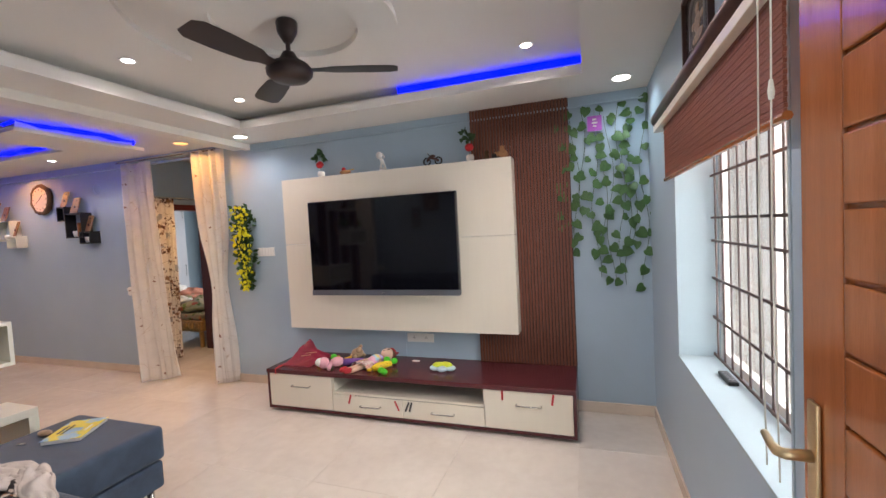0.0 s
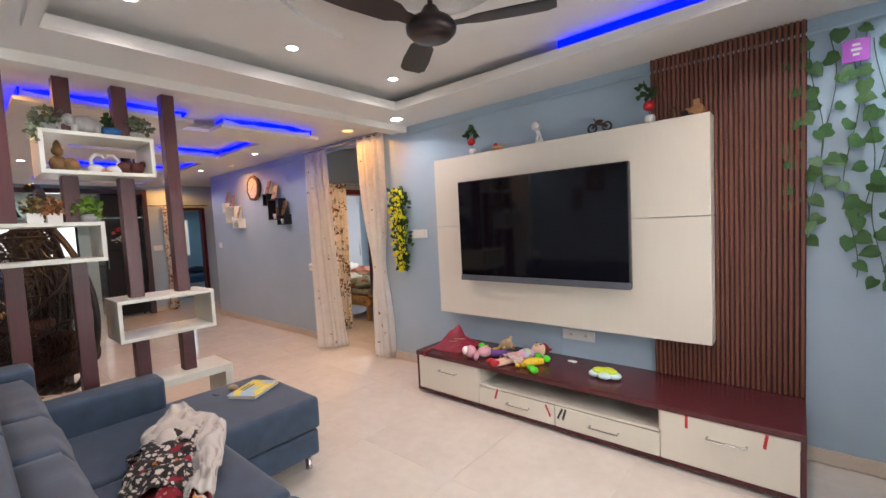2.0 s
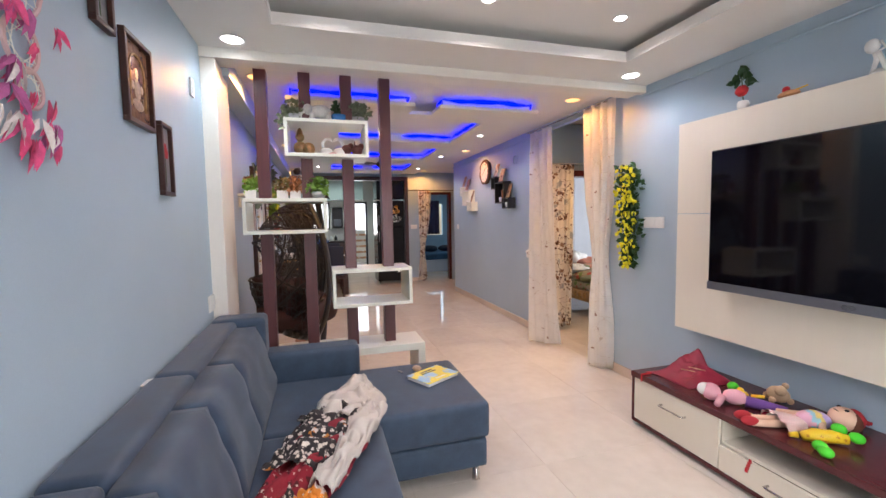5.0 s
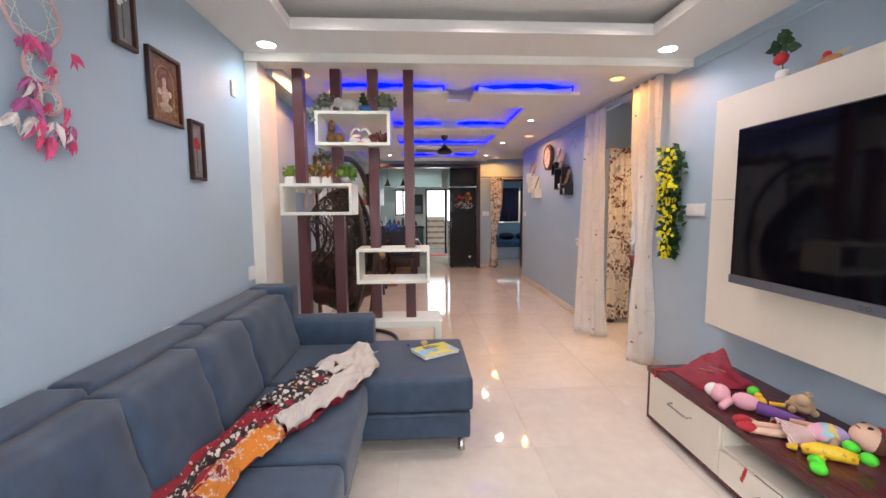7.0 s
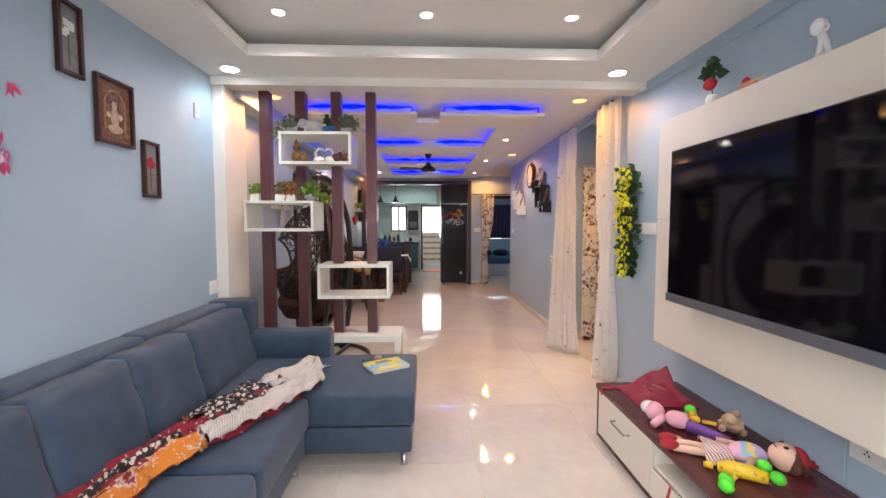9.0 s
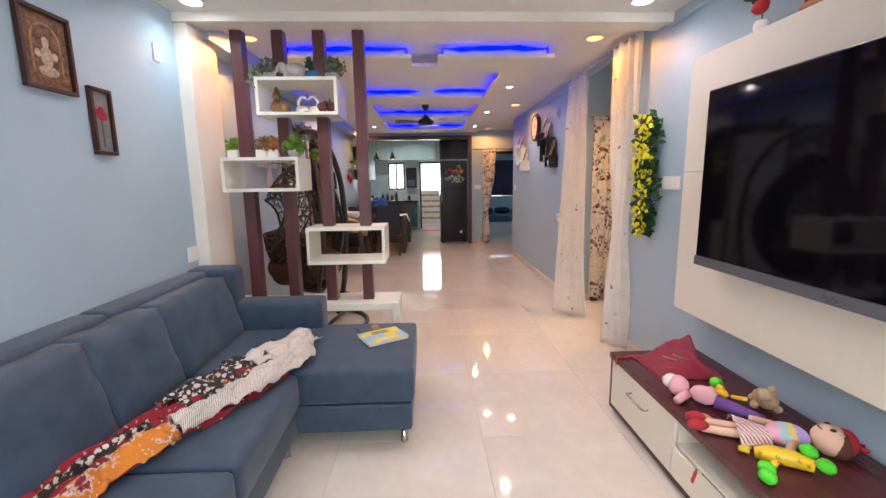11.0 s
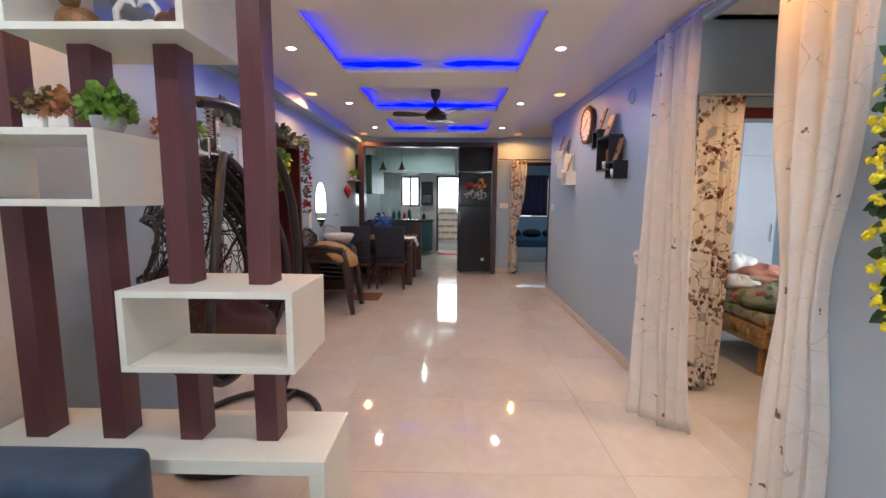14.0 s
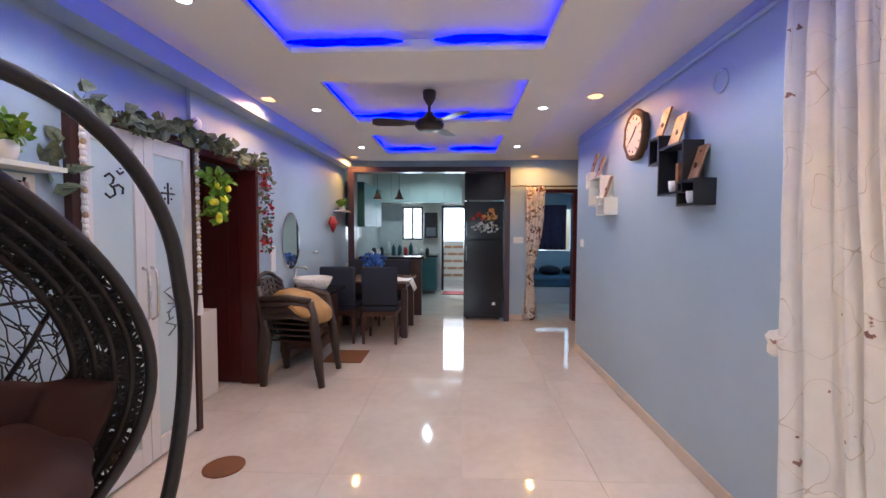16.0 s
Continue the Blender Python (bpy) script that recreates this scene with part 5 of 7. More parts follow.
for p, q in (((-1.53, 3.35, 0.4), (-1.57, 3.37, 0.39)), ((-1.5, 3.36, 0.4), (-1.47, 3.32, 0.39)), ((-1.56, 3.3, 0.4), (-1.575, 3.27, 0.4))):
    tube(b, [p, q], [0.016, 0.01], 8)
t = solid("toy_giraffe", b, motif(mat("spotted_yellow_plastic", (0.8, 0.55, 0.02), 0.35, bump=0.02), (0.55, 0.24, 0.02), 38, 0.3), "yellow plastic toy giraffe on its side", "toy", soft=True)
for p in ((-1.45, 3.28, 0.0), (-1.41, 3.25, 0.0), (-1.49, 3.47, 0.03), (-1.42, 3.47, 0.02)):
    solid("toy_ball", ball(bmesh.new(), (p[0], p[1], 0.405 + p[2]), (0.032, 0.026, 0.025), 12, 8), "green", "bright green rounded toy piece", "toy", "green toy pieces", soft=True)
b = bmesh.new()
ball(b, (-2.1, 3.36, 0.4), (0.04, 0.022, 0.02), 12, 8)
solid("toy_car", b, "yellowp", "small yellow plastic toy vehicle", "toy", soft=True)
b = bmesh.new()
ball(b, (-1.99, 3.5, 0.4), (0.04, 0.025, 0.02), 12, 8)
ball(b, (-2.0, 3.5, 0.42), (0.02, 0.018, 0.015), 10, 6)
tube(b, [(-1.95, 3.52, 0.4), (-1.9, 3.56, 0.41)], 0.01, 8)
solid("toy_duck", b, "yellowp", "small orange yellow plastic toy lying down", "toy", soft=True)
solid("toy_ball", ball(bmesh.new(), (-2.07, 3.53, 0.41), (0.032, 0.03, 0.028), 12, 8), "green", "bright green rounded toy piece", "toy", "green toy pieces", soft=True)
b = bmesh.new()
ball(b, (-1.78, 3.28, 0.396), (0.04, 0.028, 0.016), 10, 7)
solid("toy_leopard", b, motif(mat("leopard_cloth", (0.5, 0.33, 0.12), 0.8), (0.1, 0.05, 0.02), 60, 0.3), "small spotted brown toy", "toy", soft=True)
t = thing("toy_cloud", (-0.97, 3.45, 0.38), "white cloud-shaped toy with yellow green top", "toy")
b = bmesh.new()
for x, y, r in ((-1.03, 3.43, 0.045), (-0.97, 3.47, 0.05), (-0.9, 3.44, 0.045), (-0.96, 3.41, 0.045)):
    ball(b, (x, y, 0.403), (r, r, 0.023), 14, 8)
part("base", b, mat("pale_blue_toy", (0.55, 0.72, 0.78), 0.4), t, "pale blue base", soft=True)
b = bmesh.new()
for x, y, r in ((-1.0, 3.44, 0.052), (-0.95, 3.46, 0.05), (-0.915, 3.44, 0.036)):
    ball(b, (x, y, 0.426), (r, r * 0.85, 0.02), 14, 8)
part("top", b, mat("lime_toy", (0.6, 0.72, 0.04), 0.4), t, "lime yellow top", soft=True)
solid("earbud_case", ball(bmesh.new(), (-1.28, 3.62, 0.386), (0.04, 0.02, 0.007), 10, 6), "plast", "small white plastic object on the cabinet", "small object", soft=True)
t = thing("remote_control", (0.79, 2.44, 0.782), "grey black remote control on the window sill", "remote control")
part("body", box(0.768, 0.81, 2.36, 2.52, 0.783, 0.8, 0.005), "black", t)
for i in range(4):
    for j in range(2):
        part("button", box(0.776 + 0.016 * j, 0.785 + 0.016 * j, 2.38 + 0.03 * i, 2.395 + 0.03 * i, 0.801, 0.803), "grey", t)


# things on the sofa
def scarf():
    t = thing("shawl", (-2.0, 1.15, 0.47), "crumpled patterned cotton shawl thrown across the sofa seat", "shawl")
    ctr = [Vector((-2.62, 1.32)), Vector((-2.42, 1.28)), Vector((-2.15, 1.22)), Vector((-1.9, 1.1)), Vector((-1.65, 0.99)), Vector((-1.4, 0.92)), Vector((-1.1, 0.9))]
    wid = [0.04, 0.15, 0.185, 0.15, 0.125, 0.135, 0.15]
    def run(s0, s1, off, sc, lift, seed):
        b = bmesh.new()
        def f(u, v):
            s = (s0 + (s1 - s0) * u) * (len(ctr) - 1)
            i = min(int(s), len(ctr) - 2)
            k = s - i
            c = ctr[i].lerp(ctr[i + 1], k)
            w = wid[i] * (1 - k) + wid[i + 1] * k
            dr = (ctr[i + 1] - ctr[i]).normalized()
            nr = Vector((-dr.y, dr.x))
            a = (v - 0.5) * 2
            wob = noise.noise(Vector((u * 3, v * 3, seed))) * 0.03
            p = c + nr * (a * w * sc * (1 + 0.22 * noise.noise(Vector((u * 3.2, seed, a * 0.6)))) + off + wob)
            n2 = noise.noise(Vector((u * 4, v * 2.5, seed + 4)))
            z = 0.474 + lift + 0.04 * (1 - a * a) + 0.03 * noise.noise(Vector((u * 7 + seed, v * 6, 2))) + 0.022 * abs(math.sin(v * 11 + 5 * n2 + 2 * u))
            return (p.x, p.y, max(z, 0.47))
        return sheet(b, 46, 26, f)
    thick(part("patterned_half", run(0.3, 1.0, -0.02, 1.0, 0.0, 3.1), SHAWL_RED, t, "deep red cotton with orange motifs", soft=True), 0.004)
    thick(part("middle_band", run(0.26, 0.57, -0.05, 0.9, 0.022, 7.3), SHAWL_BLACK, t, "black and orange ikat band", soft=True), 0.004)
    thick(part("striped_half", run(0.0, 0.34, 0.01, 1.0, 0.03, 11.9), SHAWL_WHITE, t, "off-white cotton with thin dark stripes", soft=True), 0.004)
    thick(part("striped_tail", run(0.26, 0.64, 0.1, 0.42, 0.034, 2.6), SHAWL_WHITE, t, "off-white cotton with thin dark stripes", soft=True), 0.004)
    thick(part("border_panel", run(0.64, 1.0, 0.085, 0.42, 0.014, 5.2), SHAWL_ORANGE, t, "orange border with pale diamond motifs", soft=True), 0.004)
    thick(part("ikat_edge", run(0.66, 1.0, 0.01, 0.16, 0.018, 5.2), SHAWL_BLACK, t, "black and white ikat strip", soft=True), 0.004)
    tb = bmesh.new()
    rng = random.Random(6)
    for i in range(7):
        a = Vector((-2.6, 1.3 + 0.012 * i, 0.49))
        tube(tb, [a, a + Vector((-0.05, 0.02 * rng.uniform(-1, 1), -0.008)), a + Vector((-0.1 - 0.05 * rng.random(), 0.05 * rng.uniform(-0.5, 1), -0.02))], 0.0025, 4)
    part("tassels", tb, "plast", t)


SHAWL_WHITE = striped("shawl_stripe", (0.68, 0.64, 0.58), (0.18, 0.16, 0.17), 58, 75)
SHAWL_RED = motif(motif(mat("shawl_red", (0.24, 0.01, 0.025), 0.85, var=0.25, fine=300, bump=0.3), (0.09, 0.006, 0.01), 24, 0.35), (0.58, 0.4, 0.36), 34, 0.22)
SHAWL_ORANGE = motif(motif(motif(mat("shawl_orange", (0.58, 0.2, 0.02), 0.85, var=0.2, fine=300, bump=0.3), (0.62, 0.52, 0.45), 8.5, 0.42, 0.25), (0.2, 0.012, 0.02), 8.5, 0.32, 0.25), (0.6, 0.5, 0.45), 46, 0.24)
SHAWL_BLACK = motif(motif(mat("shawl_black", (0.025, 0.02, 0.022), 0.85, var=0.2, fine=300, bump=0.3), (0.55, 0.2, 0.03), 9, 0.2), (0.62, 0.55, 0.48), 36, 0.42)
scarf()


def magazine():
    t = thing("magazine", (-2.68, 1.8, 0.467), "yellow and blue covered booklet lying on the chaise", "booklet")
    m = Matrix.Translation((-2.67, 1.79, 0.467)) @ Matrix.Rotation(radians(30), 4, "Z")
    def q(b):
        bmesh.ops.transform(b, matrix=m, verts=b.verts)
        return b
    part("pages", q(box(-0.095, 0.095, -0.13, 0.13, 0.001, 0.02, 0.002)), "plast", t)
    part("cover", q(box(-0.1, 0.1, -0.133, 0.133, 0.0205, 0.023)), motif(mat("booklet_cover", (0.75, 0.62, 0.05), 0.3, var=0.1), (0.3, 0.5, 0.7), 8, 0.45), t, "glossy yellow cover")
    for i, (x, w) in enumerate(((-0.07, 0.05), (-0.045, 0.06), (0.06, 0.04))):
        part("print_bar", q(box(x, x + 0.012, -w, w, 0.0235, 0.0242)), "black" if i < 2 else "white", t)


magazine()
t = thing("keys", (-2.83, 1.68, 0.467), "small bunch of crumpled wrapper and keys", "small object")
part("wrapper", ball(bmesh.new(), (-2.82, 1.72, 0.482), (0.05, 0.03, 0.015), 9, 6), mat("brown_wrapper", (0.4, 0.28, 0.18), 0.4, var=0.4, scale=40), t)
part("key", tube(bmesh.new(), [(-2.84, 1.6, 0.47), (-2.8, 1.62, 0.47)], 0.006, 6), "steel", t)
solid("paper_strip", box(-2.02, -1.95, 0.475, 0.5, 0.861, 0.865), "plast", "thin white strip lying on the sofa back", "strip")


def dreamcatcher():
    t = thing("dreamcatcher", (-1.4, LS + 0.01, 1.6), "hanging dreamcatcher with web rings and pink feathers", "wall hanging")
    y = LS + 0.015
    w = bmesh.new()
    for cx, cz, r in ((-1.4, 2.05, 0.1), (-1.41, 1.885, 0.06), (-1.43, 1.79, 0.045)):
        rg = tube(bmesh.new(), [(cx + r * math.cos(a), y, cz + r * math.sin(a)) for a in (2 * math.pi * i / 24 for i in range(24))], 0.006, 6, True)
        part("ring", rg, mat("pink_wrap", (0.6, 0.42, 0.42), 0.8), t)
        for k in range(10):
            a0, a1 = 2 * math.pi * k / 10, 2 * math.pi * (k + 3) / 10
            tube(w, [(cx + r * math.cos(a0), y, cz + r * math.sin(a0)), (cx + r * 0.55 * math.cos((a0 + a1) / 2), y, cz + r * 0.55 * math.sin((a0 + a1) / 2)), (cx + r * math.cos(a1), y, cz + r * math.sin(a1))], 0.0012, 4)
    part("web", w, "white", t)
    part("cord", tube(bmesh.new(), [(-1.4, LS + 0.002, 2.3), (-1.4, y, 2.15)], 0.002, 4), "white", t)
    rng = random.Random(5)
    cols = ("feather_pink", (0.65, 0.08, 0.2)), ("feather_violet", (0.45, 0.12, 0.3)), ("feather_white", (0.75, 0.7, 0.68)), ("feather_rose", (0.7, 0.1, 0.26))
    ms = [mat(n, c, 0.8, var=0.3, scale=40, bump=0.3) for n, c in cols]
    for k in range(26):
        b = bmesh.new()
        x, z = -1.4 + rng.uniform(-0.12, 0.12), rng.choice((1.97, 1.9, 1.84, 1.78, 1.72, 1.67))
        for j in range(3):
            leaf_shape(b, Matrix.Translation((x, LS + 0.02 + 0.02 * rng.random(), z)) @ Euler((rng.uniform(-0.4, 0.1), rng.uniform(-0.9, 0.9), rng.uniform(-0.5, 0.5))).to_matrix().to_4x4(), rng.uniform(0.05, 0.09), 0.35)
        part("feather", b, ms[k % 4], t)


dreamcatcher()


# things on the divider shelves
def pot_plant(x, y, z, r, h, pot, leafm, fr, n, size, seed, label, square=False):
    t = thing("potted_plant", (x, y, z), label, "potted plant", "shelf plants")
    if square:
        part("pot", box(x - r, x + r, y - r, y + r, z, z + h, 0.004), pot, t)
    else:
        part("pot", lathe(bmesh.new(), [(r * 0.7, 0), (r * 0.95, h * 0.5), (r, h), (r * 0.9, h * 0.98), (r * 0.85, h * 0.9)], (x, y, z), 14), pot, t, soft=True)
    part("foliage", foliage(bmesh.new(), (x, y, z + h + fr[2] * 0.55), fr, n, size, seed), leafm, t)
    return t


GREYPOT = mat("grey_pot", (0.35, 0.35, 0.36), 0.6)
ZA = 2.151
pot_plant(-3.3, 1.0, ZA, 0.05, 0.05, GREYPOT, "leafg", (0.075, 0.09, 0.065), 220, 0.028, 1, "grey pot with a bushy grey green artificial plant")
tl = part("trailing_stem", foliage(bmesh.new(), (-3.17, 0.925, ZA - 0.02), (0.03, 0.03, 0.08), 40, 0.028, 21), "leafg", bpy.data.objects["potted_plant"])
pot_plant(-3.3, 1.43, ZA, 0.05, 0.05, GREYPOT, "leafg", (0.075, 0.095, 0.07), 240, 0.028, 2, "grey pot with a bushy grey green artificial plant")
b = bmesh.new()
ball(b, (-3.3, 1.17, ZA + 0.075), (0.045, 0.085, 0.05), 16, 10)
ball(b, (-3.28, 1.09, ZA + 0.085), (0.035, 0.035, 0.04), 12, 8)
tube(b, [(-3.27, 1.065, ZA + 0.08), (-3.26, 1.04, ZA + 0.05), (-3.26, 1.045, ZA + 0.015)], [0.016, 0.012, 0.007], 8)
for dx in (-0.022, 0.022):
    for dy in (1.115, 1.225):
        tube(b, [(-3.3 + dx, dy, ZA + 0.06), (-3.3 + dx, dy, ZA)], [0.02, 0.018], 8)
solid("elephant_statue", b, mat("grey_ceramic", (0.45, 0.44, 0.42), 0.3, var=0.2, scale=20), "grey white ceramic elephant standing on the shelf", "statue", soft=True)
t = pot_plant(-3.3, 1.3, ZA, 0.055, 0.06, mat("blue_glaze", (0.04, 0.16, 0.4), 0.25, var=0.3, scale=20), "leafd", (0.04, 0.045, 0.06), 26, 0.05, 3, "blue glazed pot with a small green plant")
b = bmesh.new()
ZI = 1.923
ball(b, (-3.3, 1.03, ZI + 0.05), (0.04, 0.045, 0.05), 12, 9)
ball(b, (-3.3, 1.03, ZI + 0.125), 0.03, 12, 9)
lathe(b, [(0.022, 0.145), (0.018, 0.17), (0.004, 0.19)], (-3.3, 1.03, ZI), 10)
ball(b, (-3.29, 1.085, ZI + 0.045), 0.045, 12, 9)
solid("idol_statue", b, mat("painted_idol", (0.1, 0.16, 0.05), 0.4, var=0.5, scale=34, col2=(0.4, 0.16, 0.06)), "small seated painted idol on the shelf", "statue", soft=True)
for s in (-1, 1):
    b = bmesh.new()
    c = 1.25 + 0.045 * s
    ball(b, (-3.3, c, ZI + 0.03), (0.03, 0.045, 0.03), 12, 8)
    tube(b, [(-3.3, c + 0.02 * s, ZI + 0.045), (-3.3, c + 0.025 * s, ZI + 0.09), (-3.3, c, ZI + 0.12), (-3.3, c - 0.028 * s, ZI + 0.118), (-3.3, c - 0.04 * s, ZI + 0.1)], [0.012, 0.01, 0.01, 0.01, 0.005], 8)
    solid("swan_figurine", b, "plast", "white porcelain swan figurine facing its pair", "figurine", "pair of swans", soft=True)
solid("swan_stand", ball(bmesh.new(), (-3.28, 1.25, ZI + 0.012), (0.025, 0.035, 0.012), 10, 6), "redp", "small red base between the swans", "ornament", soft=True)
CARVED = mat("carved_wine_wood", (0.11, 0.03, 0.025), 0.35, var=0.5, scale=60, bump=0.4)
for k, y in enumerate((1.345, 1.42)):
    b = bmesh.new()
    ball(b, (-3.3, y, ZI + 0.05), (0.03, 0.04, 0.035), 12, 8)
    ball(b, (-3.3, y + 0.03, ZI + 0.075), 0.022, 10, 8)
    tube(b, [(-3.3, y + 0.045, ZI + 0.075), (-3.3, y + 0.06, ZI + 0.05), (-3.3, y + 0.058, ZI + 0.11)], [0.01, 0.008, 0.005], 7)
    for dy in (-0.025, 0.02):
        tube(b, [(-3.3, y + dy, ZI + 0.04), (-3.3, y + dy, ZI)], 0.013, 7)
    solid("elephant_figurine", b, CARVED, "dark reddish brown carved elephant figurine", "figurine", "carved elephants", soft=True)
ZB = 1.621
pot_plant(-3.3, 0.7, ZB, 0.035, 0.06, "plast", "leafl", (0.055, 0.055, 0.055), 110, 0.028, 4, "white cube pot with small green plant", True)
pot_plant(-3.3, 0.9, ZB, 0.035, 0.06, "plast", "berry", (0.06, 0.06, 0.06), 150, 0.024, 5, "white cube pot with red and green foliage", True)
pot_plant(-3.3, 0.985, ZB, 0.035, 0.06, "plast", "leafo", (0.06, 0.06, 0.06), 130, 0.028, 6, "white cube pot with orange autumn foliage", True)
pot_plant(-3.28, 1.14, ZB, 0.05, 0.05, GREYPOT, "leafl", (0.08, 0.08, 0.065), 220, 0.03, 7, "round grey pot with lime green leaves")


# ---- hall: swing, shrine doors, side door ----
def swing():
    t = thing("swing_chair", (-4.2, 1.03, 0), "black wicker egg swing chair on a curved stand", "swing chair")
    base = bmesh.new()
    tube(base, [(-4.28 + 0.47 * math.cos(a), 1.05 + 0.4 * math.sin(a), 0.025) for a in (2 * math.pi * i / 30 for i in range(30))], 0.022, 8, True)
    tube(base, [(-4.74, 1.17, 0.03), (-3.83, 1.0, 0.03)], 0.02, 8)
    part("base", base, "rattan", t, soft=True)
    H = Vector((-4.14, 0.98, 1.85))
    P = Vector((-4.83, 1.17, 0.03))
    dr = Vector((H.x - P.x, H.y - P.y))
    arc = []
    prof = [(0.36, 0.03), (0.14, 0.3), (0.02, 0.65), (-0.02, 1.0), (0.01, 1.22), (0.07, 1.44), (0.24, 1.67), (0.5, 1.84), (0.75, 1.91), (0.95, 1.915), (1.08, 1.9)]
    for s, z in prof:
        arc.append((P.x + dr.x * s, P.y + dr.y * s, z))
    sm = []
    for i in range(len(arc) - 1):
        p0, p1, p2, p3 = (Vector(arc[max(0, min(len(arc) - 1, i + k))]) for k in (-1, 0, 1, 2))
        for j in range(5):
            u = j / 5
            sm.append(0.5 * ((2 * p1) + (p2 - p0) * u + (2 * p0 - 5 * p1 + 4 * p2 - p3) * u * u + (3 * p1 - p0 - 3 * p2 + p3) * u ** 3))
    sm.append(Vector(arc[-1]))
    part("stand_pole", tube(bmesh.new(), sm, 0.03, 12), "rattan", t, "glossy black curved steel pole", soft=True)
    sp = [(H.x + 0.022 * math.cos(a), H.y + 0.022 * math.sin(a), 1.87 - 0.15 * a / 44) for a in (i * 0.5 for i in range(88))]
    part("spring", tube(bmesh.new(), sp, 0.004, 5), "steel", t, "steel coil spring")
    part("chain", tube(bmesh.new(), [(H.x, H.y, 1.73), (H.x, H.y, 1.62)], 0.007, 6), "steel", t)
    cx, cy, cz, rw, rh = -4.16, 1.01, 1.02, 0.47, 0.62
    fa = radians(91)
    F, R = Vector((math.cos(fa), math.sin(fa), 0)), Vector((-math.sin(fa), math.cos(fa), 0))
    def egg(th, ph):
        """th: round the opening axis from top; ph: 0 at the rim, 1 at the back's middle."""
        w = math.cos(th)
        top = 1.0
        rr = math.cos(ph * math.pi / 2)
        q = R * (math.sin(th) * rw * 1.22 * rr * max(0.0, math.sin(th / 2)) ** 0.7) + Vector((0, 0, w * rh * top * rr)) - F * (math.sin(ph * math.pi / 2) * 0.5) + F * 0.16 * (1 - w * w * 0.9)
        return Vector((cx, cy, cz)) + q
    part("rim", tube(bmesh.new(), [egg(2 * math.pi * i / 60, -0.03) for i in range(60)], 0.021, 10, True), "rattan", t, "black steel hoop round the opening", soft=True)
    band = bmesh.new()
    for ph, r in ((0.06, 0.014), (0.14, 0.013), (0.22, 0.013), (0.3, 0.015)):
        tube(band, [egg(0.1 + (math.pi + 0.5) * i / 40, ph) for i in range(41)], r, 8)
    part("rim_band", band, "rattan", t, "thick woven wicker band", soft=True)
    # smooth hole low in the back of the shell, with hoops spreading round it
    hole, hr = Vector((cx, cy, cz + 0.1)) - R * 0.1, 0.19
    cand = [(egg(2 * math.pi * a / 120, 0.02 + 0.97 * b / 40)) for a in range(120) for b in range(41)]
    flat = [((p - hole).dot(R), p.z - hole.z, p) for p in cand]
    def at_back(u, w):
        du, dw, p = min(flat, key=lambda c: (c[0] - u) ** 2 + (c[1] - w) ** 2)
        return p + R * (u - du) + Vector((0, 0, w - dw)), math.hypot(u - du, w - dw)
    for k in range(5):
        rad, run = hr + 0.085 * k, []
        for i in range(49):
            a = 2 * math.pi * i / 48
            p, off = at_back(rad * math.cos(a), rad * (1 + 0.1 * k) * math.sin(a))
            if off < 0.04:
                run.append(p)
            if run and (off >= 0.04 or i == 48):
                if len(run) > 2:
                    part("hoop", tube(bmesh.new(), run, 0.009 if k else 0.012, 6), "rattan", t, soft=True)
                run = []
    for k in range(9):
        a, run = 2 * math.pi * (k + 0.3) / 9, []
        for i in range(9):
            p, off = at_back((hr + 0.06 * i) * math.cos(a), (hr + 0.06 * i) * math.sin(a))
            if off < 0.04:
                run.append(p)
        if len(run) > 2:
            part("spoke", tube(bmesh.new(), run, 0.006, 6), "rattan", t, soft=True)
    def clear(p):
        return math.hypot((p - hole).dot(R), p.z - hole.z) > hr or (p - hole).dot(F) > 0.05
    wv = bmesh.new()
    rng = random.Random(9)
    def strand(pts, r):
        if all(clear(p) for p in pts):
            tube(wv, pts, r, 4)
    for k in range(24):
        ph = 0.1 + 0.035 * k
        for i in range(0, 60, 3):
            strand([egg(2 * math.pi * (i + j) / 60, ph + 0.016 * math.sin((i + j) * 1.9 + k * 2.3)) for j in range(4)], 0.003)
    for k in range(1200):
        th, ph = rng.uniform(0, 6.28), rng.uniform(0.02, 0.9)
        d1 = rng.uniform(-0.16, 0.16)
        strand([egg(th, ph), egg(th + d1 * 0.6, ph + 0.03), egg(th + d1, ph + rng.uniform(0.03, 0.08))], 0.003)
    for k in range(1500):
        th, ph = rng.uniform(0.1, math.pi + 0.5), rng.uniform(-0.02, 0.25)
        d1 = rng.uniform(-0.2, 0.2)
        tube(wv, [egg(th, ph) + F * 0.014, egg(th + d1 * 0.5, ph + 0.04) - F * 0.012, egg(th + d1, min(0.31, ph + rng.uniform(0.04, 0.1))) + F * 0.012], 0.0055, 4)
    part("weave", wv, "rattan", t, "open woven wicker strands")
    cu = bmesh.new()
    ball(cu, Vector((cx, cy, cz - 0.36)) - F * 0.1, (0.34, 0.38, 0.17), 40, 22, Matrix.Rotation(fa, 4, "Z"))
    for v in cu.verts:
        v.co += v.normal * 0.05 * noise.noise(v.co * 7)
    part("seat_cushion", cu, "cushion", t, "dark brown padded cushion", soft=True)
    cu = bmesh.new()
    mid = Vector((cx, cy, cz - 0.1)) - F * 0.05
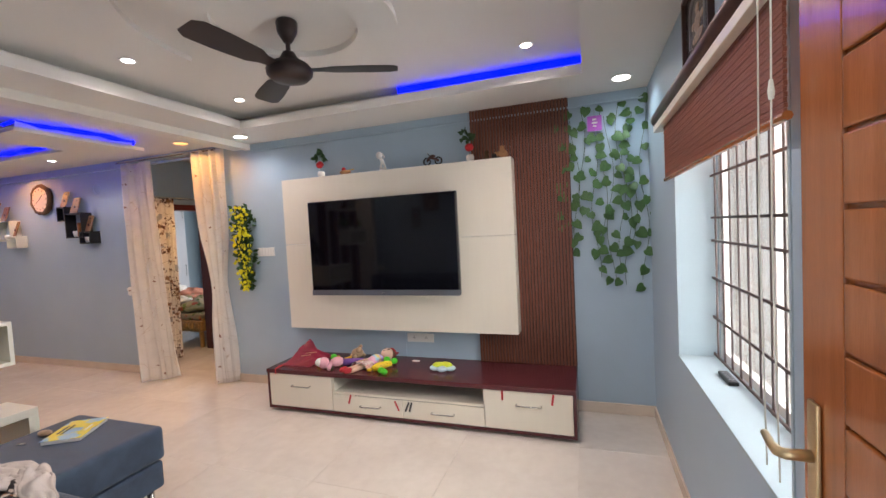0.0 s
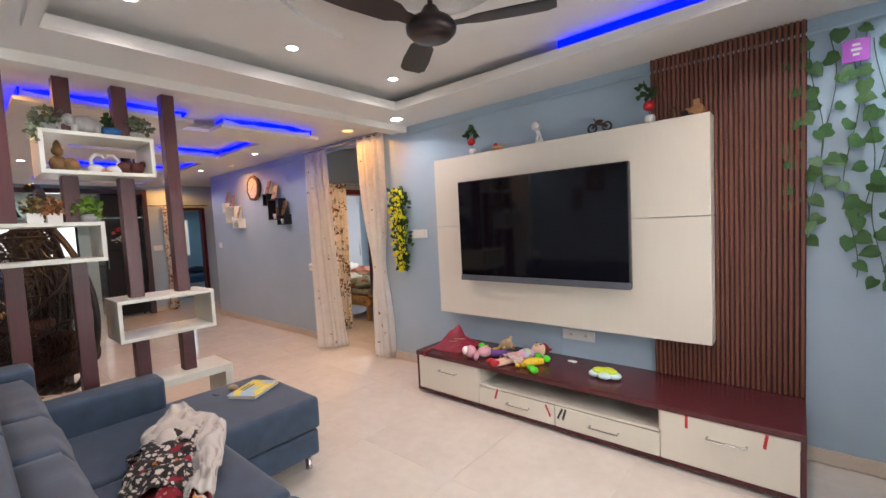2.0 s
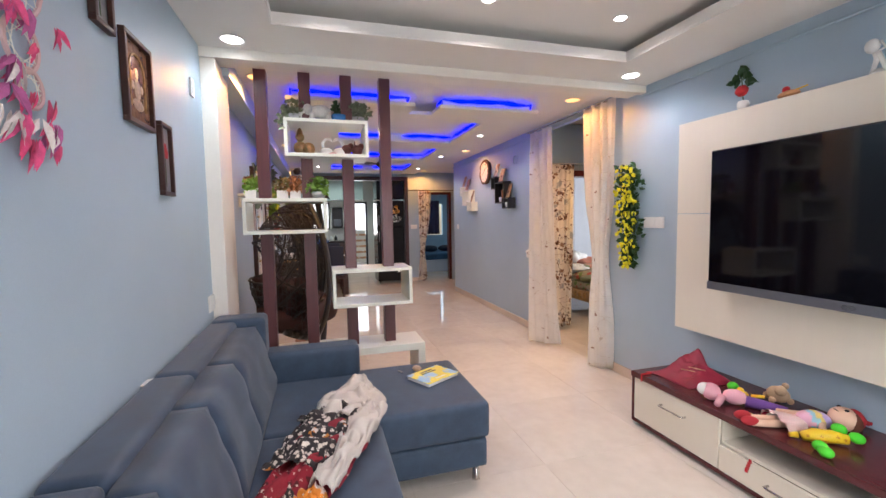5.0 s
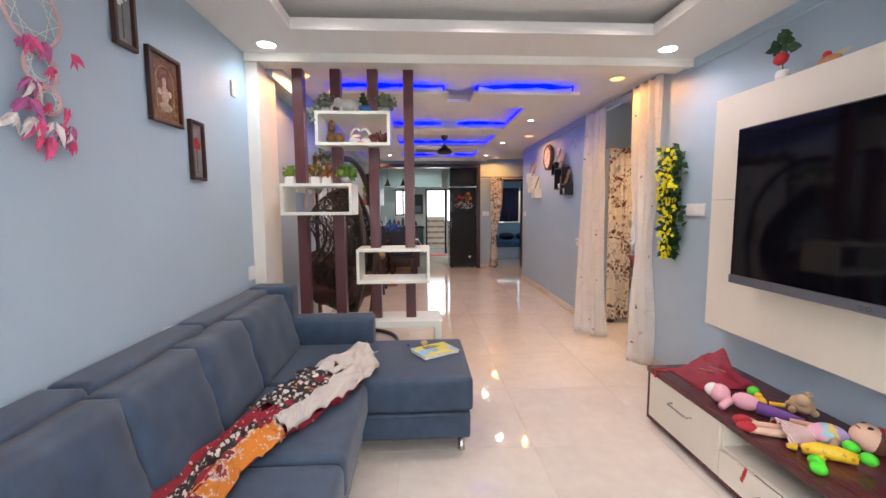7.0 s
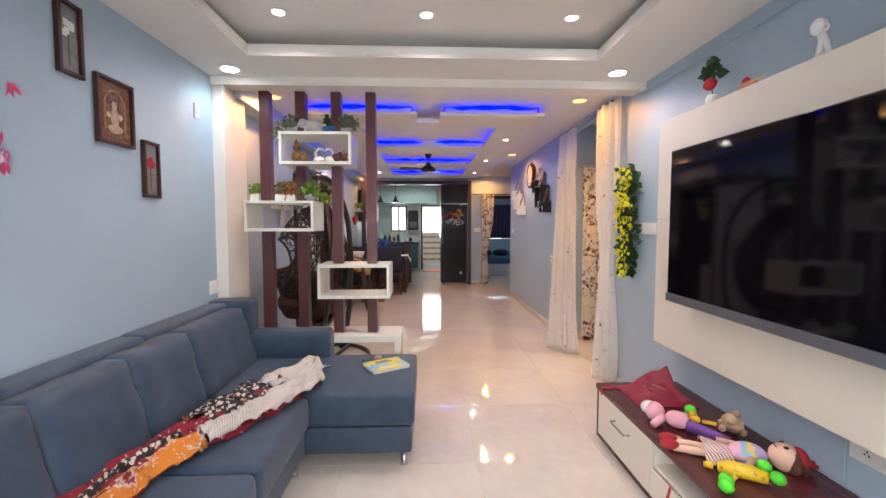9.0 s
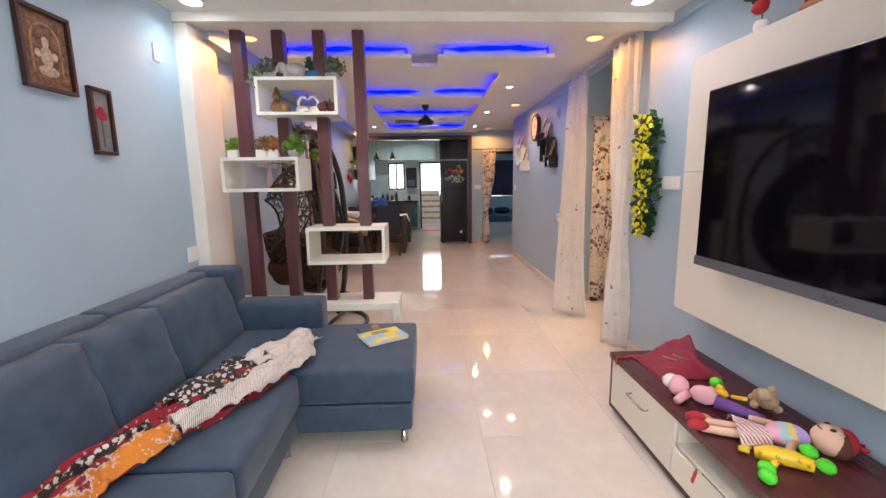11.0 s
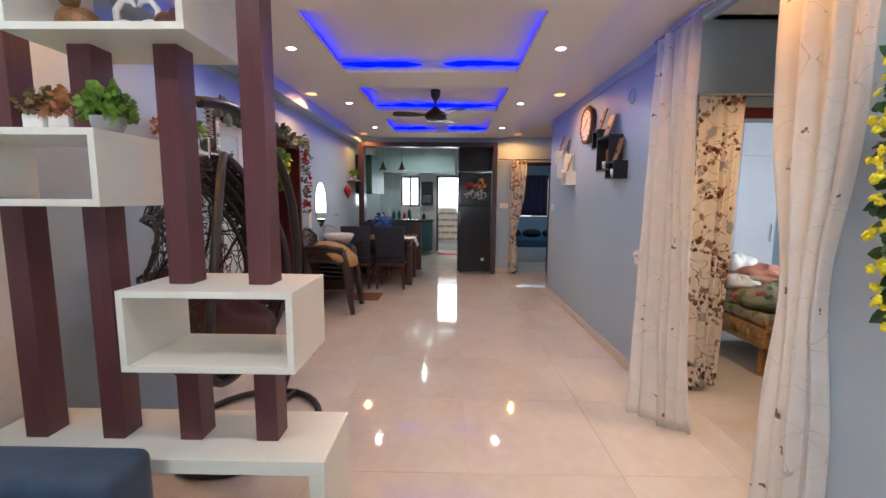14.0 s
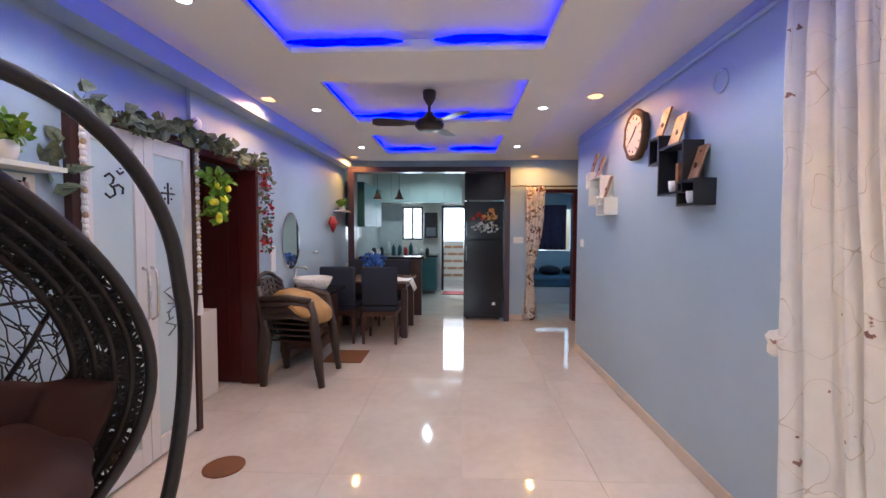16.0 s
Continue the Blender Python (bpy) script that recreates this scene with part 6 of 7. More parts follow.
    def pad(u, v):
        th = 1.8 + (2 * math.pi - 3.6) * u
        p = egg(th, 0.1 + 0.86 * v)
        tuft = 0.11 * abs(math.sin(4 * math.pi * u)) ** 0.5 * abs(math.sin(3 * math.pi * v)) ** 0.5 + 0.06 * noise.noise(p * 6)
        return tuple(p.lerp(mid, 0.1 + tuft))
    sheet(cu, 60, 30, pad)
    thick(part("back_cushion", cu, "cushion", t, "dark brown tufted wrap-round cushion", soft=True), 0.05)


swing()


def shrine_doors():
    t = thing("shrine_doors", (-5.55, LW, 0), "pair of white framed frosted glass doors in a dark frame", "glass doors")
    y0, y1 = 0.44, 0.475
    fr = bmesh.new()
    bx(fr, -5.1, -5.05, 0.422, 0.49, 0, 2.06, 0.003)
    bx(fr, -6.02, -5.97, 0.422, 0.49, 0, 2.06, 0.003)
    bx(fr, -5.97, -5.1, 0.422, 0.49, 2.01, 2.06, 0.003)
    part("frame", fr, "darkwood", t)
    for a, b, hx in ((-5.533, -5.105, -5.5), (-5.965, -5.537, -5.57)):
        lf = bmesh.new()
        w = 0.075
        bx(lf, a, a + w, y0, y1, 0.02, 2.005, 0.003)
        bx(lf, b - w, b, y0, y1, 0.02, 2.005, 0.003)
        bx(lf, a + w, b - w, y0, y1, 1.91, 2.005, 0.003)
        bx(lf, a + w, b - w, y0, y1, 0.02, 0.14, 0.003)
        leaf = part("door_leaf", lf, "gdoor", t)
        part("pane", box(a + w, b - w, 0.452, 0.46, 0.14, 1.91), "frost", leaf, "pale blue frosted glass")
        part("handle", tube(bmesh.new(), [(hx, y1, 0.9), (hx, y1 + 0.035, 0.92), (hx, y1 + 0.04, 1.06), (hx, y1 + 0.035, 1.2), (hx, y1, 1.22)], 0.009, 8), "steel", leaf, "steel pull handle", soft=True)
    # etched emblems on the glass
    e = bmesh.new()
    c = Vector((-5.32, 0.463, 1.68))
    def stroke(pts, r=0.007):
        tube(e, [c + Vector((x, 0, z)) for x, z in pts], r, 5)
    stroke([(0.05, 0.05), (0.02, 0.07), (-0.01, 0.05), (0.0, 0.02), (0.02, 0.01), (-0.01, -0.01), (-0.015, -0.04), (0.02, -0.06), (0.05, -0.04)])
    stroke([(0.0, 0.0), (-0.04, 0.015), (-0.07, 0.0), (-0.065, -0.035)])
    stroke([(-0.03, 0.09), (-0.05, 0.075), (-0.075, 0.09)])
    stroke([(-0.052, 0.105), (-0.053, 0.107)], 0.008)
    part("etched_emblem", e, "black", t, "dark etched emblem")
    e = bmesh.new()
    c = Vector((-5.75, 0.463, 1.68))
    stroke([(-0.06, 0), (0.06, 0)])
    stroke([(0, -0.07), (0, 0.07)])
    for x, z in ((-0.03, -0.035), (0.03, -0.035), (-0.03, 0.035), (0.03, 0.035)):
        stroke([(x - 0.001, z), (x + 0.001, z)], 0.008)
    part("etched_emblem", e, "black", t, "dark etched emblem")
    e = bmesh.new()
    c = Vector((-5.75, 0.463, 0.95))
    for k in range(6):
        stroke([(0.03 * math.sin(k), 0.12 - 0.05 * k), (0.06 * math.cos(k * 1.7), 0.1 - 0.05 * k), (-0.05 * math.sin(k * 2), 0.06 - 0.05 * k)], 0.005)
    part("etched_figure", e, "grey", t, "grey etched ornament")


shrine_doors()


def garland():
    t = thing("leaf_garland", (-6.0, LW + 0.03, 2.05), "artificial leaf garland draped over the door frames", "garland")
    b = bmesh.new()
    rng = random.Random(12)
    for i in range(230):
        x = -5.0 - 1.95 * rng.random()
        leaf_shape(b, Matrix.Translation((x, 0.5 + 0.05 * rng.random(), 2.08 + 0.03 * math.sin(x * 5) + rng.gauss(0, 0.03))) @ turn_any(rng), rng.uniform(0.06, 0.1), 0.75)
    for i in range(14):
        leaf_shape(b, Matrix.Translation((-5.0 + rng.uniform(-0.05, 0.12), 0.48, 1.95 - 0.35 * rng.random())) @ turn_any(rng), rng.uniform(0.07, 0.11), 0.8)
    part("leaves", b, "leafg", t)
    part("vine", tube(bmesh.new(), [(-5.0 - 0.1 * i, 0.5, 2.08 + 0.03 * math.sin((-5 - 0.1 * i) * 5)) for i in range(20)], 0.005, 5), "stem", t)


garland()


def hanging(name, x, y, z0, z1, label, cols, n, r, seed, size=0.05):
    t = thing(name, (x, y, z0), label, "artificial flowers")
    rng = random.Random(seed)
    for nm, m, k in cols:
        b = bmesh.new()
        for i in range(int(n * k)):
            p = Vector((x + rng.gauss(0, r * 0.5), y + rng.uniform(0, 0.06), z0 + (z1 - z0) * rng.random()))
            leaf_shape(b, Matrix.Translation(p) @ turn_any(rng), size * rng.uniform(0.7, 1.3), 0.85)
        part(nm, b, m, t)["kind"] = "stuff"
    return t


hanging("flower_bunch", -6.08, 0.56, 1.5, 1.85, "bunch of lime green leaves and yellow flowers on the frame", (("leaves", "leafl", 1.0),), 90, 0.13, 31, 0.07)
fb = bmesh.new()
rng = random.Random(3)
for i in range(9):
    ball(fb, (-6.08 + rng.uniform(-0.1, 0.1), 0.62, 1.5 + 0.3 * rng.random()), (0.03, 0.02, 0.026), 9, 6)
part("blossoms", fb, "yellow", bpy.data.objects["flower_bunch"], "yellow blossoms", soft=True)
hanging("flower_cascade", -7.02, 0.48, 1.24, 2.02, "hanging cascade of red berries and green leaves", (("leaves", "leafg", 1.0), ("berries", "red", 0.8)), 110, 0.09, 33, 0.045)
for x in (-5.1, -5.99):
    t = thing("bead_garland", (x, 0.5, 1.0), "hanging string of white and gold beads", "garland", "bead strings")
    b, g = bmesh.new(), bmesh.new()
    for i in range(34):
        ball(b if i % 4 else g, (x + 0.004 * (i % 2), 0.508, 2.0 - 0.03 * i), (0.017, 0.014, 0.016), 8, 6)
    part("white_beads", b, "plast", t)["kind"] = "stuff"
    part("gold_beads", g, "brass", t)["kind"] = "stuff"
    part("tassel", lathe(bmesh.new(), [(0.012, 0.98), (0.02, 0.86), (0.022, 0.84)], (x, 0.508, 0), 8), "plast", t)
solid("wall_ornament", ball(bmesh.new(), (-6.05, 0.475, 2.2), (0.045, 0.022, 0.05), 14, 10), "plast", "round white ornament above the garland", "ornament", soft=True)

door3 = thing("side_door", (-6.93, 0.05, 0.01), "open dark maroon wooden door of the side room", "door")
part("leaf", box(-6.945, -6.905, -0.6, 0.295, 0.012, 1.98, 0.003), "maroon", door3)
for z0, z1 in ((0.15, 0.9), (1.02, 1.85)):
    part("panel", box(-6.904, -6.896, -0.5, 0.2, z0, z1, 0.004), "maroon", door3)
solid("low_cabinet", box(-6.7, -6.15, -0.3, 0.2, 0.005, 0.75, 0.005), "trim", "low cream cabinet inside the side room", "cabinet")


def wall_shelf(name, label, x0, x1, y0, y1, z, material="white"):
    t = thing(name, ((x0 + x1) / 2, y0, z), label, "wall shelf")
    part("board", box(x0, x1, y0, y1, z, z + 0.022, 0.002), material, t)
    return t


t = wall_shelf("hook_shelf", "white wall shelf with hooks and hanging cloths", -4.92, -4.28, LW, 0.6, 1.7)
part("hook_rail", box(-4.9, -4.3, LW + 0.001, LW + 0.018, 1.6, 1.69, 0.003), "white", t)
for i in range(4):
    x = -4.82 + 0.15 * i
    part("hook", tube(bmesh.new(), [(x, LW + 0.018, 1.655), (x, LW + 0.05, 1.65), (x, LW + 0.055, 1.67)], 0.006, 6), "black", t)
for x, z in ((-4.82, 1.38), (-4.52, 1.42)):
    b = bmesh.new()
    sheet(b, 8, 10, lambda u, v: (x + (u - 0.5) * (0.03 + 0.09 * v), LW + 0.05 + 0.012 * math.sin(9 * u + 3 * v), 1.65 - (1.65 - z) * v))
    thick(solid("hung_cloth", b, mat("pale_cloth", (0.6, 0.5, 0.46), 0.85, bump=0.3, fine=300), "pale cloth hanging from the hook rail", "cloth", "hung cloths", soft=True), 0.004)
pot_plant(-4.72, 0.53, 1.723, 0.05, 0.08, "plast", "leafl", (0.09, 0.07, 0.08), 90, 0.045, 41, "white pot with lime leaves and yellow buds")
pot_plant(-4.45, 0.53, 1.723, 0.045, 0.07, "plast", "leafo", (0.07, 0.06, 0.06), 60, 0.035, 42, "white pot with autumn coloured leaves")

solid("floor_drain", lathe(bmesh.new(), [(0.12, 0.0005), (0.12, 0.006), (0.1, 0.009), (0.02, 0.009)], (-5.54, 0.92, 0), 28), "cork", "round brown mat disc on the floor", "floor mat")

# ---- hall: clock wall ----
t = thing("wall_clock_log", (-6.5, W, 2.2), "round wall clock cut from a bark-edged log slice", "clock")
b = bmesh.new()
rng = random.Random(14)
rr = [0.195 + rng.uniform(-0.012, 0.014) for _ in range(26)]
pr = [(r, 2 * math.pi * i / 26) for i, r in enumerate(rr)]
rings = [[b.verts.new((-6.5 + r * k * math.cos(a), y, 2.2 + r * k * math.sin(a))) for r, a in pr] for y, k in ((W - 0.001, 0.97), (W - 0.03, 1.02), (W - 0.055, 0.97), (W - 0.056, 0.82), (W - 0.048, 0.8))]
for p, q in zip(rings, rings[1:]):
    for i in range(26):
        b.faces.new((p[i], p[(i + 1) % 26], q[(i + 1) % 26], q[i]))
part("bark_ring", b, "bark", t, soft=True)
fc = bmesh.new()
tube(fc, [(-6.5, W - 0.002, 2.2), (-6.5, W - 0.05, 2.2)], 0.158, 28)
part("dial", fc, "clockf", t, "pale wooden dial")
hd = bmesh.new()
tube(hd, [(-6.5, W - 0.054, 2.2), (-6.44, W - 0.054, 2.26)], 0.004, 4)
tube(hd, [(-6.5, W - 0.054, 2.2), (-6.59, W - 0.054, 2.15)], 0.003, 4)
part("pointers", hd, "black", t)
mk = bmesh.new()
for i in range(12):
    a = 2 * math.pi * i / 12
    tube(mk, [(-6.5 + 0.12 * math.cos(a), W - 0.053, 2.2 + 0.12 * math.sin(a)), (-6.5 + 0.138 * math.cos(a), W - 0.053, 2.2 + 0.138 * math.sin(a))], 0.004, 4)
part("hour_marks", mk, "darkwood", t)


def cube_shelf(name, label, boxes, material):
    t = thing(name, (boxes[0][0], W, boxes[0][2]), label, "wall shelf", "cube shelves")
    for x0, x1, z0, z1 in boxes:
        b, th = bmesh.new(), 0.014
        ya, yb = W - 0.12, W - 0.001
        bx(b, x0, x1, ya, yb, z0, z0 + th)
        bx(b, x0, x1, ya, yb, z1 - th, z1)
        bx(b, x0, x0 + th, ya, yb, z0 + th, z1 - th)
        bx(b, x1 - th, x1, ya, yb, z0 + th, z1 - th)
        part("cube", b, material, t)
    return t


cube_shelf("cube_shelf", "staggered black wall cube shelves", ((-6.06, -5.92, 1.89, 2.07), (-5.92, -5.61, 1.675, 1.98), (-5.675, -5.48, 1.595, 1.745)), "black")
cube_shelf("cube_shelf", "staggered white wall cube shelves", ((-7.5, -7.36, 1.87, 2.03), (-7.4, -7.05, 1.69, 1.96), (-7.15, -6.93, 1.59, 1.75)), "white")
PLAQ = mat("wood_plaque", (0.3, 0.16, 0.08), 0.4, var=0.3, scale=20)
for x, z, w in ((-5.99, 2.071, 0.1), (-5.8, 1.981, 0.13), (-5.58, 1.746, 0.12), (-7.43, 2.031, 0.09), (-7.25, 1.961, 0.11), (-7.05, 1.751, 0.09)):
    b = box(-w / 2, w / 2, -0.006, 0.006, 0, 0.2, 0.002)
    bmesh.ops.transform(b, matrix=Matrix.Translation((x, W - 0.085, z + 0.001)) @ Matrix.Rotation(radians(-17), 4, "X"), verts=b.verts)
    t = thing("photo_plaque", (x, W - 0.08, z), "small wooden plaque leaning on the wall above a cube shelf", "plaque", "leaning plaques")
    part("board", b, PLAQ, t)
    for k in range(2):
        c = ball(bmesh.new(), (x + 0.01, W - 0.07 + 0.03 * k, z + 0.08 + 0.07 * k), (0.018, 0.006, 0.018), 8, 6)
        part("ornament", c, "darkwood", t)
for x, z in ((-5.8, 1.691), (-5.59, 1.611), (-7.2, 1.706)):
    t = thing("cup", (x, W - 0.06, z), "small white cup standing in a cube shelf", "cup", "shelf cups")
    part("bowl", lathe(bmesh.new(), [(0.025, 0), (0.034, 0.03), (0.036, 0.07), (0.032, 0.07), (0.02, 0.01)], (x, W - 0.07, z), 14), "plast", t, soft=True)
    part("handle", tube(bmesh.new(), [(x + 0.034, W - 0.07, z + 0.055), (x + 0.055, W - 0.07, z + 0.045), (x + 0.05, W - 0.07, z + 0.02), (x + 0.032, W - 0.07, z + 0.018)], 0.005, 6), "plast", t)
solid("leaning_card", box(-5.73, -5.7, W - 0.1, W - 0.02, 1.692, 1.86), "leafo", "brown card leaning in the black cube shelf", "card")


# ---- hall: wash basin and dining ----
def basin():
    t = thing("vanity_counter", (-7.7, 0.68, 0), "dark granite wash counter on a brown cabinet", "vanity")
    part("slab", box(-8.22, -7.2, LW, 0.93, 0.72, 0.76, 0.005), "granite", t)
    part("cabinet", box(-8.15, -7.55, LW, 0.86, 0.15, 0.718, 0.004), "darkwood", t)
    part("bracket", box(-7.3, -7.26, LW, 0.8, 0.6, 0.718), "darkwood", t)
    w = thing("wash_basin", (-7.72, 0.7, 0.76), "white ceramic bowl basin with a patterned outside", "wash basin")
    part("bowl", lathe(bmesh.new(), [(0.1, 0.0), (0.15, 0.02), (0.2, 0.1), (0.215, 0.15), (0.205, 0.155), (0.18, 0.1), (0.1, 0.03), (0.02, 0.025)], (-7.72, 0.7, 0.761), 28), motif(mat("patterned_ceramic", (0.78, 0.77, 0.75), 0.15, bump=0), (0.25, 0.25, 0.28), 34, 0.22, 0.0), w, soft=True)
    f = thing("tap", (-7.72, 0.5, 0.76), "tall chrome basin tap", "tap")
    part("spout", tube(bmesh.new(), [(-7.72, 0.5, 0.761), (-7.72, 0.5, 1.0), (-7.72, 0.53, 1.03), (-7.72, 0.62, 1.02), (-7.72, 0.63, 0.99)], [0.02, 0.018, 0.016, 0.014, 0.012], 10), "steel", f, soft=True)
    part("lever", tube(bmesh.new(), [(-7.72, 0.5, 1.03), (-7.7, 0.48, 1.08)], 0.007, 6), "steel", f)


basin()
t = thing("oval_mirror", (-7.72, LW, 1.0), "frameless oval wall mirror above the basin", "mirror")
b = bmesh.new()
tube(b, [(-7.72, LW + 0.004, 1.32), (-7.72, LW + 0.014, 1.32)], 1.0, 40)
bmesh.ops.transform(b, matrix=Matrix.Translation((-7.72, 0, 1.32)) @ Matrix.Diagonal((0.235, 1, 0.31, 1)) @ Matrix.Translation((7.72, 0, -1.32)), verts=b.verts)
part("glass", b, "mirror", t)
b = tube(bmesh.new(), [(-7.72 + 0.237 * math.cos(a), LW + 0.009, 1.32 + 0.312 * math.sin(a)) for a in (2 * math.pi * i / 40 for i in range(40))], 0.007, 6, True)
part("rim", b, "steel", t)
t = thing("wall_tap", (-8.4, LW, 1.15), "small chrome towel hook on the wall", "hook")
part("arm", tube(bmesh.new(), [(-8.4, LW, 1.15), (-8.4, LW + 0.07, 1.15), (-8.3, LW + 0.09, 1.17)], 0.01, 8), "steel", t)
switchboard("switch_plate", "x", -7.32, -7.2, 1.02, 1.28, LW, 1, 1)
t = wall_shelf("corner_shelf", "small white wall shelf with a plant", -9.72, -9.3, LW, 0.6, 1.72)
pot_plant(-9.5, 0.53, 1.743, 0.05, 0.07, "plast", "leafl", (0.11, 0.06, 0.07), 60, 0.05, 51, "white pot with green yellow leaves")
b = bmesh.new()
for s in (-1, 1):
    ball(b, (-9.1 + 0.055 * s, LW + 0.06, 1.56), (0.085, 0.05, 0.08), 14, 10)
lathe(b, [(0.005, -0.14), (0.06, -0.08), (0.12, 0.0), (0.1, 0.04)], (-9.1, LW + 0.06, 1.54), 14)
bmesh.ops.transform(b, matrix=Matrix.Translation((-9.1, LW + 0.06, 0)) @ Matrix.Diagonal((1, 0.5, 1, 1)) @ Matrix.Translation((9.1, -LW - 0.06, 0)), verts=b.verts)
solid("heart_cushion", b, "red", "red plush heart hanging on the wall", "wall decoration", soft=True)


def plastic_chair():
    """A stacking armchair, facing local -y... feet round the origin."""
    t = thing("plastic_chair", (0, 0, 0), "dark brown moulded plastic armchair in a stack", "chair", "stacked chairs")
    PL = "brownp"
    b = bmesh.new()
    sheet(b, 10, 10, lambda u, v: (-0.22 + 0.44 * u, -0.22 + 0.42 * v, 0.42 - 0.03 * math.sin(math.pi * u) - 0.02 * v))
    thick(part("seat", b, PL, t, soft=True), 0.012)
    for k in range(5):
        x = -0.17 + 0.085 * k
        s = box(x - 0.025, x + 0.025, -0.006, 0.006, 0.0, 0.38, 0.003)
        bmesh.ops.transform(s, matrix=Matrix.Translation((0, -0.23, 0.44)) @ Matrix.Rotation(radians(12), 4, "X"), verts=s.verts)
        part("back_slat", s, PL, t)
    part("back_rail", tube(bmesh.new(), [(-0.24, -0.29, 0.76), (-0.12, -0.33, 0.84), (0, -0.335, 0.86), (0.12, -0.33, 0.84), (0.24, -0.29, 0.76)], 0.022, 8), PL, t, soft=True)
    for s in (-1, 1):
        part("leg", tube(bmesh.new(), [(0.23 * s, 0.2, 0.62), (0.25 * s, 0.23, 0.4), (0.27 * s, 0.27, 0.0)], [0.032, 0.042, 0.03], 8), PL, t, soft=True)
        part("leg", tube(bmesh.new(), [(0.24 * s, -0.29, 0.76), (0.23 * s, -0.24, 0.42), (0.26 * s, -0.28, 0.0)], [0.026, 0.04, 0.03], 8), PL, t, soft=True)
        part("armrest", tube(bmesh.new(), [(0.24 * s, -0.27, 0.64), (0.26 * s, 0.0, 0.66), (0.23 * s, 0.2, 0.62)], 0.032, 8), PL, t, soft=True)
    return t


M["brownp"] = mat("brown_moulded_plastic", (0.045, 0.03, 0.026), 0.4, var=0.25, scale=20, bump=0.08)
pc = plastic_chair()
pc.matrix_basis = pose(-7.1, 0.82, 0.002)
for k in range(1, 4):
    copy_thing(pc, pose(-7.1, 0.82 - 0.012 * k, 0.002 + 0.055 * k))
b = bmesh.new()
rng = random.Random(16)
def sack(u, v):
    a, e = 2 * math.pi * u, math.pi * (v - 0.5)
    r = 1 + 0.18 * noise.noise(Vector((math.cos(a) * 2, math.sin(a) * 2, v * 5)))
    return (-7.06 + 0.25 * r * math.cos(e) * math.cos(a), 0.86 + 0.26 * r * math.cos(e) * math.sin(a), 0.72 + 0.13 * r * math.sin(e) - 0.1 * (0.22 * r * math.cos(e) * math.sin(a)) / 0.22)
sheet(b, 24, 14, sack)
solid("cloth_sack", b, mat("mustard_cloth", (0.42, 0.26, 0.1), 0.85, var=0.25, scale=8, fine=250, bump=0.5), "crumpled mustard cloth sack on the stacked chairs", "sack", soft=True)
b = box(-8.0, -7.55, 0.85, 1.28, 0.0005, 0.012, 0.005)
solid("floor_mat", b, "cork", "small brown doormat below the basin", "floor mat")


def dining_chair():
    t = thing("dining_chair", (0, 0, 0), "dark wooden dining chair with navy upholstered back", "chair", "dining chairs")
    part("backrest", box(0.17, 0.225, -0.225, 0.225, 0.5, 0.98, 0.02, 3), "navy", t, soft=True)
    part("seat", box(-0.23, 0.2, -0.225, 0.225, 0.42, 0.49, 0.02, 3), "navy", t, soft=True)
    part("seat_frame", box(-0.22, 0.215, -0.215, 0.215, 0.36, 0.418, 0.004), "darkwood", t)
    for x in (-0.2, 0.2):
        for y in (-0.2, 0.2):
            part("leg", tube(bmesh.new(), [(x, y, 0.36), (x * 1.03, y * 1.03, 0.0)], [0.026, 0.018], 6), "darkwood", t)
    for y in (-0.2, 0.2):
        part("stretcher", box(-0.19, 0.19, y - 0.009, y + 0.009, 0.14, 0.17), "darkwood", t)
    return t


dc = dining_chair()
dc.matrix_basis = pose(-8.5, 1.34, 0.001)
copy_thing(dc, pose(-8.52, 0.8, 0.001))
copy_thing(dc, pose(-9.5, 0.8, 0.001, rz=180))
copy_thing(dc, pose(-9.5, 1.34, 0.001, rz=180))
t = thing("dining_table", (-9.0, 1.12, 0), "dark wooden dining table with a glossy brown top", "table")
part("tabletop", box(-9.45, -8.58, 0.55, 1.68, 0.735, 0.765, 0.006), mat("brown_table_top", (0.2, 0.13, 0.1), 0.2, var=0.15), t)
part("apron", box(-9.4, -8.63, 0.6, 1.63, 0.66, 0.733), "darkwood", t)
for x in (-9.38, -8.65):
    for y in (0.62, 1.61):
        part("leg", box(x - 0.04, x + 0.04, y - 0.04, y + 0.04, 0.0, 0.66, 0.004), "darkwood", t)
b = bmesh.new()
sheet(b, 10, 14, lambda u, v: (-9.0 + 0.36 * u, 1.42 + 0.32 * v, 0.768 + 0.006 * math.sin(13 * u + 9 * v) if v < 0.8 else 0.768 - 0.7 * (v - 0.8)))
thick(solid("table_cloth", b, "plast", "small white cloth hanging over the table end", "cloth", soft=True), 0.004)
t = thing("blue_flowers", (-9.0, 1.12, 0.766), "vase of blue artificial flowers on the table", "flowers")
part("vase", lathe(bmesh.new(), [(0.04, 0), (0.06, 0.06), (0.035, 0.13), (0.04, 0.15)], (-9.0, 1.12, 0.766), 14), "plast", t, soft=True)
part("flowers", foliage(bmesh.new(), (-9.0, 1.12, 1.02), (0.14, 0.17, 0.1), 170, 0.05, 61, 1.0), mat("blue_petal", (0.06, 0.16, 0.5), 0.6, var=0.4, scale=30), t, "blue petals")

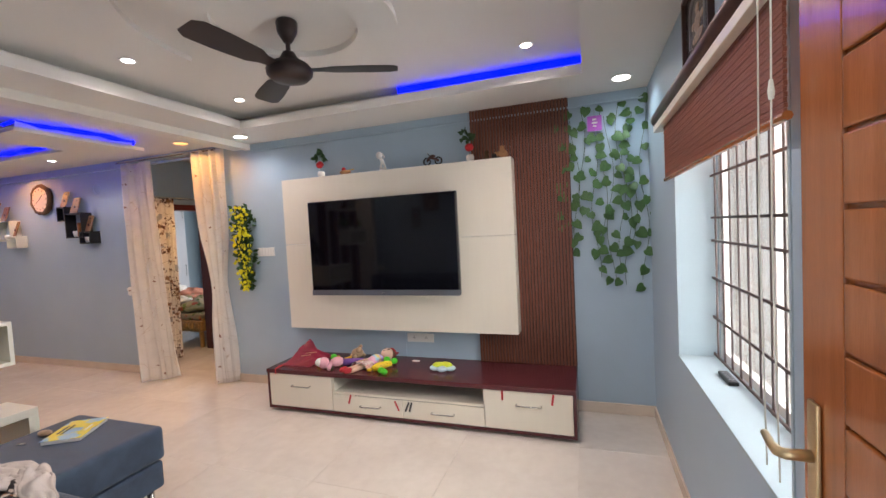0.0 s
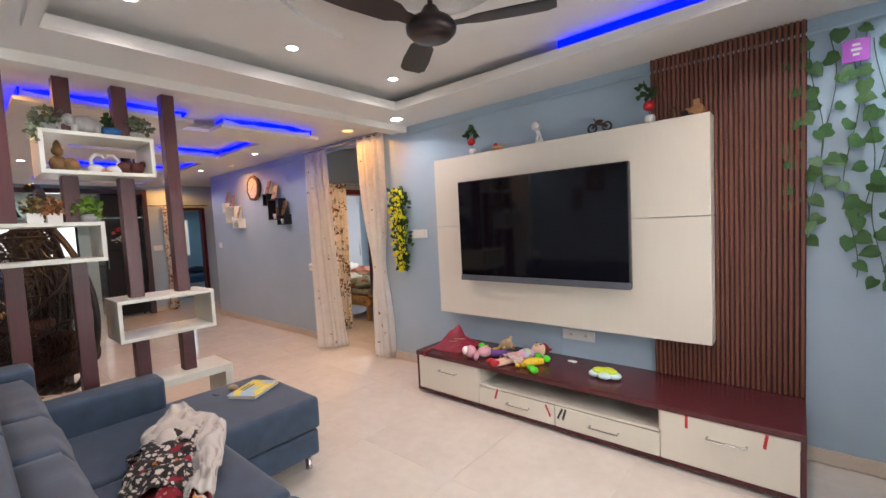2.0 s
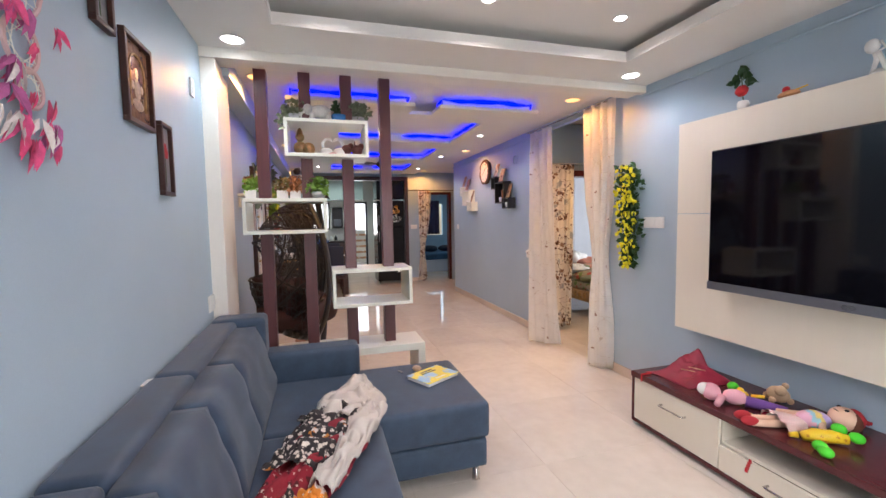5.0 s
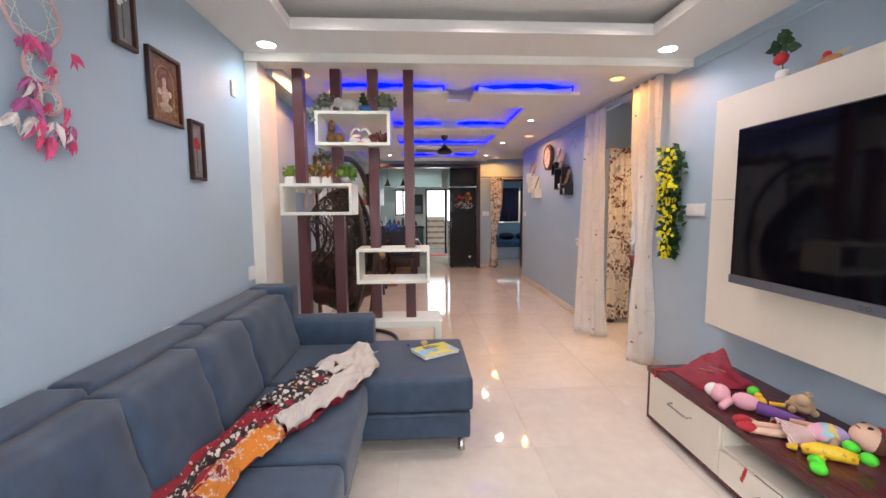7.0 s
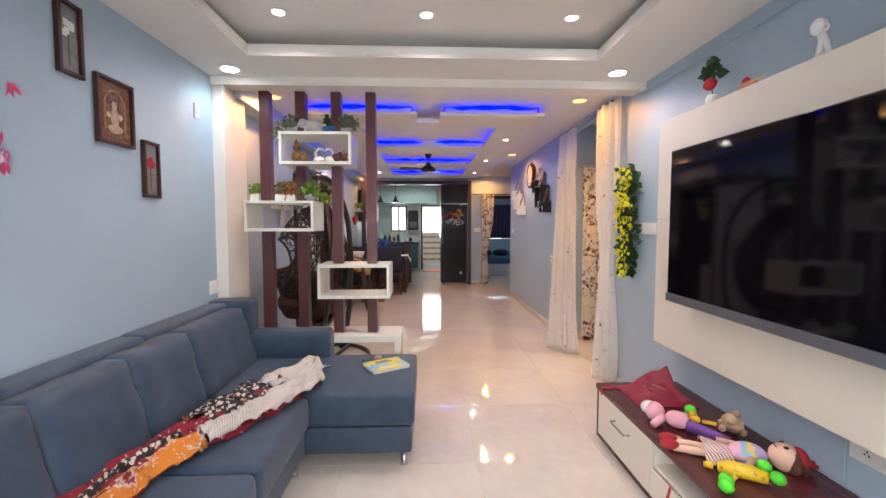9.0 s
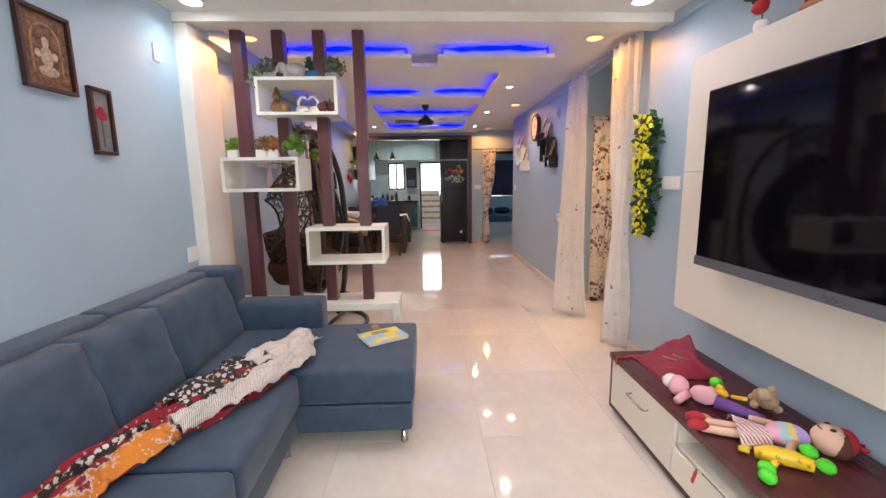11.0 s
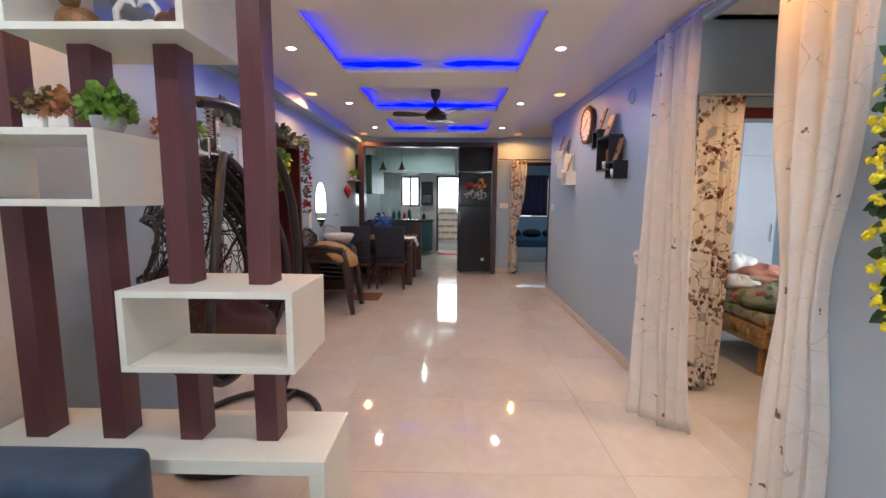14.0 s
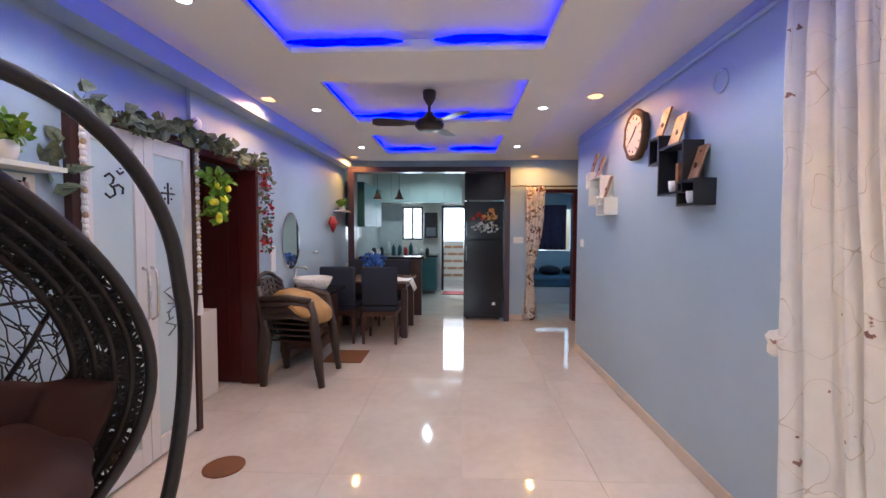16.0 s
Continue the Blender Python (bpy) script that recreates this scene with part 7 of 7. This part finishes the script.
# ---- kitchen ----
M["mauve"] = mat("mauve_brown_laminate", (0.055, 0.03, 0.042), 0.3, var=0.15, stretch=(6, 6, 0.6))
b = bmesh.new()
bx(b, -9.95, -9.72, 0.56, 0.66, 0, 2.44, 0.003)
bx(b, -9.95, -9.72, 3.05, 3.13, 0, 2.44, 0.003)
bx(b, -9.95, -9.72, 0.66, 3.05, 2.36, 2.44, 0.003)
solid("kitchen_frame", b, "mauve", "dark mauve laminate frame around the kitchen opening", "door frame", kind=S)
wall("wall_kitchen_header", "painted strip above the kitchen opening", [(-9.95, -9.85, LW, 3.12, 2.44, 2.75)])


def fridge():
    t = thing("fridge", (-10.1, 2.72, 0), "tall glossy black two-door fridge with printed flowers", "fridge")
    part("body", box(-10.42, -9.82, 2.41, 3.03, 0.04, 1.9, 0.01), "fridge", t)
    for z0, z1, hz in ((0.05, 1.29, 1.08), (1.30, 1.9, 1.46)):
        d = part("door", box(-9.818, -9.76, 2.41, 3.03, z0, z1, 0.012, 3), "fridge", t)
        part("handle", box(-9.758, -9.735, 2.435, 2.455, hz - 0.12, hz + 0.12, 0.004), "grey", d)
    for x in (-10.35, -9.9):
        for y in (2.47, 2.97):
            part("foot", lathe(bmesh.new(), [(0.02, 0), (0.02, 0.039)], (x, y, 0), 8), "black", t)
    part("label", box(-9.7595, -9.758, 2.86, 2.91, 0.25, 0.3), "plast", t, "small white label")
    b = bmesh.new()
    foliage(b, (-9.752, 2.83, 1.68), (0.002, 0.09, 0.12), 40, 0.06, 71, 1.0)
    part("flower_print", b, mat("orange_print", (0.5, 0.24, 0.06), 0.4, var=0.4, scale=20), t, "printed orange flowers")
    part("flower_print", foliage(bmesh.new(), (-9.752, 2.65, 1.67), (0.002, 0.09, 0.07), 30, 0.055, 73, 1.0), "red", t, "printed red flowers")
    part("leaf_print", foliage(bmesh.new(), (-9.752, 2.76, 1.5), (0.002, 0.24, 0.09), 90, 0.05, 72, 0.8), mat("silver_print", (0.4, 0.42, 0.42), 0.35, var=0.5, scale=30), t, "printed pale leaves")


fridge()


def cabinet(name, label, x0, x1, y0, y1, z0, z1, material, face, n):
    t = thing(name, ((x0 + x1) / 2, (y0 + y1) / 2, z0), label, "cabinet", "kitchen cabinets")
    part("body", box(x0, x1, y0, y1, z0, z1, 0.002), material, t)
    for i in range(n):
        if face == "x":
            w = (y1 - y0) / n
            a = y0 + w * i
            d = part("door", box(x1, x1 + 0.018, a + 0.003, a + w - 0.003, z0 + 0.003, z1 - 0.003, 0.003), material, t)
        else:
            w = (x1 - x0) / n
            a = x0 + w * i
            d = part("door", box(a + 0.003, a + w - 0.003, y1, y1 + 0.018, z0 + 0.003, z1 - 0.003, 0.003), material, t)
    return t


cabinet("loft_cabinet", "glossy mint white loft cabinets above the kitchen window", -12.95, -12.45, 0.42, 2.38, 2.05, 2.7, "mint", "x", 5)
cabinet("loft_cabinet", "glossy dark loft cabinet above the fridge", -10.42, -9.84, 2.42, 3.04, 1.93, 2.355, "fridge", "x", 1)
cabinet("wall_cabinet", "teal kitchen wall cabinets", -11.6, -10.1, 0.4, 0.72, 1.5, 2.25, "teal", "y", 3)
cabinet("base_cabinet", "teal kitchen base cabinets", -12.95, -12.4, 0.42, 1.82, 0.1, 0.84, "teal", "x", 3)
cabinet("base_cabinet", "teal kitchen side base cabinets", -12.4, -10.4, 0.42, 0.95, 0.1, 0.84, "teal", "y", 4)
b = box(-13.08, -12.36, 0.42, 1.85, 0.841, 0.88, 0.004)
solid("worktop", bx(b, -12.355, -10.36, 0.42, 1.0, 0.841, 0.88, 0.004), "granite", "black granite kitchen worktop", "worktop")
t = thing("breakfast_bar", (-10.15, 1.2, 0), "brown panelled breakfast bar with pale stone top", "counter")
part("panel", box(-10.2, -10.12, 0.66, 1.7, 0, 0.96, 0.004), "darkwood", t)
part("top", box(-10.34, -9.98, 0.66, 1.76, 0.962, 1.0, 0.005), "granite", t)
solid("backsplash", box(-13.099, -13.09, 0.4, 0.95, 0.88, 2.05), "backsplash", "pale kitchen wall tiles behind the worktop", "tiles", kind=S)
solid("backsplash_side", box(-13.08, -10.0, 0.401, 0.41, 0.88, 1.5), "backsplash", "pale kitchen wall tiles beside the worktop", "tiles", kind=S)
for y in (0.95, 1.32):
    t = thing("pendant_lamp", (-10.15, y, 2.72), "small dark metal cone pendant lamp", "pendant lamp", "kitchen pendants")
    part("cord", tube(bmesh.new(), [(-10.15, y, 2.72), (-10.15, y, 2.12)], 0.004, 5), "black", t)
    part("shade", lathe(bmesh.new(), [(0.015, 0.16), (0.025, 0.12), (0.05, 0.05), (0.085, 0.0), (0.075, 0.0)], (-10.15, y, 1.96), 18), "fan", t, soft=True)
b = bmesh.new()
for y0, y1 in ((0.95, 0.99), (1.18, 1.22), (1.41, 1.45)):
    bx(b, -13.2, -13.16, y0, y1, 1.2, 2.0)
for z0, z1 in ((1.2, 1.24), (1.96, 2.0)):
    bx(b, -13.2, -13.16, 0.99, 1.41, z0, z1)
solid("window_2", b, "black", "dark framed kitchen window with bright daylight", "window", kind=S)
b = bmesh.new()
bx(b, -13.24, -13.1, 1.9, 1.95, 0, 2.02)
bx(b, -13.24, -13.1, 2.5, 2.55, 0, 2.02)
bx(b, -13.24, -13.1, 1.95, 2.5, 1.97, 2.02)
solid("door_frame_5", b, "black", "dark frame of the kitchen balcony door", "door frame", kind=S)
t = thing("balcony_parapet", (-15, 2.2, 0), "cream balcony parapet with bands of brown bricks", "parapet")
part("wall", box(-15.1, -15.0, 0.4, 4.0, 0.0, 1.12), "outwall", t)
brick = mesh_of("brick", box(0, 0.03, -0.14, 0.14, -0.035, 0.035, 0.004), "brick")
for r in range(5):
    for i in range(6):
        piece("brick", brick, t, (-15.0, 1.35 + i * 0.31 + (0.15 if r % 2 else 0), 0.16 + r * 0.2))
rng = random.Random(77)
for i in range(9):
    x, y = -12.7 + rng.uniform(-0.15, 0.15), 0.55 + 0.13 * i
    h = rng.uniform(0.12, 0.3)
    m = rng.choice(("steel", "black", "plast", "redp", "teal"))
    solid("kitchen_jar", lathe(bmesh.new(), [(0.035, 0), (0.045, 0.02), (0.045, h * 0.7), (0.02, h * 0.85), (0.022, h)], (x, y, 0.881), 12), m, "kitchen jar or bottle on the worktop", "jar", "worktop jars", soft=True)
for i in range(5):
    x, h = -10.6 - 0.22 * i, 0.12 + 0.05 * (i % 3)
    solid("kitchen_jar", lathe(bmesh.new(), [(0.04, 0), (0.05, 0.02), (0.05, h * 0.8), (0.03, h)], (x, 0.7, 0.881), 12), ("steel", "plast", "black")[i % 3], "kitchen jar or bottle on the worktop", "jar", "worktop jars", soft=True)
t = thing("water_purifier", (-13.05, 1.62, 1.25), "black wall mounted water purifier in the kitchen", "appliance")
part("body", box(-13.09, -12.9, 1.5, 1.82, 1.25, 1.85, 0.02), "black", t)
part("tank", box(-12.9, -12.87, 1.55, 1.77, 1.3, 1.5, 0.01), "grey", t)
solid("door_mat", box(-12.9, -12.4, 1.95, 2.5, 0.0005, 0.012, 0.004), "red", "dark red mat at the balcony door", "floor mat")

# ---- far bedroom ----
curtain("floral_curtain", "cream door curtain with brown floral print, drawn aside", "floral", ((-9.78, 3.38), (-9.78, 3.68)), ((-9.77, 3.34), (-9.77, 3.56)), 0.04, 2.13, 5, 0.035, (0.75, 0.45, 0.3))
solid("curtain_rail", tube(bmesh.new(), [(-9.78, 3.15, 2.14), (-9.78, 4.25, 2.14)], 0.011), "darkwood", "dark curtain rod above the far bedroom door", "curtain rail")
M["violet"] = mat("violet_curtain_cloth", (0.1, 0.04, 0.09), 0.85, var=0.5, scale=4, col2=(0.05, 0.05, 0.11), bump=0.3, fine=200)
b = bmesh.new()
sheet(b, 60, 6, lambda u, v: (-13.24 + 0.02 * math.sin(50 * u), 3.9 + 0.98 * u, 2.05 - 1.07 * v))
thick(solid("window_curtain", b, "violet", "dark violet printed curtain over the bedroom window", "curtain", soft=True), 0.004)
t = thing("far_bed", (-12.2, 4.3, 0), "bed with blue covers and dark pillows", "bed")
part("frame", box(-13.1, -11.4, 3.5, 5.2, 0.0, 0.32, 0.01), "ward", t)
part("mattress", box(-13.05, -11.43, 3.53, 5.15, 0.325, 0.5, 0.04, 3), mat("blue_bedsheet", (0.05, 0.12, 0.22), 0.85, var=0.3, bump=0.3), t, soft=True)
for y in (3.8, 4.3, 4.8):
    part("pillow", ball(bmesh.new(), (-12.3, y, 0.58), (0.3, 0.24, 0.1), 14, 9), "navy", t, soft=True)

# ---- bedroom behind the lobby ----
t = thing("wardrobe", (-7.75, 5.2, 0), "pale lavender laminate wardrobe with bar handles", "wardrobe")
part("body", box(-7.98, -7.42, 3.95, 6.52, 0, 2.6, 0.003), "ward", t)
for i in range(5):
    a = 3.96 + 0.508 * i
    for z0, z1 in ((0.06, 1.98), (1.99, 2.58)):
        d = part("door", box(-7.42, -7.4, a, a + 0.5, z0, z1, 0.003), "ward", t)
        hy = a + (0.45 if i % 2 == 0 else 0.05)
        zc = 1.0 if z1 < 2.2 else 2.15
        part("handle", tube(bmesh.new(), [(-7.4, hy, zc - 0.12), (-7.375, hy, zc - 0.11), (-7.375, hy, zc + 0.11), (-7.4, hy, zc + 0.12)], 0.006, 6), "steel", d)
t = thing("wardrobe", (-6.2, 7.3, 0), "pale lavender laminate wardrobe with loft doors above", "wardrobe")
part("body", box(-7.4, -4.97, 7.05, 7.58, 0, 2.6, 0.003), "ward", t)
for i in range(5):
    a = -7.395 + 0.486 * i
    for z0, z1 in ((0.06, 1.86), (1.88, 2.58)):
        d = part("door", box(a, a + 0.48, 7.03, 7.05, z0, z1, 0.003), "ward", t)
        hx = a + (0.44 if i % 2 == 0 else 0.04)
        zc = 1.05 if z1 < 2.2 else 2.08
        part("handle", tube(bmesh.new(), [(hx, 7.03, zc - 0.12), (hx, 7.005, zc - 0.11), (hx, 7.005, zc + 0.11), (hx, 7.03, zc + 0.12)], 0.006, 6), "steel", d)
t = thing("bed", (-5.88, 5.6, 0), "wooden bed with heaped printed quilts and pillows", "bed")
GOLDWOOD = mat("golden_carved_wood", (0.36, 0.2, 0.06), 0.35, var=0.5, scale=30, fine=90, bump=0.6)
part("frame", box(-6.78, -5.12, 4.75, 6.5, 0.24, 0.4, 0.02), GOLDWOOD, t)
for i in range(14):
    part("carving", ball(bmesh.new(), (-6.7 + 0.115 * i, 4.748, 0.33), (0.045, 0.012, 0.05), 10, 6), GOLDWOOD, t, soft=True)
part("footboard", tube(bmesh.new(), [(-5.12, 4.78, 0.4), (-5.1, 5.2, 0.44), (-5.1, 5.8, 0.46), (-5.12, 6.45, 0.4)], 0.03, 10), GOLDWOOD, t, soft=True)
for x in (-6.70, -5.2):
    for y in (4.82, 6.42):
        part("leg", lathe(bmesh.new(), [(0.03, 0), (0.035, 0.12), (0.03, 0.239)], (x, y, 0), 10), GOLDWOOD, t)
part("mattress", box(-6.73, -5.15, 4.78, 6.46, 0.405, 0.5, 0.03, 3), "bed", t, soft=True)
def heap(name, c, r, material, seed, label):
    b = bmesh.new()
    def f(u, v):
        a, e = 2 * math.pi * u, math.pi * (v - 0.5)
        k = 1 + 0.4 * noise.noise(Vector((math.cos(a) * 1.6 + seed, math.sin(a) * 1.6, v * 3))) + 0.16 * noise.noise(Vector((math.cos(a) * 4 + seed, math.sin(a) * 4, v * 8)))
        return (c[0] + r[0] * k * math.cos(e) * math.cos(a), c[1] + r[1] * k * math.cos(e) * math.sin(a), c[2] + r[2] * k * math.sin(e))
    sheet(b, 44, 24, f)
    return solid(name, b, material, label, "bedding", "heaped bedding", soft=True)
heap("quilt", (-5.68, 5.15, 0.56), (0.4, 0.36, 0.13), "bed", 1, "crumpled printed quilt heaped on the bed")
heap("quilt", (-5.88, 5.3, 0.7), (0.3, 0.3, 0.1), mat("salmon_cloth", (0.6, 0.25, 0.17), 0.85, var=0.3, bump=0.4), 5, "crumpled salmon coloured sheet heaped on the bed")
heap("quilt", (-5.42, 4.98, 0.55), (0.2, 0.17, 0.07), mat("leaf_print_cloth", (0.5, 0.5, 0.36), 0.85, var=0.5, scale=14, col2=(0.2, 0.22, 0.1), bump=0.4), 17, "crumpled green patterned cloth heaped on the bed")
heap("quilt", (-6.0, 5.0, 0.6), (0.24, 0.18, 0.1), mat("rose_print_cloth", (0.6, 0.12, 0.14), 0.85, var=0.5, scale=14, bump=0.4), 21, "crumpled red sheet heaped on the bed")
heap("quilt", (-5.75, 4.95, 0.66), (0.2, 0.14, 0.07), mat("white_sheet", (0.72, 0.7, 0.66), 0.85, var=0.2, scale=9, bump=0.4), 27, "crumpled white sheet heaped on the bed")
heap("pillow", (-6.08, 5.1, 0.78), (0.18, 0.18, 0.12), "plast", 8, "white pillow on top of the quilts")
heap("quilt", (-5.58, 5.5, 0.68), (0.25, 0.25, 0.1), motif(mat("olive_cloth", (0.3, 0.33, 0.16), 0.85, var=0.3, bump=0.4), (0.6, 0.56, 0.45), 12, 0.34), 11, "crumpled olive cloth on the bed")
t = thing("exercise_bike", (-7.0, 4.95, 0.5), "dark curved handlebar of folded equipment behind the bed", "exercise equipment")
part("handlebar", tube(bmesh.new(), [(-7.0, 4.8, 0.95), (-6.95, 4.9, 1.0), (-6.9, 5.1, 0.97), (-6.95, 5.25, 0.9)], 0.025, 8), "black", t, soft=True)
part("post", tube(bmesh.new(), [(-7.0, 4.95, 0.5), (-6.95, 4.95, 0.98)], 0.02, 8), "black", t)


# ---- floor tiles ----
TILE = 0.8
tile_mesh = mesh_of("tile", box(-TILE / 2 + 0.0007, TILE / 2 - 0.0007, -TILE / 2 + 0.0007, TILE / 2 - 0.0007, -0.01, 0, 0.0008, 1), "tile")
AREAS = [(floor_main, -9.98, 0.86, 0.2, W), (floor_side[0], -5.05, -3.3, W, 5.6), (floor_side[1], -8.1, -5.05, W, 7.7), (floor_side[2], -9.98, -8.1, W, 5.6), (floor_side[3], -13.4, -9.98, 3.12, 6.0), (floor_side[4], -15.2, -9.98, -0.3, 3.12)]
for parent, x0, x1, y0, y1 in AREAS:
    for i in range(math.floor(x0 / TILE) - 1, math.ceil(x1 / TILE) + 1):
        for j in range(-3, 9):
            a, b = i * TILE + 0.1, i * TILE + 0.9
            c, d = 2.37 + (j - 3) * TILE, 2.37 + (j - 2) * TILE
            a, b, c, d = max(a, x0), min(b, x1), max(c, y0), min(d, y1)
            if b - a > 0.03 and d - c > 0.03:
                piece("tile", tile_mesh, parent, ((a + b) / 2, (c + d) / 2, 0), scale=((b - a) / TILE, (d - c) / TILE, 1))
